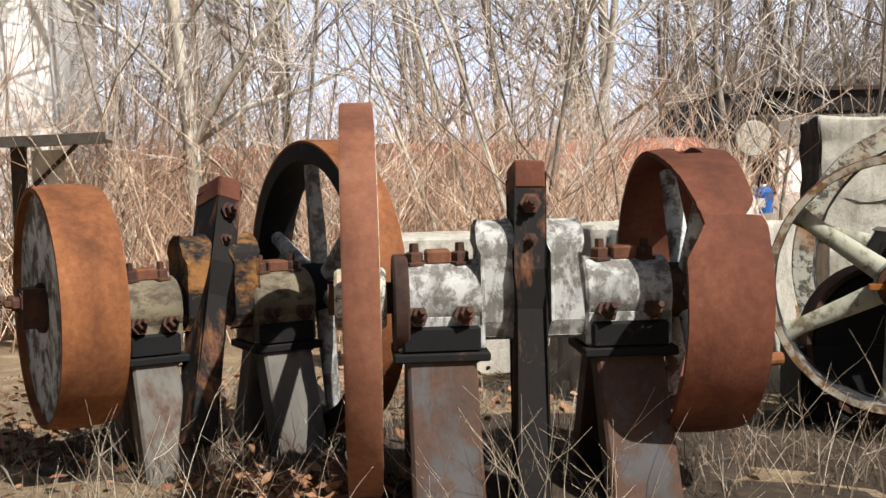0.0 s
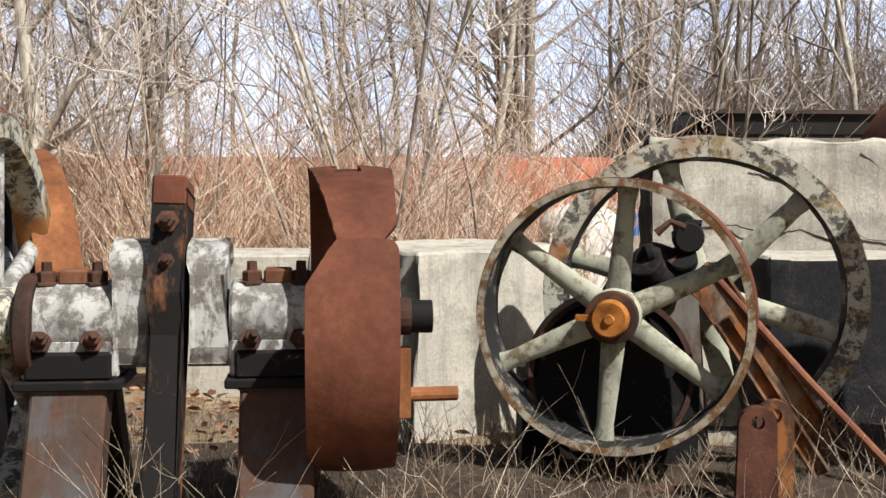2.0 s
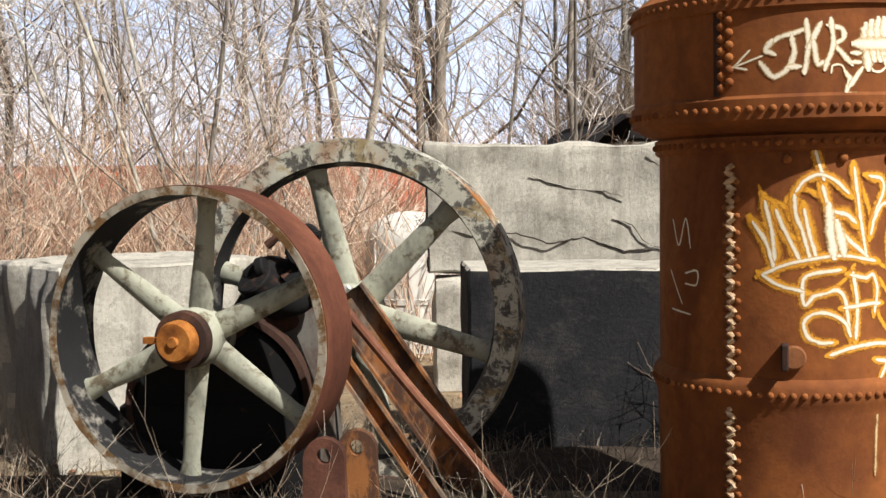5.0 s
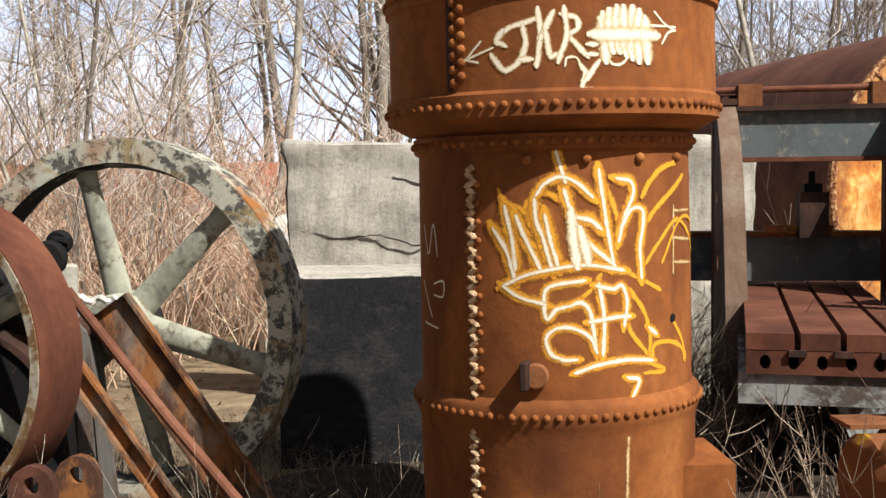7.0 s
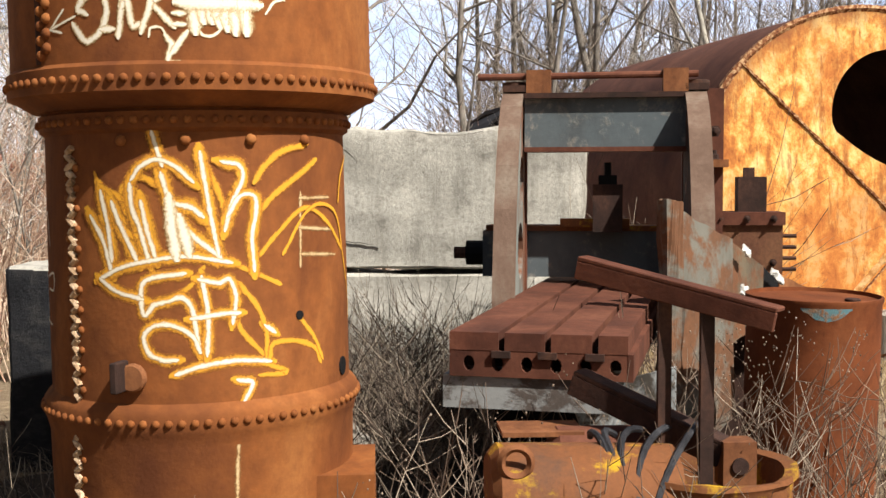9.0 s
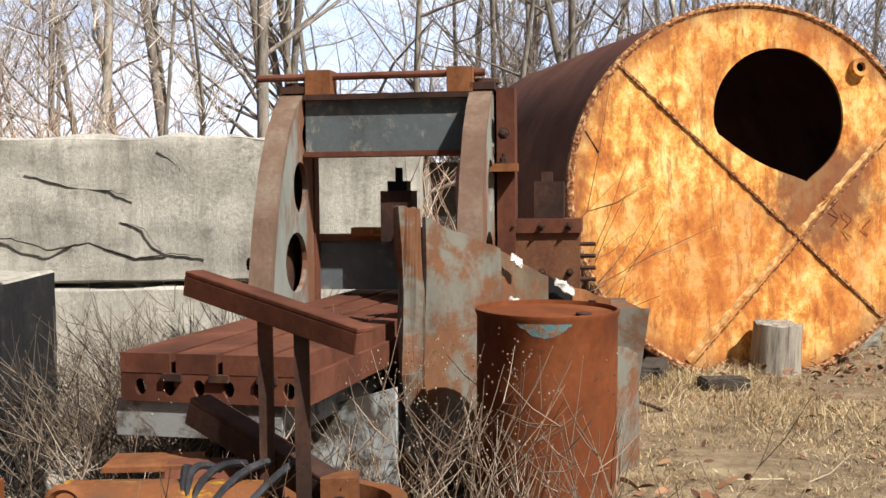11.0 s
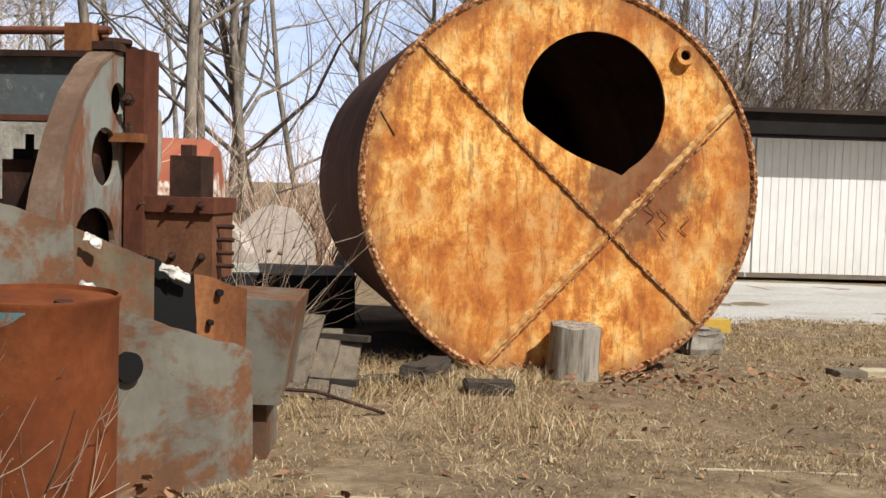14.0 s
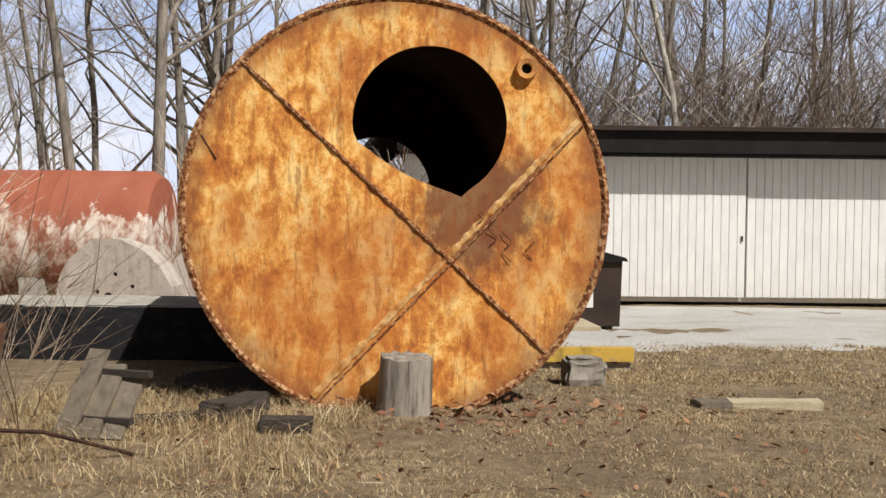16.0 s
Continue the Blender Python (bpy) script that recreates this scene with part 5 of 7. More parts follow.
def build_stack():
    s = thing("riveted_stack", STACK, "tall riveted rusty iron stack sprayed with graffiti", "stack")
    prof = [(0.0, -0.2), (SR + 0.005, -0.2), (SR + 0.005, 0.3), (SR + 0.01, 0.56), (SR + 0.02, 0.6), (SR + 0.026, 0.615), (SR + 0.026, 0.66), (SR + 0.016, 0.675), (SR, 0.69), (SR, 1.02), (SR - 0.004, 1.478), (SR + 0.012, 1.49), (SR + 0.014, 1.538), (SR, 1.546), (SR, 1.56)]
    barrel = part("barrel", lathe(prof, 120), M_RUST_STACK, s, "rusty riveted barrel", smooth=True)
    capp = [(SR - 0.01, 1.55), (SR + 0.03, 1.552), (CR - 0.012, 1.58), (CR + 0.012, 1.59), (CR + 0.014, 1.66), (CR, 1.672), (CR, 1.96), (CR + 0.012, 1.965), (CR + 0.01, 2.03), (CR - 0.05, 2.075), (CR - 0.12, 2.11), (CR - 0.3, 2.13), (0.0, 2.135)]
    cap = part("cap", lathe(capp, 120), M_RUST_STACK, s, "wider riveted cap", smooth=True)
    part("knob", disc(0.05, 2.12, 2.2, 16, "z", pose(-0.3, 0.05, 0), 0.01), M_RUST_DARK, cap)
    rm = rivet_mesh()

    def rivet(r, z, a, parent, k=1.0):
        o = new("rivet", rm)
        o.parent = parent
        o.matrix_local = Matrix.Translation((r * math.sin(a), -r * math.cos(a), z)) @ Matrix.Rotation(a, 4, "Z") @ Matrix.Rotation(radians(90), 4, "X") @ Matrix.Scale(k, 4)
    for r, z, parent, n, k in ((SR + 0.026, 0.637, barrel, 84, 1.0), (SR + 0.013, 1.513, barrel, 80, 1.0), (CR + 0.013, 1.625, cap, 92, 1.05), (CR + 0.012, 2.0, cap, 92, 0.9)):
        for i in range(n):
            a = 2 * math.pi * (i + 0.3) / n
            if -1.75 < math.atan2(math.sin(a), math.cos(a)) < 1.75:
                rivet(r, z, a, parent, k)
    for i in range(4):
        rivet(SR, 1.455, -0.31 + i * 0.395, barrel, 1.35)
    # lapped vertical seam with a wavy bead and rivets on both sides
    SA = -0.72
    for z0, z1, r, parent in ((0.0, 0.58, SR + 0.006, barrel), (0.69, 1.44, SR, barrel)):
        n = int((z1 - z0) / 0.03)
        pts = []
        for i in range(n * 4 + 1):
            z = z0 + (z1 - z0) * i / (n * 4)
            a = SA + 0.038 * math.sin(i * math.pi / 2 * 0.62 + z * 3) * (0.7 + 0.5 * noise.noise((0, 0, z * 9)))
            pts.append(((r + 0.004) * math.sin(a), -(r + 0.004) * math.cos(a), z))
        part("weld_bead", tube(pts, 0.0105, 6), M_BEAD, parent, "wavy pale weld bead", smooth=True)
        for i in range(n // 2):
            z = z0 + 0.03 + i * 0.06
            rivet(r, z, SA + 0.05, parent, 0.95)
            rivet(r, z + 0.03, SA - 0.045, parent, 0.95)
    for i in range(7):
        z = 1.7 + i * 0.042
        rivet(CR, z, SA + 0.02, cap, 1.3)
        rivet(CR, z + 0.02, SA + 0.07, cap, 1.3)
    # the cap's lap joint
    bm = bmesh.new()
    a0, a1 = SA - 0.03, SA - 0.005
    vs = [bm.verts.new((r * math.sin(a), -r * math.cos(a), z)) for a, r in ((a0, CR + 0.001), (a1, CR + 0.009), (a1 + 0.02, CR + 0.001)) for z in (1.675, 1.96)]
    bm.faces.new((vs[0], vs[2], vs[3], vs[1])), bm.faces.new((vs[2], vs[4], vs[5], vs[3]))
    part("lap_joint", bm, M_RUST_DARK, cap, "dark lap joint")
    # bolt boss with a hook, and two burnt holes
    boss = part("boss", disc(0.042, 0.0, 0.025, 18, "z", Matrix.Translation((SR * math.sin(-0.27), -SR * math.cos(-0.27), 0.77)) @ Matrix.Rotation(-0.27, 4, "Z") @ Matrix.Rotation(radians(90), 4, "X"), 0.006), M_RUST_ORANGE, barrel, "small round boss")
    part("hook", box(-0.012, 0.012, -0.07, 0.0, -0.04, 0.05, Matrix.Translation((SR * math.sin(-0.33), -SR * math.cos(-0.33), 0.77)) @ Matrix.Rotation(-0.33, 4, "Z")), M_RUST_DARK, boss, "bent iron tab", bevel=0.004)
    for a, z, rr in ((1.30, 0.735, 0.03), (0.8, 0.926, 0.014)):
        part("burnt_hole", disc(rr, -0.003, 0.0035, 18, "z", Matrix.Translation((SR * math.sin(a), -SR * math.cos(a), z)) @ Matrix.Rotation(a, 4, "Z") @ Matrix.Rotation(radians(90), 4, "X")), M_BLACK, barrel, "black round hole")
    part("foot_plate", box(0.28, 0.56, -0.3, 0.1, -0.15, 0.42), M_RUST_STACK, s, "rusty foot plate", bevel=0.01)
    return s, barrel, cap


STACK_THING, BARREL, CAP = build_stack()


def stroke(parent, r, pts, w, mat, lift=0.0025, steps=8):
    """A sprayed stroke on the round wall: pts are (angle, height), joined by a smooth line; u runs across it."""
    p = [Vector((a * r, z, 0)) for a, z in pts]
    q = [p[0] * 2 - p[1], *p, p[-1] * 2 - p[-2]]
    line = []
    for i in range(1, len(q) - 2):
        for k in range(steps):
            t = k / steps
            line.append(0.5 * ((2 * q[i]) + (q[i + 1] - q[i - 1]) * t + (2 * q[i - 1] - 5 * q[i] + 4 * q[i + 1] - q[i + 2]) * t * t + (3 * q[i] - q[i - 1] - 3 * q[i + 1] + q[i + 2]) * t ** 3))
    line.append(p[-1])
    # round ends
    d0, d1 = (line[0] - line[1]).normalized(), (line[-1] - line[-2]).normalized()
    line = [line[0] + d0 * w * 0.6, line[0] + d0 * w * 0.3, *line, line[-1] + d1 * w * 0.3, line[-1] + d1 * w * 0.6]
    bm = bmesh.new()
    uv = bm.loops.layers.uv.new("UVMap")
    rows = []
    n = len(line)
    for i, c in enumerate(line):
        d = (line[min(i + 1, n - 1)] - line[max(i - 1, 0)]).normalized()
        s = Vector((-d.y, d.x, 0))
        end = (0.35, 0.8)[min(i, n - 1 - i)] if min(i, n - 1 - i) < 2 else 1.0
        k = w * 0.62 * end * (1 + 0.18 * noise.noise((c.x * 40, c.y * 40, 2)))
        row = []
        for side in (-1, -0.5, 0, 0.5, 1):
            u = c + s * k * side
            a = u.x / r
            row.append((bm.verts.new(((r + lift) * math.sin(a), -(r + lift) * math.cos(a), u.y)), (0.5 + side / 2, 0.5 if 0 < i < n - 1 else 0.0)))
        rows.append(row)
    for a, b in zip(rows, rows[1:]):
        for j in range(4):
            corner = (a[j], a[j + 1], b[j + 1], b[j])
            f = bm.faces.new([v for v, _ in corner])
            for loop, (_, at) in zip(f.loops, corner):
                loop[uv].uv = at
    return part("graffiti_stroke", bm, mat, parent, "sprayed paint stroke")


def graffiti():
    def put(strokes, w, mat, r=SR, parent=BARREL, lift=0.003, halo=0.0):
        for i, pts in enumerate(strokes):
            if halo:
                stroke(parent, r, pts, w * halo * 1.15, M_GOLD, lift * 0.3 + 0.00007 * i)
            stroke(parent, r, pts, w * (0.78 if halo else 1.0), mat, lift * 0.6 + 0.00007 * i)
    # yellow under the tall tag
    put([[(-0.5, 1.35), (-0.46, 1.29), (-0.36, 1.21), (-0.27, 1.16)], [(-0.3, 1.26), (-0.32, 1.31), (-0.26, 1.34), (-0.19, 1.35), (-0.1, 1.33), (-0.02, 1.3)], [(0.51, 1.34), (0.57, 1.38), (0.69, 1.42), (0.87, 1.44)], [(0.51, 1.24), (0.65, 1.3), (0.96, 1.39)], [(0.18, 1.4), (0.25, 1.33), (0.31, 1.25)], [(-0.44, 1.32), (-0.32, 1.29)], [(-0.42, 1.29), (-0.34, 1.22), (-0.25, 1.18), (-0.16, 1.2)]], 0.034, M_GOLD, lift=0.0015)
    put([[(0.53, 1.12), (0.65, 1.18), (0.86, 1.25), (1.08, 1.21), (1.31, 1.12)], [(0.32, 1.1), (0.46, 1.07), (0.64, 1.03)], [(0.16, 1.08), (0.08, 1.03), (-0.03, 1.0)]], 0.026, M_GOLD, lift=0.0018)
    put([[(0.83, 1.28), (0.82, 1.09)], [(0.86, 1.28), (1.09, 1.28)], [(0.85, 1.19), (1.11, 1.18)], [(0.85, 1.11), (1.17, 1.1)]], 0.034, M_MIST, lift=0.0012)
    put([[(0.36, 0.94), (0.4, 0.89), (0.55, 0.81)], [(0.39, 1.03), (0.5, 0.96), (0.55, 0.89), (0.55, 0.82)], [(0.57, 0.81), (0.6, 0.85), (0.76, 0.85), (0.93, 0.82), (0.98, 0.78)], [(0.8, 0.92), (0.93, 0.85), (1.0, 0.79)], [(0.5, 0.8), (0.69, 0.76), (0.52, 0.76)]], 0.028, M_GOLD, lift=0.0022)
    # pale strokes with a yellow edge
    put([[(-0.54, 1.23), (-0.46, 1.17), (-0.41, 1.09)], [(-0.46, 1.3), (-0.42, 1.21), (-0.4, 1.12)], [(-0.38, 1.27), (-0.33, 1.21), (-0.24, 1.12)], [(-0.26, 1.32), (-0.25, 1.26), (-0.21, 1.21), (-0.16, 1.12)], [(-0.19, 1.27), (-0.16, 1.2), (-0.12, 1.13)], [(-0.06, 1.35), (-0.01, 1.27), (0.09, 1.19), (0.26, 1.12)], [(0.03, 1.27), (0.11, 1.26), (0.16, 1.24)]], 0.034, M_CREAM, lift=0.004, halo=1.9)
    put([[(0.17, 1.41), (0.19, 1.34), (0.22, 1.24), (0.26, 1.13)], [(0.31, 1.39), (0.4, 1.38), (0.42, 1.34), (0.35, 1.27), (0.31, 1.2)], [(0.33, 1.24), (0.4, 1.29), (0.49, 1.29), (0.5, 1.24), (0.47, 1.17), (0.48, 1.08)], [(-0.11, 1.47), (-0.06, 1.39)], [(-0.24, 1.35), (-0.19, 1.38), (-0.09, 1.4), (0.02, 1.38), (0.11, 1.34)], [(-0.47, 1.06), (-0.33, 1.09), (-0.14, 1.11), (0.08, 1.12), (0.32, 1.1)], [(-0.47, 1.05), (-0.37, 1.02), (-0.22, 1.0)]], 0.03, M_CREAM, lift=0.0046, halo=1.8)
    put([[(0.04, 1.07), (-0.13, 1.06), (-0.2, 1.04), (-0.21, 0.99), (-0.19, 0.95), (-0.13, 0.98), (-0.05, 0.99), (0.04, 1.0), (0.1, 0.96), (0.13, 0.85)], [(0.13, 0.85), (0.09, 0.89), (-0.02, 0.92), (-0.13, 0.92), (-0.2, 0.89), (-0.17, 0.84), (-0.08, 0.82), (-0.02, 0.82)], [(0.16, 1.05), (0.19, 0.95), (0.18, 0.84)], [(0.16, 1.05), (0.26, 1.04), (0.32, 1.05), (0.36, 1.0), (0.34, 0.93)], [(0.11, 0.94), (0.28, 0.95), (0.36, 0.95)]], 0.032, M_CREAM, lift=0.0052, halo=1.5)
    put([[(0.01, 0.78), (0.15, 0.8), (0.36, 0.81), (0.55, 0.8)], [(0.38, 0.75), (0.45, 0.74), (0.4, 0.69)], [(0.56, 0.9), (0.59, 0.89)]], 0.034, M_CREAM, lift=0.004, halo=1.4)
    put([[(-0.02, 1.27), (-0.01, 1.21), (0.01, 1.14)], [(0.05, 1.21), (0.08, 1.15)]], 0.06, M_CREAM, lift=0.0056)
    # the arcs that run round the wall
    put([[(0.69, 1.12), (0.86, 1.23), (1.04, 1.26), (1.24, 1.22), (1.36, 1.09), (1.5, 0.95), (1.5, 0.89)], [(1.28, 1.27), (1.34, 1.35), (1.5, 1.41), (1.5, 1.41)]], 0.02, M_GOLD, lift=0.003)
    put([[(0.36, 0.62), (0.34, 0.51), (0.33, 0.37)]], 0.04, M_MIST, r=SR + 0.01, lift=0.001)
    # faint scribble on the shaded side
    put([[(-1.31, 1.24), (-1.23, 1.15), (-1.14, 1.25), (-1.09, 1.15)], [(-1.35, 1.05), (-1.2, 0.94)], [(-1.14, 1.05), (-1.02, 1.06), (-1.03, 1.01), (-1.14, 1.01)], [(-1.33, 0.91), (-1.11, 0.9)]], 0.014, M_CREAM)
    # the letters and the arrow on the cap
    put([[(-0.62, 1.77), (-0.53, 1.82)], [(-0.62, 1.77), (-0.46, 1.8)], [(-0.62, 1.77), (-0.55, 1.76)], [(0.43, 1.86), (0.61, 1.86)], [(0.47, 1.9), (0.53, 1.87), (0.61, 1.85)], [(0.52, 1.81), (0.56, 1.84), (0.61, 1.85)], [(0.17, 1.76), (0.2, 1.74), (0.25, 1.74), (0.29, 1.76)], [(-0.06, 1.74), (-0.05, 1.76), (-0.0, 1.76), (0.03, 1.73)]], 0.014, M_CREAM, CR, CAP)
    put([[(-0.41, 1.84), (-0.35, 1.86), (-0.28, 1.87), (-0.22, 1.88)], [(-0.28, 1.85), (-0.27, 1.81), (-0.3, 1.76), (-0.37, 1.73), (-0.41, 1.74), (-0.45, 1.77)], [(-0.41, 1.84), (-0.43, 1.82), (-0.4, 1.81)], [(-0.28, 1.76), (-0.26, 1.76)], [(-0.2, 1.9), (-0.19, 1.84), (-0.21, 1.75)], [(-0.13, 1.89), (-0.18, 1.83)], [(-0.16, 1.83), (-0.14, 1.77), (-0.11, 1.77)], [(-0.06, 1.9), (-0.05, 1.83), (-0.09, 1.76)]], 0.033, M_CREAM, CR, CAP, 0.004)
    put([[(-0.06, 1.89), (0.0, 1.88), (0.01, 1.85), (-0.04, 1.83)], [(-0.03, 1.82), (0.05, 1.77)], [(0.08, 1.8), (0.09, 1.8)], [(0.08, 1.77), (0.09, 1.77)], [(0.03, 1.73), (0.05, 1.71), (0.03, 1.67), (0.09, 1.66)], [(0.11, 1.74), (0.06, 1.7)]], 0.03, M_CREAM, CR, CAP, 0.0046)
    put([[(0.15, 1.86), (0.16, 1.78)], [(0.19, 1.87), (0.2, 1.81)], [(0.23, 1.88), (0.24, 1.81)], [(0.27, 1.88), (0.28, 1.8)], [(0.32, 1.88), (0.32, 1.79)], [(0.36, 1.87), (0.36, 1.78)], [(0.4, 1.85), (0.41, 1.78)], [(0.13, 1.83), (0.43, 1.83)]], 0.07, M_CREAM, CR, CAP, 0.005)


graffiti()


# ---- the planer ----
PL = pose(5.61, 7.23, 0.0, 0, 0, -11)


def build_planer():
    p = thing("planing_machine", PL, "old metal planing machine with two arched housings and slotted table", "machine")
    # own axes: x across the gate, y along the table (away), z up
    def housing(x):
        back = 0.3
        near = [(-0.54, 0.0), (-0.53, 0.45), (-0.50, 0.75), (-0.45, 0.97), (-0.38, 1.2), (-0.28, 1.42), (-0.16, 1.6), (-0.02, 1.73), (0.12, 1.81)]
        out = [(back, 0.0), (back, 1.82)] + [(a, z) for a, z in reversed(near)]
        holes = [oval(0.16, 1.6, 0.07, 0.075), oval(0.04, 1.34, 0.125, 0.13), oval(-0.05, 0.97, 0.19, 0.15)]
        h = part("housing", holed_plate(out, holes, x + 0.02, x + 0.045, "x"), M_PLANER, p, "arched hollow cast iron housing with oval holes")
        slits = [oval(0.17, 1.59, 0.014, 0.03), oval(0.06, 1.32, 0.03, 0.055), oval(-0.0, 0.95, 0.045, 0.06)]
        # dark rust colour stands for the shade of a deeper hollow
        part("back_wall", holed_plate(out, slits, x - 0.055, x - 0.035, "x"), M_RUST_DARK, h, "inner wall with narrow slots, coloured dark for the hollow's shade")
        # flanged near edge and the straight slide at the back
        fl = bmesh.new()
        rows = [[fl.verts.new((x + s, a + d, z)) for s, d in ((-0.062, -0.025), (0.05, -0.025), (0.05, 0.012), (-0.062, 0.012))] for a, z in near]
        for q, w in zip(rows, rows[1:]):
            for j in range(4):
                fl.faces.new((q[j], q[(j + 1) % 4], w[(j + 1) % 4], w[j]))
        fl.faces.new(rows[0]), fl.faces.new(rows[-1])
        part("flange", fl, M_RUST_PLANER, h, "rusty curved flange", bevel=0.006)
        part("slide", box(x - 0.06, x + 0.055, back - 0.02, back + 0.07, 0.0, 1.84), M_RUST_BROWN, h, "rusty straight slide", bevel=0.006)
        part("bearing_cap", box(x - 0.06, x + 0.06, 0.08, 0.33, 1.815, 1.85), M_RUST_DARK, h, bevel=0.006)
        return h
    housing(0.0)
    housing(0.96)
    part("side_column", box(1.02, 1.11, 0.2, 0.36, 0.3, 1.83), M_RUST_BROWN, p, "rusty side column", bevel=0.006)
    br = part("bracket", box(0.98, 1.13, 0.12, 0.2, 1.41, 1.45), M_RUST_ORANGE, p, "rusty bracket", bevel=0.004)
    bolt(br, pose(1.06, 0.16, 1.45), 0.022)
    bolt(br, pose(1.06, 0.15, 1.6, 90, 0, 0), 0.022)
    part("top_beam", box(0.055, 0.905, 0.12, 0.24, 1.52, 1.78), M_BLUEGREY, p, "blue-grey top beam", bevel=0.006)
    part("beam_lip", box(0.055, 0.905, 0.08, 0.27, 1.495, 1.52), M_RUST_BROWN, p)
    part("beam_lip", box(0.055, 0.905, 0.08, 0.27, 1.78, 1.808), M_RUST_DARK, p)
    part("top_rod", tube([(-0.2, 0.15, 1.90), (0.97, 0.15, 1.905)], 0.019, 10), M_RUST_BROWN, p, "rusty rod along the top")
    for x in (0.13, 0.85):
        part("rod_block", box(x - 0.065, x + 0.065, 0.08, 0.22, 1.808, 1.93), M_RUST_ORANGE, p, "rusty rod bracket", bevel=0.01)
    for x in (0.0, 0.96):
        part("cap_plate", disc(0.075, 1.85, 1.875, 24, "z", pose(x, 0.22, 0), 0.004), M_RUST_DARK, p)
    rail = part("cross_rail", box(-0.2, 1.05, 0.38, 0.55, 0.80, 1.06), M_BLUEGREY, p, "blue-grey cross rail", bevel=0.008)
    part("rail_lip", box(-0.18, 1.03, 0.36, 0.57, 1.06, 1.09), M_YELLOW, rail, "yellowed rail lip")
    part("rail_gear", disc(0.07, -0.3, -0.2, 12, "x", pose(0, 0.45, 0.93)), M_BLACK, rail, "black screw end")
    part("rail_gear", disc(0.035, -0.37, -0.3, 10, "x", pose(0, 0.45, 0.93)), M_RUST_DARK, rail)
    tool = part("tool_box", box(0.42, 0.58, 0.2, 0.38, 1.06, 1.32), M_RUST_DARK, p, "dark rusty tool box", bevel=0.008)
    part("tool_screw", tube([(0.5, 0.3, 1.32), (0.5, 0.3, 1.44)], 0.02, 10), M_BLACK, tool)
    part("tool_head", box(0.45, 0.55, 0.24, 0.36, 1.32, 1.37), M_BLACK, tool, bevel=0.006)
    part("saddle", box(0.24, 0.62, 0.3, 0.4, 1.085, 1.13), M_YELLOW, p, "yellowed saddle")
    # gear case beyond the far housing
    case = part("gear_case", box(1.06, 1.43, 0.24, 0.5, 0.8, 1.10), M_RUST_CASE, p, "rusty gear case", bevel=0.012)
    part("gear_case_top", box(1.2, 1.35, 0.29, 0.45, 1.17, 1.36), M_RUST_DARK, case, bevel=0.01)
    part("top_nut", box(1.235, 1.29, 0.33, 0.39, 1.36, 1.41), M_RUST_DARK, case, bevel=0.008)
    part("case_lip", box(1.04, 1.44, 0.22, 0.52, 1.10, 1.17), M_RUST_BROWN, case, bevel=0.006)
    part("case_leg", box(1.1, 1.38, 0.26, 0.48, -0.1, 0.8), M_RUST_DARK, case, "dark leg of the gear case", bevel=0.01)
    for i in range(4):
        part("stud", tube([(1.43, 0.3, 1.04 - 0.06 * i), (1.51, 0.3, 1.04 - 0.06 * i)], 0.011, 8), M_RUST_DARK, case, "rusty stud")
    for x in (1.1, 1.24, 1.38):
        bolt(case, pose(x, 0.22, 1.135, 90, 0, 0), 0.014)
        bolt(case, pose(x, 0.24, 0.9, 90, 0, 0), 0.014)
    # the bed and the slotted table on it
    bed = part("bed", box(0.1, 0.72, -1.88, 1.2, 0.475, 0.60), M_BED, p, "grey painted bed", bevel=0.01)
    part("bed_leg", box(0.16, 0.66, -1.2, -0.9, -0.2, 0.475), M_BLACK, bed)
    part("bed_leg", box(0.16, 0.66, 0.2, 0.6, -0.2, 0.475), M_BLACK, bed)
    cheek = part("cheek", prism([(0.5, 0.44), (0.95, 0.57), (0.95, -0.1), (0.72, -0.1)], -1.32, -1.29, "y"), M_STEEL, p, "chalky white painted cheek plate")
    table = thing_part("table", p)
    w0, w1, y0, y1 = 0.13, 0.80, -1.9, 0.85
    slots = [w0 + 0.2, w0 + 0.375, w0 + 0.55]
    edges = [w0, *[q for s in slots for q in (s - 0.012, s + 0.012)], w1]
    for a, b in zip(edges[::2], edges[1::2]):
        part("table_strip", box(a, b, y0, y1, 0.70, 0.768), M_RUST_BROWN, table, "rusty planed strip", bevel=0.004)
    part("table_web", holed_plate([(w0, 0.60), (w1, 0.60), (w1, 0.70), (w0, 0.70)], [oval(w0 + 0.075 + 0.11 * i, 0.65, 0.022, 0.03, 10) for i in range(6)], y0 + 0.002, y0 + 0.06, "y"), M_RUST_BROWN, table, "rusty end plate with round-topped cores")
    part("table_under", box(w0, w1, y0 + 0.25, y1, 0.60, 0.70), M_RUST_DARK, table)
    part("table_side", box(w1, w1 + 0.02, y0, y1, 0.60, 0.70), M_RUST_BROWN, table)
    for o in (bed, cheek, table):
        o.matrix_local = pose(-0.033, 0.116, 0, 0, 0, -6)
    for s in slots:
        part("slot_clamp", box(s - 0.035, s + 0.035, y0 - 0.015, y0 + 0.002, 0.675, 0.70), M_RUST_DARK, table)
    return p


def thing_part(name, parent):
    bm = box(0.14, 0.79, -1.89, 0.84, 0.692, 0.7)
    return part(name, bm, M_RUST_DARK, parent, "slotted rusty work table")


build_planer()


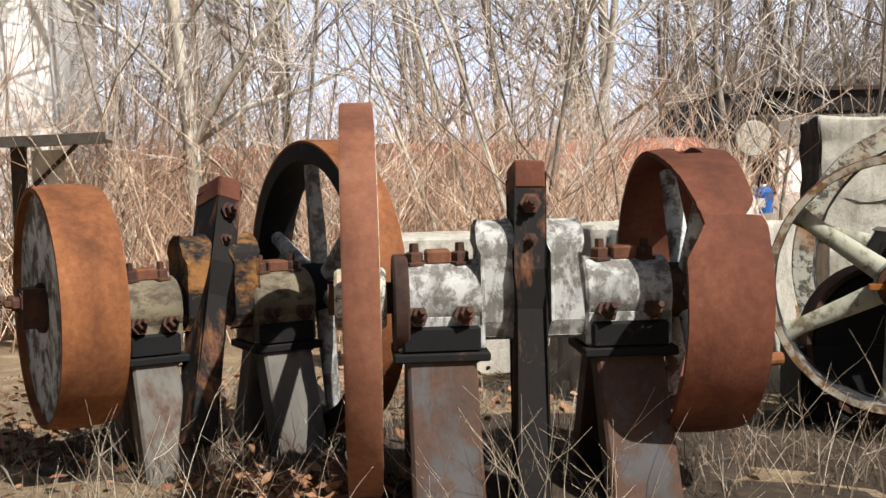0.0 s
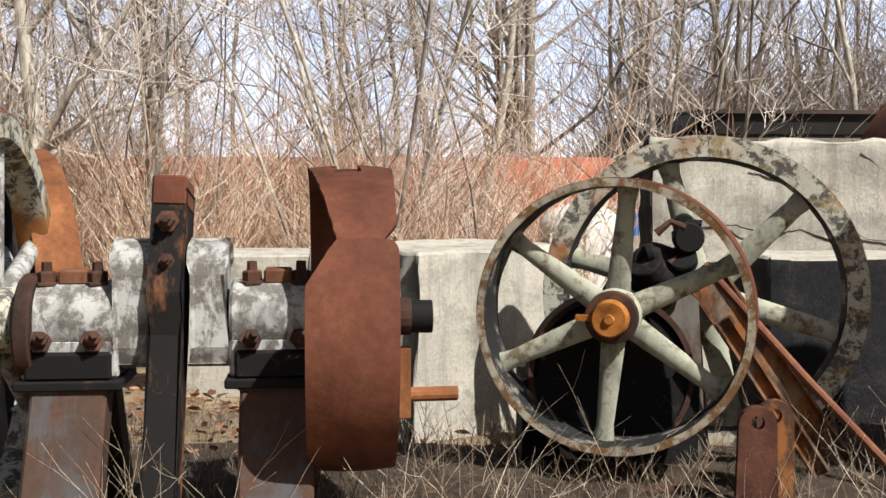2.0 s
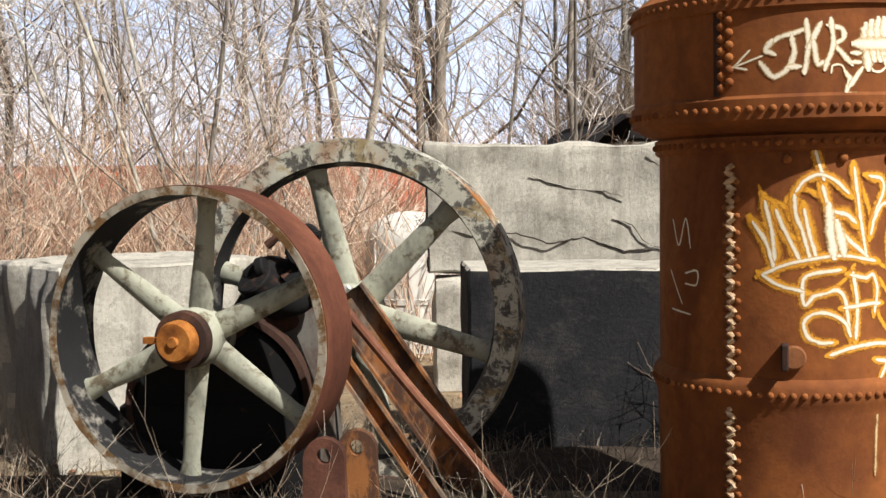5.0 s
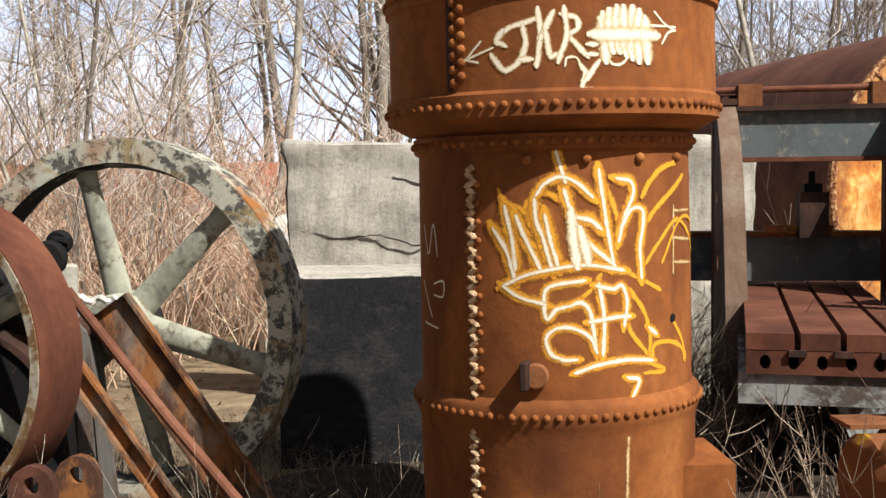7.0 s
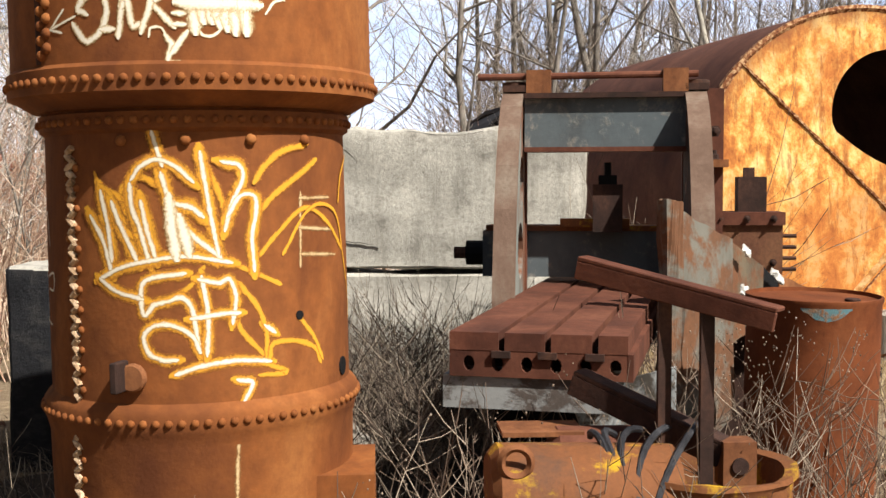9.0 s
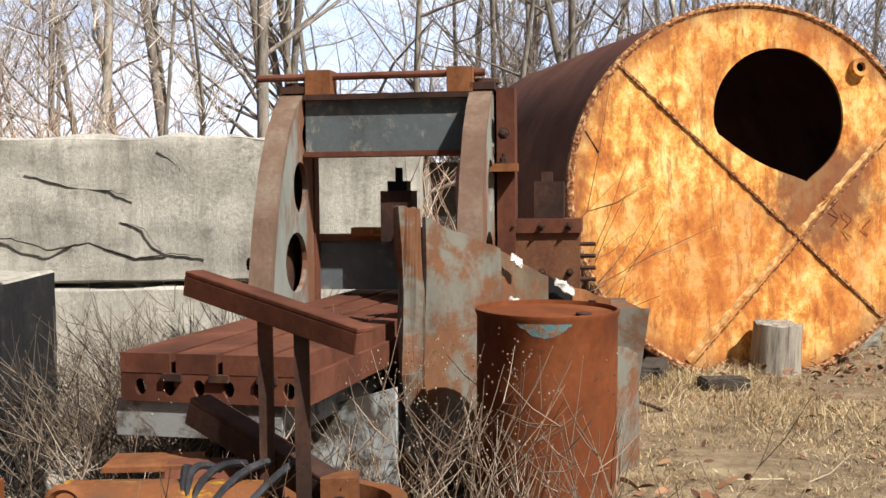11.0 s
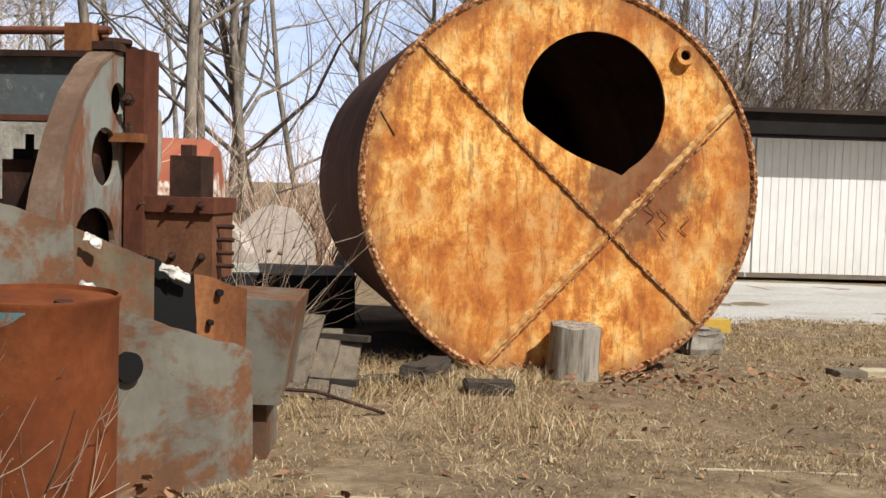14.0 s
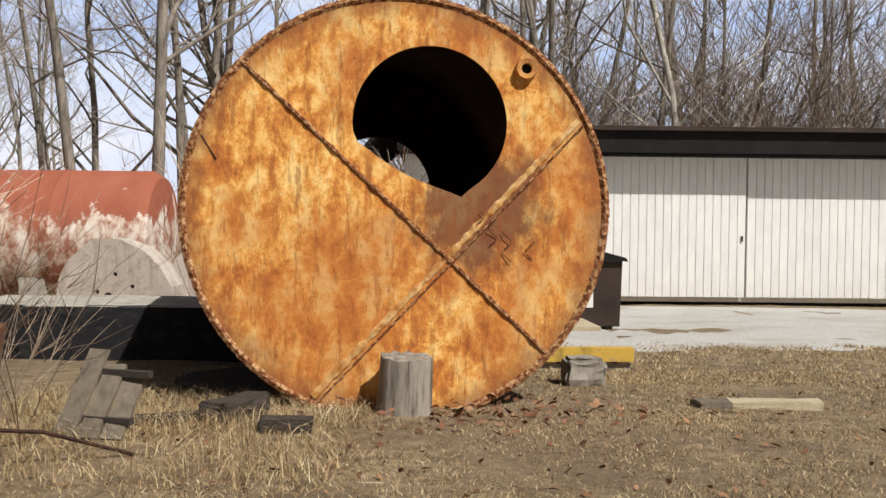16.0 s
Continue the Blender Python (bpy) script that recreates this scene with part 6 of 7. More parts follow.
# ---- plates, drum and the yellow frame in front of the planer ----
def build_drum():
    d = thing("steel_drum", pose(6.70, 5.87, -0.04, 1.2, 0.6, 0) @ Matrix.Scale(1.03, 4), "rusty steel drum with a trace of blue paint at its rim", "drum")
    prof = [(0.0, 0.0), (0.262, 0.0), (0.268, 0.012), (0.262, 0.03), (0.262, 0.28), (0.2635, 0.3), (0.262, 0.32), (0.262, 0.57), (0.2635, 0.59), (0.262, 0.61), (0.262, 0.85), (0.268, 0.862), (0.268, 0.876), (0.258, 0.878), (0.256, 0.862), (0.0, 0.858)]
    body = part("body", lathe(prof, 72), M_RUST_DRUM, d, "rusty drum body", smooth=True)
    bm = bmesh.new()
    rows = []
    for i in range(15):
        a = -0.55 + 0.75 * i / 14
        lo = 0.845 - 0.045 * math.sin(math.pi * i / 14) - 0.01 * noise.noise((i * 0.8, 0, 0))
        rows.append([bm.verts.new((0.2632 * math.sin(a), -0.2632 * math.cos(a), z)) for z in (0.85, lo)])
    for p, q in zip(rows, rows[1:]):
        bm.faces.new((p[0], p[1], q[1], q[0]))
    part("paint_patch", bm, M_TEAL, body, "blue-green paint remnant")
    part("bung", disc(0.03, 0.858, 0.872, 16, "z", pose(0.12, -0.1, 0), 0.003), M_RUST_DARK, d, "small bung")


build_drum()


def sheet(name, corners, t, mat, parent, label, holes=(), seed=0, wave=0.012):
    """A bent plate through four upright corners (x, y, z): left top, right top, right foot, left foot."""
    lt, rt, rf, lf = [Vector(c) for c in corners]
    bm = bmesh.new()
    n, m = 16, 10
    back = (rt - lt).cross(lf - lt).normalized() * t
    grid = [[None] * (m + 1) for _ in range(n + 1)]
    for i in range(n + 1):
        for k in range(m + 1):
            u, v = i / n, k / m
            p = (lt * (1 - u) + rt * u) * (1 - v) + (lf * (1 - u) + rf * u) * v
            p += back.normalized() * wave * 2 * noise.noise(p * 2.4 + Vector((seed, 0, 0)))
            if k in (0, m):
                p.z += 0.012 * noise.noise(p * 9)
            grid[i][k] = p
    front = [[bm.verts.new(p) for p in row] for row in grid]
    rear = [[bm.verts.new(p + back) for p in row] for row in grid]
    for i in range(n):
        for k in range(m):
            bm.faces.new((front[i][k], front[i + 1][k], front[i + 1][k + 1], front[i][k + 1]))
            bm.faces.new((rear[i][k], rear[i][k + 1], rear[i + 1][k + 1], rear[i + 1][k]))
    for i in range(n):
        for k in (0, m):
            bm.faces.new((front[i][k], front[i + 1][k], rear[i + 1][k], rear[i][k]))
    for k in range(m):
        for i in (0, n):
            bm.faces.new((front[i][k], front[i][k + 1], rear[i][k + 1], rear[i][k]))
    o = part(name, bm, mat, parent, label)
    for u, v, rad in holes:
        c = (lt * (1 - u) + rt * u) * (1 - v) + (lf * (1 - u) + rf * u) * v
        q = (-back).to_track_quat("Z", "Y").to_matrix().to_4x4()
        part("plate_hole", disc(rad, 0.0, 0.03, 18, "z", Matrix.Translation(c) @ q), M_BLACK, o, "dark round hole")
    return o


def build_plates():
    g = thing("scrap_plates", Matrix.Identity(4), "bent grey and rusty steel plates leaning behind a drum", "scrap metal")
    sheet("plate", ((6.26, 6.27, 1.21), (6.60, 6.62, 1.05), (6.62, 6.62, 0.2), (6.24, 6.25, 0.0)), 0.02, M_SCRAP, g, "grey steel plate with rust and old paint", seed=1)
    sheet("plate", ((6.58, 6.61, 1.06), (6.86, 6.92, 0.90), (6.86, 6.92, 0.6), (6.60, 6.61, 0.55)), 0.02, M_SCRAP_BROWN, g, "brown-stained steel plate", seed=2)
    sheet("plate", ((6.84, 6.93, 0.915), (7.02, 7.11, 0.82), (7.02, 7.10, 0.55), (6.85, 6.92, 0.6)), 0.02, M_BLACK, g, "black-stained steel plate", seed=3)
    sheet("bracket_plate", ((7.0, 7.08, 0.84), (7.22, 7.2, 0.76), (7.22, 7.2, 0.5), (7.02, 7.08, 0.55)), 0.022, M_RUST_ORANGE, g, "orange rusty plate with bolt holes", ((0.45, 0.2, 0.016), (0.25, 0.72, 0.014)), 4, 0.004)
    sheet("plate", ((6.80, 6.36, 0.77), (7.28, 6.90, 0.53), (7.30, 6.92, -0.12), (6.84, 6.38, -0.1)), 0.02, M_SCRAP, g, "lichen-spotted grey plate with a round hole", ((0.12, 0.26, 0.06),), 5)
    bm = box(-0.05, 0.05, -0.04, 0.04, -0.1, 1.25)
    roughen(bm, 0.035, 9.0, 8, 7)
    o = part("post", bm, M_SCRAP, g, "rough grey post")
    o.data.transform(pose(6.2, 6.2, 0, 2, -1.5, 20))
    for i, (x, y, z) in enumerate(((6.66, 6.66, 1.0), (6.65, 6.645, 0.8), (6.9, 6.95, 0.86), (6.95, 7.01, 0.84))):
        b = box(-0.04, 0.04, -0.004, 0.004, -0.02, 0.02)
        roughen(b, 0.02, 20.0, i, 3)
        q = part("paint_flake", b, M_FLECK, g, "white paint fleck")
        q.data.transform(pose(x + 0.02, y - 0.03, z, 0, 25, 45))
    s = prism([(7.1, 0.22), (7.08, 0.70), (7.43, 0.69), (7.36, 0.22)], 7.3, 7.9)
    part("box_casting", s, M_SCRAP, g, "rusty grey box casting", bevel=0.01)
    part("footing", box(7.1, 7.3, 7.36, 7.8, -0.3, 0.22), M_SCRAP, g, "rusty foot of the box casting", bevel=0.02)


def build_yellow_frame():
    y = thing("yellow_machine_frame", pose(5.75, 4.5, 0.0, 0, 0, 0), "rusty yellow machine frame with an angle-iron arm and hoses", "machine")
    def angle(a, b, w, mat, label):
        a, b = Vector(a), Vector(b)
        d = b - a
        q = Matrix.Translation(a) @ d.to_track_quat("X", "Z").to_matrix().to_4x4()
        s = box(0, d.length, -w / 2, w / 2, -0.007, 0.007)
        box(0, d.length, -w / 2, -w / 2 + 0.014, -w * 0.95, -0.0072, None, s)
        bmesh.ops.transform(s, matrix=q, verts=s.verts)
        return part("angle_iron", s, mat, y, label, bevel=0.003)
    arm = angle((-0.2, 0.3, 1.09), (0.3, -0.1, 0.965), 0.068, M_RUST_BROWN, "rusty angle-iron arm")
    for x, yy, z in ((0.02, 0.12, 1.03), (0.125, 0.03, 1.0)):
        part("leg", box(x - 0.02, x + 0.02, yy - 0.012, yy + 0.012, 0.42, z), M_RUST_DARK, y, "dark flat-bar leg", bevel=0.003)
    angle((-0.2, 0.35, 0.72), (0.2, 0.05, 0.55), 0.08, M_RUST_DARK, "dark lower angle iron")
    # lying casing with a round pot beside it
    body = lathe([(0.225, 0.1), (0.245, 0.12), (0.255, 0.45), (0.27, 0.465), (0.265, 0.485), (0.235, 0.48), (0.225, 0.44), (0.21, 0.2), (0.0, 0.2)], 48, "z", pose(0.13, 0.06, 0))
    roughen(body, 0.014, 5.0, 3)
    part("pot", body, M_YELLOW, y, "chipped yellow round casing", smooth=True)
    lying = lathe([(0.0, -0.52), (0.17, -0.52), (0.2, -0.5), (0.205, -0.3), (0.2, -0.12), (0.19, 0.02), (0.0, 0.03)], 40, "x", pose(0, 0.02, 0.36))
    roughen(lying, 0.016, 5.0, 6)
    part("casing", lying, M_YELLOW, y, "rusty yellow lying casing", smooth=True)
    part("motor", disc(0.13, -0.3, 0.05, 30, "x", pose(0.0, 0.3, 0.42), 0.02), M_RUST_BROWN, y, "rusty motor body", smooth=True)
    part("sheet", box(-0.46, -0.2, 0.24, 0.42, 0.53, 0.545), M_RUST_ORANGE, y, "yellowed bent sheet")
    box1 = part("terminal_box", box(0.17, 0.27, 0.0, 0.09, 0.42, 0.56), M_RUST_ORANGE, y, "orange rusty terminal box", bevel=0.012)
    part("knock_out", disc(0.025, -0.008, 0.0, 16, "y", pose(0.22, 0, 0.49)), M_RUST_DARK, box1)
    part("eye_bolt", lathe([(0.03, 0.0), (0.042, 0.014), (0.054, 0.0), (0.042, -0.014)], 24, "y", pose(-0.46, -0.12, 0.54), closed=True), M_RUST_ORANGE, y, "round lifting eye", smooth=True)
    for k in range(5):
        pts = [(-0.3 + 0.06 * k + 0.05 * math.sin(i * 0.35 + k) + 0.012 * i, 0.02 - (0.214 + 0.004 * k) * math.cos(math.pi * (0.02 + 0.75 * i / 13)), 0.36 + (0.214 + 0.004 * k) * math.sin(math.pi * (-0.08 + 0.75 * i / 13))) for i in range(14)]
        part("hose", tube(pts, 0.011, 7), M_HOSE, y, "black rubber hose", smooth=True)


build_plates()
build_yellow_frame()


def rubble(name, x, y, s, mat, label, seed, flat=0.7):
    bm = bmesh.new()
    bmesh.ops.create_icosphere(bm, subdivisions=3, radius=s)
    for v in bm.verts:
        v.co.z *= flat
        v.co *= 1 + 0.45 * noise.noise(v.co * (1.6 / s) + Vector((seed, 0, 0))) + 0.12 * noise.noise(v.co * (6 / s))
    o = link_mesh(name, bm, mat)
    o.matrix_world = pose(x, y, ground_height(x, y) + s * 0.25)
    return tagged(o, label, "rock")


rubble("rock", 4.9, 5.15, 0.17, M_STEEL, "pale broken lump of concrete in the weeds", 1)
rubble("rock", 5.35, 4.2, 0.05, M_WHITE, "small white lump in the weeds", 2)
rubble("rock", 4.75, 6.3, 0.14, M_WOOD, "grey broken stump in the weeds", 3, 1.6)
rubble("rock", 5.1, 6.5, 0.12, M_WOOD, "grey broken stump in the weeds", 4, 1.8)


# ---- things behind the brush ----
def far_tank(x0, x1, y, z, r, turn):
    t = thing("storage_tank", pose(x1, y, z, 0, 0, turn), "long faded red and white steel tank behind brush", "tank", "far tanks")
    L = x1 - x0
    prof = [(0.0, 0.12), (r * 0.5, 0.08), (r * 0.9, 0.0), (r, -0.15), (r, -L + 0.15), (r * 0.9, -L), (0.0, -L - 0.1)]
    part("shell", lathe(prof, 64, "x"), M_TANK_RED, t, "faded red and white shell", smooth=True)
    for k in range(int(L // 3)):
        part("band", lathe([(r + 0.012, -1.5 - 3 * k), (r + 0.012, -1.62 - 3 * k), (r - 0.01, -1.62 - 3 * k), (r - 0.01, -1.5 - 3 * k)], 64, "x", closed=True), M_TANK_RED, t)
    for k in (0.15, 0.85):
        part("saddle", box(-L * k - 0.2, -L * k + 0.2, -r * 0.8, r * 0.8, -r - 0.4, -r * 0.5), M_CONC, t)
    return t


far_tank(-7.4, 4.75, 20.6, 0.80, 1.05, -1)
far_tank(-22.0, -8.2, 21.5, 0.85, 1.1, 2)

def arched_slab(m, flip, seed, label, holes):
    """A cast slab with a rounded, broken top and drilled holes."""
    out = [(-0.82, 0.0), (0.82, 0.0), (0.80, 0.86), (0.66, 1.12), (0.36, 1.36), (0.05, 1.46), (-0.3, 1.42), (-0.58, 1.2), (-0.74, 0.92)]
    bm = holed_plate([(a * flip, z) for a, z in (out if flip > 0 else list(reversed(out)))], [oval(x * flip, z, r, r, 10) for x, z, r in holes], -0.22, 0.22, "y")
    bmesh.ops.subdivide_edges(bm, edges=[e for e in bm.edges if e.calc_length() > 0.3], cuts=2, use_grid_fill=False)
    for v in bm.verts:
        v.co.x += 0.03 * noise.noise(v.co * 3 + Vector((seed, 0, 0)))
        v.co.z += 0.04 * noise.noise(v.co * 4 + Vector((0, seed, 0)))
    o = link_mesh("concrete_slab", bm, M_SLAB)
    o.matrix_world = m
    return tagged(o, label, "concrete slab")


arched_slab(pose(5.02, 17.4, -0.6, 0, 0, -6), 1.0, 1.0, "pale round-topped concrete slab with drilled holes", ((-0.2, 0.75, 0.035), (-0.04, 0.7, 0.05), (0.12, 0.66, 0.04), (0.28, 0.84, 0.03), (0.05, 0.98, 0.03)))
arched_slab(pose(5.95, 18.9, -0.6, 0, 0, 6), -0.8, 2.0, "smaller pale concrete slab beside another", ((0.1, 0.8, 0.035), (-0.1, 0.75, 0.04)))

post = tagged(link_mesh("wooden_post", tube([(3.36, 11.9, -0.3), (3.36, 11.9, 0.83)], [0.13, 0.12], 12), M_WOOD, None, "", True), "short grey wooden post among the brush", "post")
jug = thing("plastic_jug", pose(3.36, 11.9, 0.83), "small blue plastic jug standing on a post", "jug")
part("body", lathe([(0.0, 0.0), (0.1, 0.0), (0.105, 0.02), (0.105, 0.22), (0.06, 0.27), (0.0, 0.27)], 24), M_BLUE, jug, "blue plastic body", smooth=True)
part("cap", disc(0.035, 0.27, 0.3, 16, "z", None, 0.004), M_WHITE, jug, "white screw cap")
part("paper_label", lathe([(0.1055, 0.06), (0.1065, 0.065), (0.1065, 0.15), (0.1055, 0.155)], 8, "z", None, None, False, (0.62, 0.74)), M_WHITE, jug, "white paper label")


def build_white_tank():
    t = thing("water_tank", pose(2.88, 12.0, -0.25), "white domed tank standing among the brush", "tank")
    r = 0.45
    prof = [(0.0, 0.0), (r, 0.0), (r, 1.41 - 0.28)] + [(r * math.cos(a), 1.41 - 0.28 + 0.28 * math.sin(a)) for a in np.linspace(0.12, math.pi / 2 - 0.05, 9)] + [(0.0, 1.41)]
    part("shell", lathe(prof, 48), M_STEEL_WHITE, t, "chalky white shell with dark spots", smooth=True)
    part("band", lathe([(r + 0.004, 0.5), (r + 0.012, 0.51), (r + 0.012, 0.56), (r + 0.004, 0.57)], 48), M_STEEL_WHITE, t, "raised band")
    for a in (-0.9, 0.0, 0.9):
        part("rib", box(-0.02, 0.02, -r - 0.02, -r + 0.01, 0.0, 1.41 - 0.3, pose(0, 0, 0, 0, 0, math.degrees(a))), M_STEEL_WHITE, t)
    p = thing("round_sign", pose(4.07, 15.0, -0.38), "pale round lid on a bare wooden post", "sign")
    part("post", tube([(-0.08, 0.05, 0.0), (0.0, 0.05, 2.00)], [0.035, 0.03], 8), M_WOOD, p, "bare wooden post")
    part("lid", disc(0.235, -0.04, 0.0, 40, "y", pose(0.03, 0, 2.06), 0.012), M_CONC, p, "pale round lid", smooth=True)


build_white_tank()


# ---- trees ----
def grow(rnd, tubes, twigs, p, d, r, length, level, top):
    n = 5 if level == 0 else 4
    pts, rad = [p], [r]
    heading = d.copy()
    for i in range(n):
        heading = (heading + Vector((rnd.gauss(0, 1), rnd.gauss(0, 1), rnd.gauss(0, 0.6) + 0.35)) * (0.09 if level == 0 else 0.27)).normalized()
        p = p + heading * (length / n)
        pts.append(p)
        rad.append(r * (1 - 0.72 * (i + 1) / n) if level else r * (1 - 0.62 * (i + 1) / n))
    (tubes if level < 2 else twigs).append((pts, rad))
    if level >= top:
        return
    kids = {0: rnd.randint(11, 15), 1: rnd.randint(5, 8), 2: rnd.randint(5, 8)}[level]
    for k in range(kids):
        f = rnd.uniform(0.18, 1.0) if level == 0 else rnd.uniform(0.2, 1.0)
        i = min(int(f * n), n - 1)
        q = pts[i].lerp(pts[i + 1], f * n - i)
        a = rnd.uniform(0, 2 * math.pi)
        side = Vector((math.cos(a), math.sin(a), rnd.uniform(-0.15, 0.8)))
        nd = (heading * rnd.uniform(0.15, 0.75) + side * rnd.uniform(0.6, 1.0)).normalized()
        kl = length * (rnd.uniform(0.22, 0.42) * (1.15 - 0.55 * f) if level == 0 else rnd.uniform(0.3, 0.55))
        grow(rnd, tubes, twigs, q, nd, max(rad[i] * rnd.uniform(0.32, 0.55), 0.006), kl, level + 1, top)


def tubes_mesh(name, runs, sides, mat):
    verts, faces = [], []
    for pts, rad in runs:
        base = len(verts)
        for i, p in enumerate(pts):
            d = (pts[min(i + 1, len(pts) - 1)] - pts[max(i - 1, 0)]).normalized()
            s = d.cross(Vector((0.3, 0.1, 1))).normalized()
            u = s.cross(d)
            for k in range(sides):
                a = 2 * math.pi * k / sides
                verts.append(p + rad[i] * (math.cos(a) * s + math.sin(a) * u))
        for i in range(len(pts) - 1):
            for k in range(sides):
                a, b = base + i * sides + k, base + i * sides + (k + 1) % sides
                faces.append((a, b, b + sides, a + sides))
    me = bpy.data.meshes.new(name)
    me.from_pydata([tuple(v) for v in verts], [], faces)
    me.materials.append(mat)
    me.shade_smooth()
    return me


def tree_kind(seed, height, girth, mat, top=3):
    rnd = random.Random(seed)
    tubes, twigs = [], []
    grow(rnd, tubes, twigs, Vector((0, 0, -0.2)), Vector((rnd.uniform(-0.05, 0.05), rnd.uniform(-0.05, 0.05), 1)).normalized(), girth, height, 0, top)
    return tubes_mesh("trunk", tubes, 7, mat), tubes_mesh("crown", twigs, 3, M_TWIG_FAR if height > 12 else M_TWIG)


def plant_tree(kind, x, y, scale, turn, label, lean=(0, 0)):
    t = thing("tree", pose(x, y, ground_height(x, min(y, 29)) - 0.05, lean[0], lean[1], turn) @ Matrix.Scale(scale, 4), label, "tree", "bare trees")
    for name, me in zip(("trunk", "crown"), kind):
        o = new(name, me)
        o.parent = t
    return t


TALL = [tree_kind(11 + i, 13.0, 0.115, M_BARK) for i in range(4)]
PALE = [tree_kind(31 + i, 9.5, 0.085, M_BARK_PALE) for i in range(3)]
SLIM = [tree_kind(51 + i, 7.0, 0.026, M_BARK_PALE if i == 0 else M_BARK) for i in range(4)]


def build_woods():
    rnd = random.Random(5)
    say_tall, say_pale, say_slim = "tall bare grey tree at the wood's edge", "pale-barked bare tree among brush", "slim bare sapling with fine twigs"
    # trees that stand out singly
    for x, y, k, s, lean in ((3.46, 24.5, TALL[1], 1.25, (0, -2)), (0.67, 30.0, TALL[0], 0.90, (0, -2)), (-0.01, 29.0, TALL[2], 0.85, (0, 2)), (-0.15, 27.0, TALL[3], 0.80, (0, 1)),
                           (3.71, 31.0, TALL[0], 1.10, (0, 2)), (4.28, 31.0, TALL[3], 1.10, (0, 0)), (12.57, 41.0, TALL[2], 1.30, (0, 0)), (13.47, 40.5, TALL[1], 1.50, (0, 14)),
                           (16.57, 40.0, PALE[2], 1.70, (0, 0)), (7.00, 27.0, TALL[3], 0.95, (0, 0)), (1.90, 26.0, TALL[2], 1.15, (0, -2)), (3.50, 30.0, TALL[1], 1.10, (0, 3)),
                           (4.16, 29.0, TALL[0], 1.10, (0, 1)), (9.13, 33.0, TALL[2], 0.90, (0, 0)), (-0.15, 24.0, TALL[0], 0.75, (0, 0)), (1.86, 17.0, PALE[1], 0.95, (0, 1)),
                           (3.22, 28.0, TALL[1], 1.00, (0, 0)), (-1.66, 13.5, PALE[0], 0.85, (0, 3)), (0.54, 13.0, SLIM[0], 1.30, (0, 9)), (-2.51, 11.5, PALE[2], 1.05, (0, 0)),
                           (0.91, 13.5, SLIM[0], 1.35, (0, 8)), (-2.45, 16.0, TALL[3], 0.60, (0, 0))):
        plant_tree(k, x, y, s, rnd.uniform(0, 360), say_pale if k in PALE else say_slim if k in SLIM else say_tall, lean)
    # the near saplings behind the machines
    for i in range(36):
        x, y = rnd.uniform(-7.5, 4.3), rnd.uniform(10.5, 18.5)
        if x > 2.5 and y < 11.5:
            continue
        plant_tree(rnd.choice(SLIM), x, y, rnd.uniform(0.55, 1.1), rnd.uniform(0, 360), say_slim, (rnd.uniform(-5, 5), rnd.uniform(-6, 6)))
    # the wood behind
    for i in range(30):
        y = rnd.uniform(27, 60)
        x = rnd.uniform(-0.55, 0.42) * y + 4
        if x > 7.4 and y < 39.5:
            continue
        k = rnd.choice(TALL + PALE[:1])
        plant_tree(k, x, y, rnd.uniform(0.75, 1.15), rnd.uniform(0, 360), say_tall if k in TALL else say_pale, (rnd.uniform(-3, 3), rnd.uniform(-3, 3)))
    for i in range(34):
        y = rnd.uniform(40.5, 60)
        x = rnd.uniform(10, 44)
        plant_tree(rnd.choice(TALL), x, y, rnd.uniform(0.9, 1.5), rnd.uniform(0, 360), say_tall, (rnd.uniform(-3, 3), rnd.uniform(-3, 3)))


build_woods()


# ---- brush, weeds, grass, leaves ----
def stems(name, mat, spots, sides, label, category, seed, count, length, radius, spread, droop, side_twigs=2):
    """Clumps of arching stems, as one body of stuff."""
    rnd = random.Random(seed)
    runs = []
    for x, y, k in spots:
        z = ground_height(x, min(y, 29))
        for _ in range(max(1, int(count * k))):
            a = rnd.uniform(0, 2 * math.pi)
            L = length * rnd.uniform(0.5, 1.1) * (0.7 + 0.3 * k)
            lean = rnd.uniform(0.05, spread)
            p = Vector((x + rnd.gauss(0, 0.12), y + rnd.gauss(0, 0.12), z - 0.02))
            d = Vector((math.cos(a) * lean, math.sin(a) * lean, 1)).normalized()
            pts, rad = [p], [radius]
            for i in range(5):
                d = (d + Vector((math.cos(a), math.sin(a), 0)) * droop * rnd.uniform(0.3, 1.2) + Vector((rnd.gauss(0, 0.07), rnd.gauss(0, 0.07), 0))).normalized()
                p = p + d * L / 5
                pts.append(p)
                rad.append(radius * (1 - 0.16 * (i + 1)))
            runs.append((pts, rad))
            for _ in range(side_twigs):
                i = rnd.randint(1, 4)
                q = pts[i]
                e = (d + Vector((rnd.gauss(0, 0.7), rnd.gauss(0, 0.7), rnd.gauss(0.2, 0.4)))).normalized()
                l2 = L * rnd.uniform(0.12, 0.35)
                runs.append(([q, q + e * l2 * 0.5, q + (e + Vector((0, 0, 0.15))) * l2], [radius * 0.6, radius * 0.45, radius * 0.3]))
    o = new(name, tubes_mesh(name, runs, sides, mat))
    return tagged(o, label, category, kind="stuff")


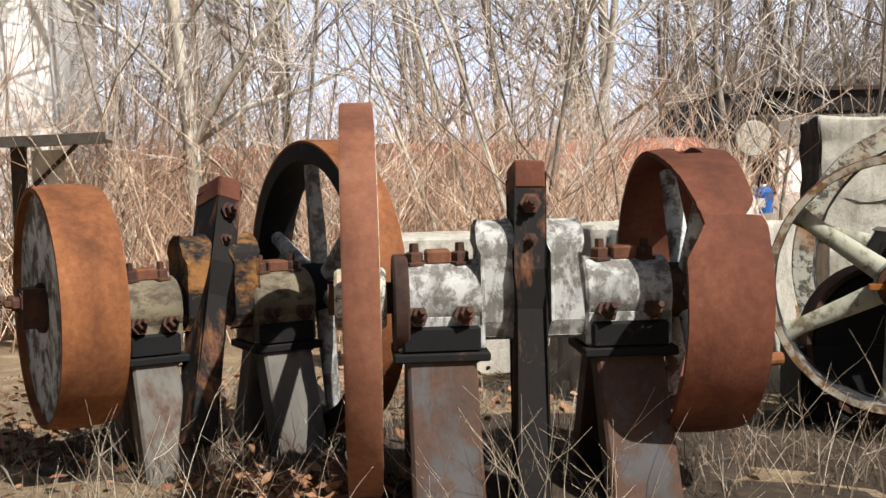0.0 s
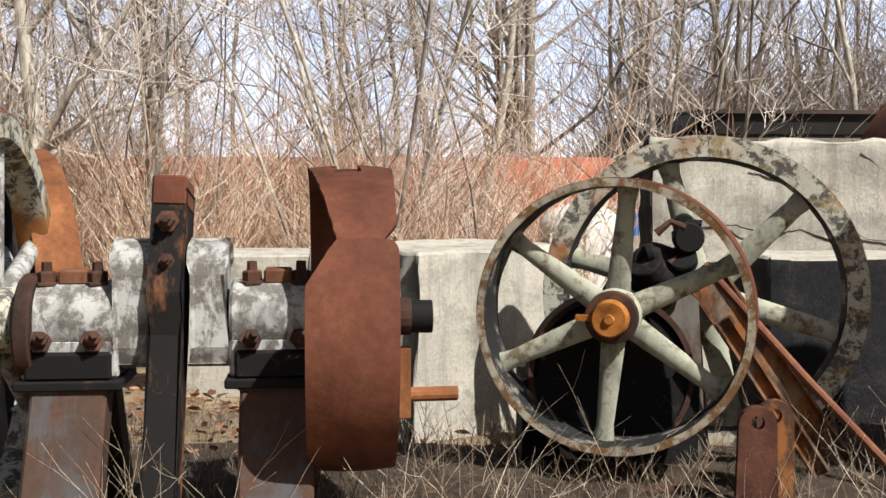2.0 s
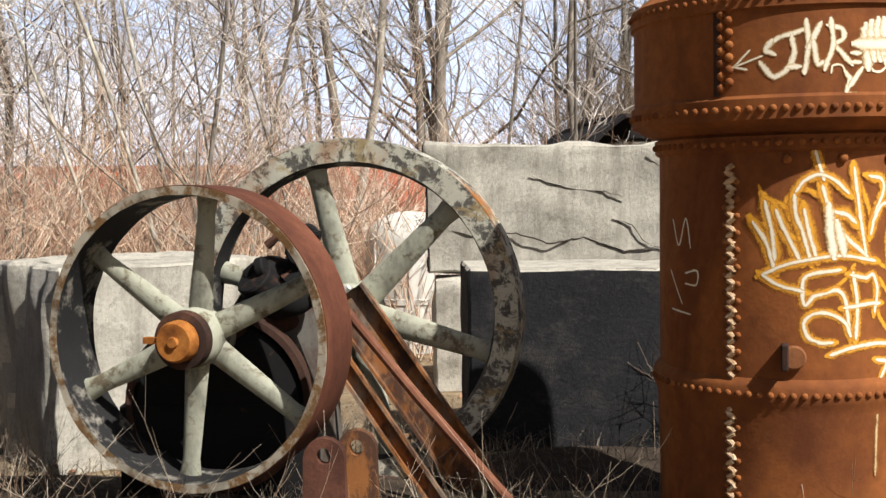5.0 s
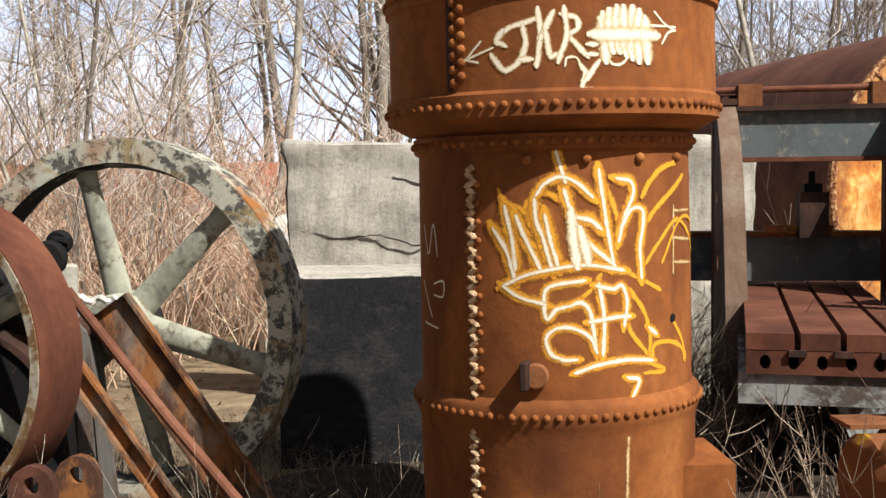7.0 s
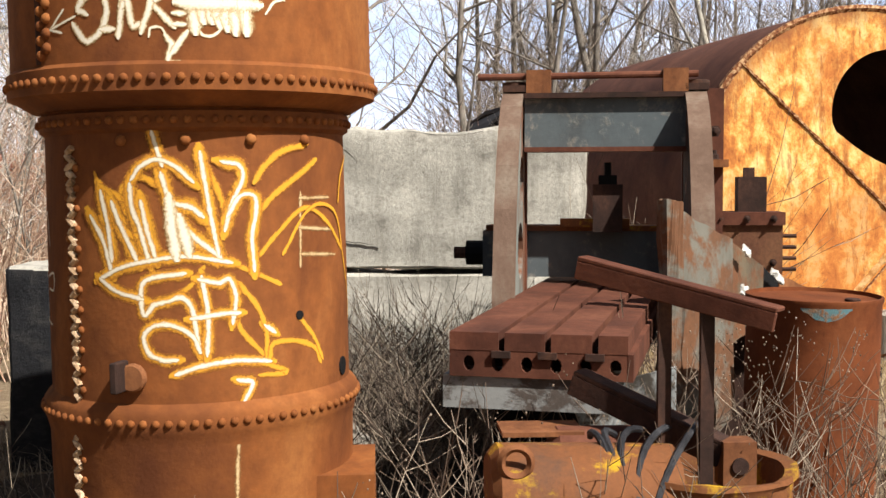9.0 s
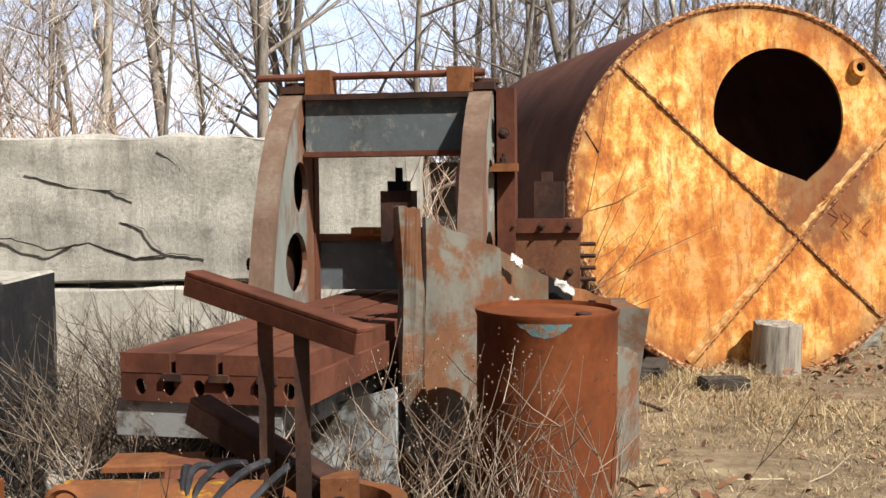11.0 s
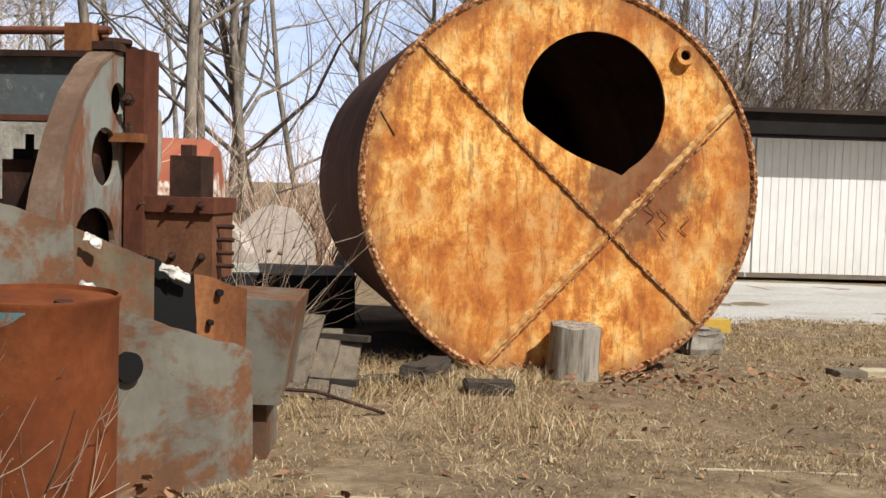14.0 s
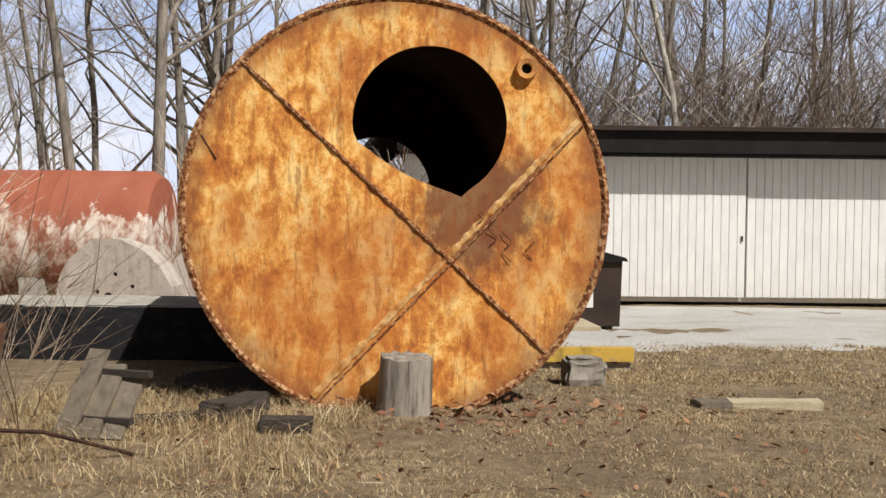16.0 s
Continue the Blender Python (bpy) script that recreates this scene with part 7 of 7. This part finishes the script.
def build_brush():
    rnd = random.Random(8)
    spots = [(rnd.uniform(-9, 4.6), rnd.uniform(9.6, 18.5), rnd.uniform(0.4, 1.0)) for _ in range(420)]
    spots = [q for q in spots if not (2.6 < q[0] and q[1] < 10.9) and not (3.0 < q[0] and q[1] > 13.0)]
    stems("brush", M_BRUSH, spots, 3, "dense dry reddish brush behind the machines", "brush", 1, 13, 2.75, 0.007, 0.45, 0.16, 3)
    arch = [(rnd.uniform(-8, 4.4), rnd.uniform(10.8, 18.5), rnd.uniform(0.5, 1.0)) for _ in range(150)]
    arch = [q for q in arch if not (2.4 < q[0] and q[1] < 12.0) and not (3.0 < q[0] and q[1] > 13.0)]
    stems("brush", M_BRUSH, arch, 3, "tall arching pale stems above the brush", "brush", 9, 6, 4.6, 0.0085, 0.5, 0.13, 4)
    far = [(rnd.uniform(-14, 8), rnd.uniform(22.5, 32), rnd.uniform(0.5, 1.0)) for _ in range(150)]
    stems("brush", M_BRUSH, far, 3, "dry brush at the wood's edge", "brush", 2, 9, 3.6, 0.014, 0.4, 0.12, 3)
    mid = [(rnd.uniform(5.0, 7.4), rnd.uniform(12.0, 24.0), rnd.uniform(0.4, 0.9)) for _ in range(8)]
    stems("brush", M_WEED, mid, 3, "bare grey-brown shrubs beside the tank", "brush", 3, 8, 2.2, 0.008, 0.5, 0.14, 3)
    bush = [(7.0 + rnd.uniform(-0.3, 0.35), 8.9 + rnd.uniform(-0.4, 0.6), 1.0) for _ in range(4)]
    stems("shrub", M_WEED, bush, 4, "pale bare shrub with drooping twigs beside the tank", "shrub", 4, 8, 1.9, 0.0042, 0.6, 0.26, 6)
    under = [(rnd.uniform(11, 38), rnd.uniform(39, 47), rnd.uniform(0.5, 1.0)) for _ in range(170)]
    under += [(rnd.uniform(8.5, 12), rnd.uniform(38, 44), rnd.uniform(0.4, 0.8)) for _ in range(40)]
    stems("brush", M_UNDER, under, 3, "dense brown bare undergrowth behind the shed", "brush", 5, 15, 8.5, 0.022, 0.5, 0.15, 9)
    tall_under = [(rnd.uniform(16.5, 42), rnd.uniform(41, 48), rnd.uniform(0.5, 1.0)) for _ in range(75)]
    stems("brush", M_UNDER, tall_under, 3, "tall brown thicket of bare twigs behind the shed", "brush", 19, 7, 13.0, 0.022, 0.4, 0.1, 11)
    weeds = [(rnd.uniform(4.75, 6.9), rnd.uniform(4.1, 5.9), rnd.uniform(0.3, 1.0)) for _ in range(84)]
    weeds += [(rnd.uniform(6.0, 6.5), rnd.uniform(4.9, 5.8), 1.0) for _ in range(9)]
    stems("weeds", M_WEED, weeds, 4, "tall dry weeds with seed heads round the machine", "weeds", 6, 4, 0.75, 0.0035, 0.4, 0.12, 5)
    feet = [(rnd.uniform(-1.6, 4.2), rnd.uniform(4.2, 6.4), rnd.uniform(0.2, 0.8)) for _ in range(150)]
    stems("weeds", M_WEED, feet, 3, "thin dry weeds round the machine feet", "weeds", 7, 7, 0.42, 0.0025, 0.4, 0.1, 3)
    tangle = [(rnd.uniform(4.45, 5.4), rnd.uniform(5.7, 8.4), rnd.uniform(0.4, 1.0)) for _ in range(62)]
    stems("weeds", M_TANGLE, tangle, 3, "grey-brown dry tangle at the foot of the blocks", "weeds", 18, 10, 0.95, 0.004, 0.6, 0.2, 8)
    tall = [(rnd.uniform(-1.7, 1.25), rnd.uniform(3.85, 4.25), rnd.uniform(0.4, 1.0)) for _ in range(46)]
    tall += [(rnd.uniform(1.0, 4.4), rnd.uniform(4.3, 5.0), rnd.uniform(0.4, 1.0)) for _ in range(40)]
    stems("weeds", M_STALK, tall, 3, "pale thin dry stalks in front of the machines", "weeds", 17, 3, 0.62, 0.0017, 0.5, 0.16, 2)


build_brush()


def build_seed_heads():
    """Dry flower heads on the weeds round the planer."""
    rnd = random.Random(21)
    verts, faces = [], []
    for _ in range(170):
        x, y = (rnd.uniform(6.0, 6.6), rnd.uniform(4.8, 5.7)) if rnd.random() < 0.6 else (rnd.uniform(4.8, 6.9), rnd.uniform(4.2, 5.9))
        z = ground_height(x, y) + rnd.uniform(0.25, 0.78)
        for _ in range(rnd.randint(2, 5)):
            c = Vector((x + rnd.gauss(0, 0.025), y + rnd.gauss(0, 0.025), z + rnd.gauss(0, 0.025)))
            w = rnd.uniform(0.002, 0.0042)
            b = len(verts)
            verts += [tuple(c + Vector(q) * w) for q in ((1, 0, 0), (-1, 0, 0), (0, 1, 0), (0, -1, 0), (0, 0, 1.4), (0, 0, -1.4))]
            faces += [(b + i, b + j, b + k) for i in (0, 1) for j in (2, 3) for k in (4, 5)]
    me = bpy.data.meshes.new("seed_heads")
    me.from_pydata(verts, [], faces)
    me.materials.append(M_SEED)
    tagged(new("seed_heads", me), "small dry seed heads of the tall weeds", "weeds", kind="stuff")


build_seed_heads()


def blades(name, mat, label, seed, n, area, height, width, dense=None, flat=1.5):
    rnd = np.random.default_rng(seed)
    x = rnd.uniform(area[0], area[1], n)
    y = rnd.uniform(area[2], area[3], n)
    keep = np.array([noise.noise((a * 1.1, b * 1.1, 5.0)) + 0.5 * noise.noise((a * 3.7, b * 3.7, 1.0)) for a, b in zip(x, y)]) > rnd.uniform(-0.7, 0.6, n)
    if dense is not None:
        keep &= np.array([rnd.random() < dense(a, b) for a, b in zip(x, y)])
    x, y = x[keep], y[keep]
    n = len(x)
    z = np.array([ground_height(a, b) for a, b in zip(x, y)]) - 0.01
    turn = rnd.uniform(0, 2 * np.pi, n)
    h = height * rnd.uniform(0.35, 1.15, n)
    lean = rnd.normal(0, flat, n) * h
    la = rnd.uniform(0, 2 * np.pi, n)
    w = width * rnd.uniform(0.6, 1.3, n)
    base = np.stack([x, y, z], -1)
    side = np.stack([np.cos(turn) * w, np.sin(turn) * w, 0 * w], -1)
    tip = base + np.stack([np.cos(la) * lean, np.sin(la) * lean, h], -1)
    mid = base + np.stack([np.cos(la) * lean * 0.35, np.sin(la) * lean * 0.35, h * 0.62], -1)
    verts = np.stack([base - side, base + side, mid + side * 0.7, mid - side * 0.7, tip], 1).reshape(-1, 3)
    k = np.arange(n) * 5
    faces = [(a, a + 1, a + 2, a + 3) for a in k.tolist()] + [(a + 3, a + 2, a + 4) for a in k.tolist()]
    me = bpy.data.meshes.new(name)
    me.from_pydata(verts.tolist(), [], faces)
    me.materials.append(mat)
    return tagged(new(name, me), label, "grass", kind="stuff")


blades("grass", M_GRASS, "short dead straw-coloured grass", 1, 150000, (6.6, 13.6, 5.6, 13.6), 0.034, 0.0034)
blades("grass", M_GRASS, "matted flattened straw on the turf", 6, 90000, (6.6, 13.6, 5.2, 13.6), 0.012, 0.0028, None, 6.0)
blades("grass", M_GRASS_GREY, "short grey dead grass by the machines", 5, 60000, (-3.2, 6.8, 3.4, 8.5), 0.034, 0.003)
blades("grass", M_GRASS_GREY, "tufts of long grey dead grass at the machine feet", 2, 30000, (-2.5, 5.0, 4.2, 7.2), 0.16, 0.0026, lambda a, b: 0.7 if a > 0.9 else 0.3)
blades("grass", M_GRASS, "long pale dead grass under the tank", 3, 24000, (6.3, 9.0, 7.8, 11.2), 0.13, 0.003, lambda a, b: 0.9 if b > 9.0 + 0.5 * (a - 7) else 0.25)
blades("grass", M_GRASS, "short dead straw-coloured grass further off", 4, 45000, (8.0, 20, 12.5, 17), 0.05, 0.006)


def build_leaves():
    rnd = random.Random(12)
    verts, faces = [], []
    def leaf(x, y, s, up):
        a, t = rnd.uniform(0, 6.28), rnd.uniform(-0.7, 0.7)
        m = Matrix.Translation((x, y, ground_height(x, y) + up)) @ Euler((t, rnd.uniform(-0.7, 0.7), a)).to_matrix().to_4x4()
        b = len(verts)
        for p in ((-1, 0, 0), (-0.3, -0.5, 0.12), (0.4, -0.42, 0.1), (1, 0, 0.05), (0.4, 0.42, 0.16), (-0.3, 0.5, 0.1)):
            verts.append(tuple(m @ (Vector(p) * s)))
        faces.append(tuple(b + i for i in range(6)))
    for _ in range(1600):
        x, y = rnd.uniform(-3, 13), rnd.uniform(3.5, 12)
        leaf(x, y, rnd.uniform(0.015, 0.04), 0.015)
    for cx, cy, sx, sy, n in ((-0.62, 4.55, 0.22, 0.14, 420), (-2.2, 5.6, 0.5, 0.5, 350), (-0.9, 6.8, 0.9, 0.8, 500), (6.9, 6.1, 0.3, 0.3, 120), (9.8, 10.4, 0.6, 0.3, 140), (2.95, 4.0, 0.1, 0.06, 60)):
        for _ in range(n):
            leaf(rnd.gauss(cx, sx), rnd.gauss(cy, sy), rnd.uniform(0.025, 0.05), rnd.uniform(0.01, 0.1))
    me = bpy.data.meshes.new("leaves")
    me.from_pydata(verts, [], faces)
    me.materials.append(M_LEAF)
    tagged(new("leaves", me), "fallen brown leaves and litter on the turf", "leaves", kind="stuff")


build_leaves()
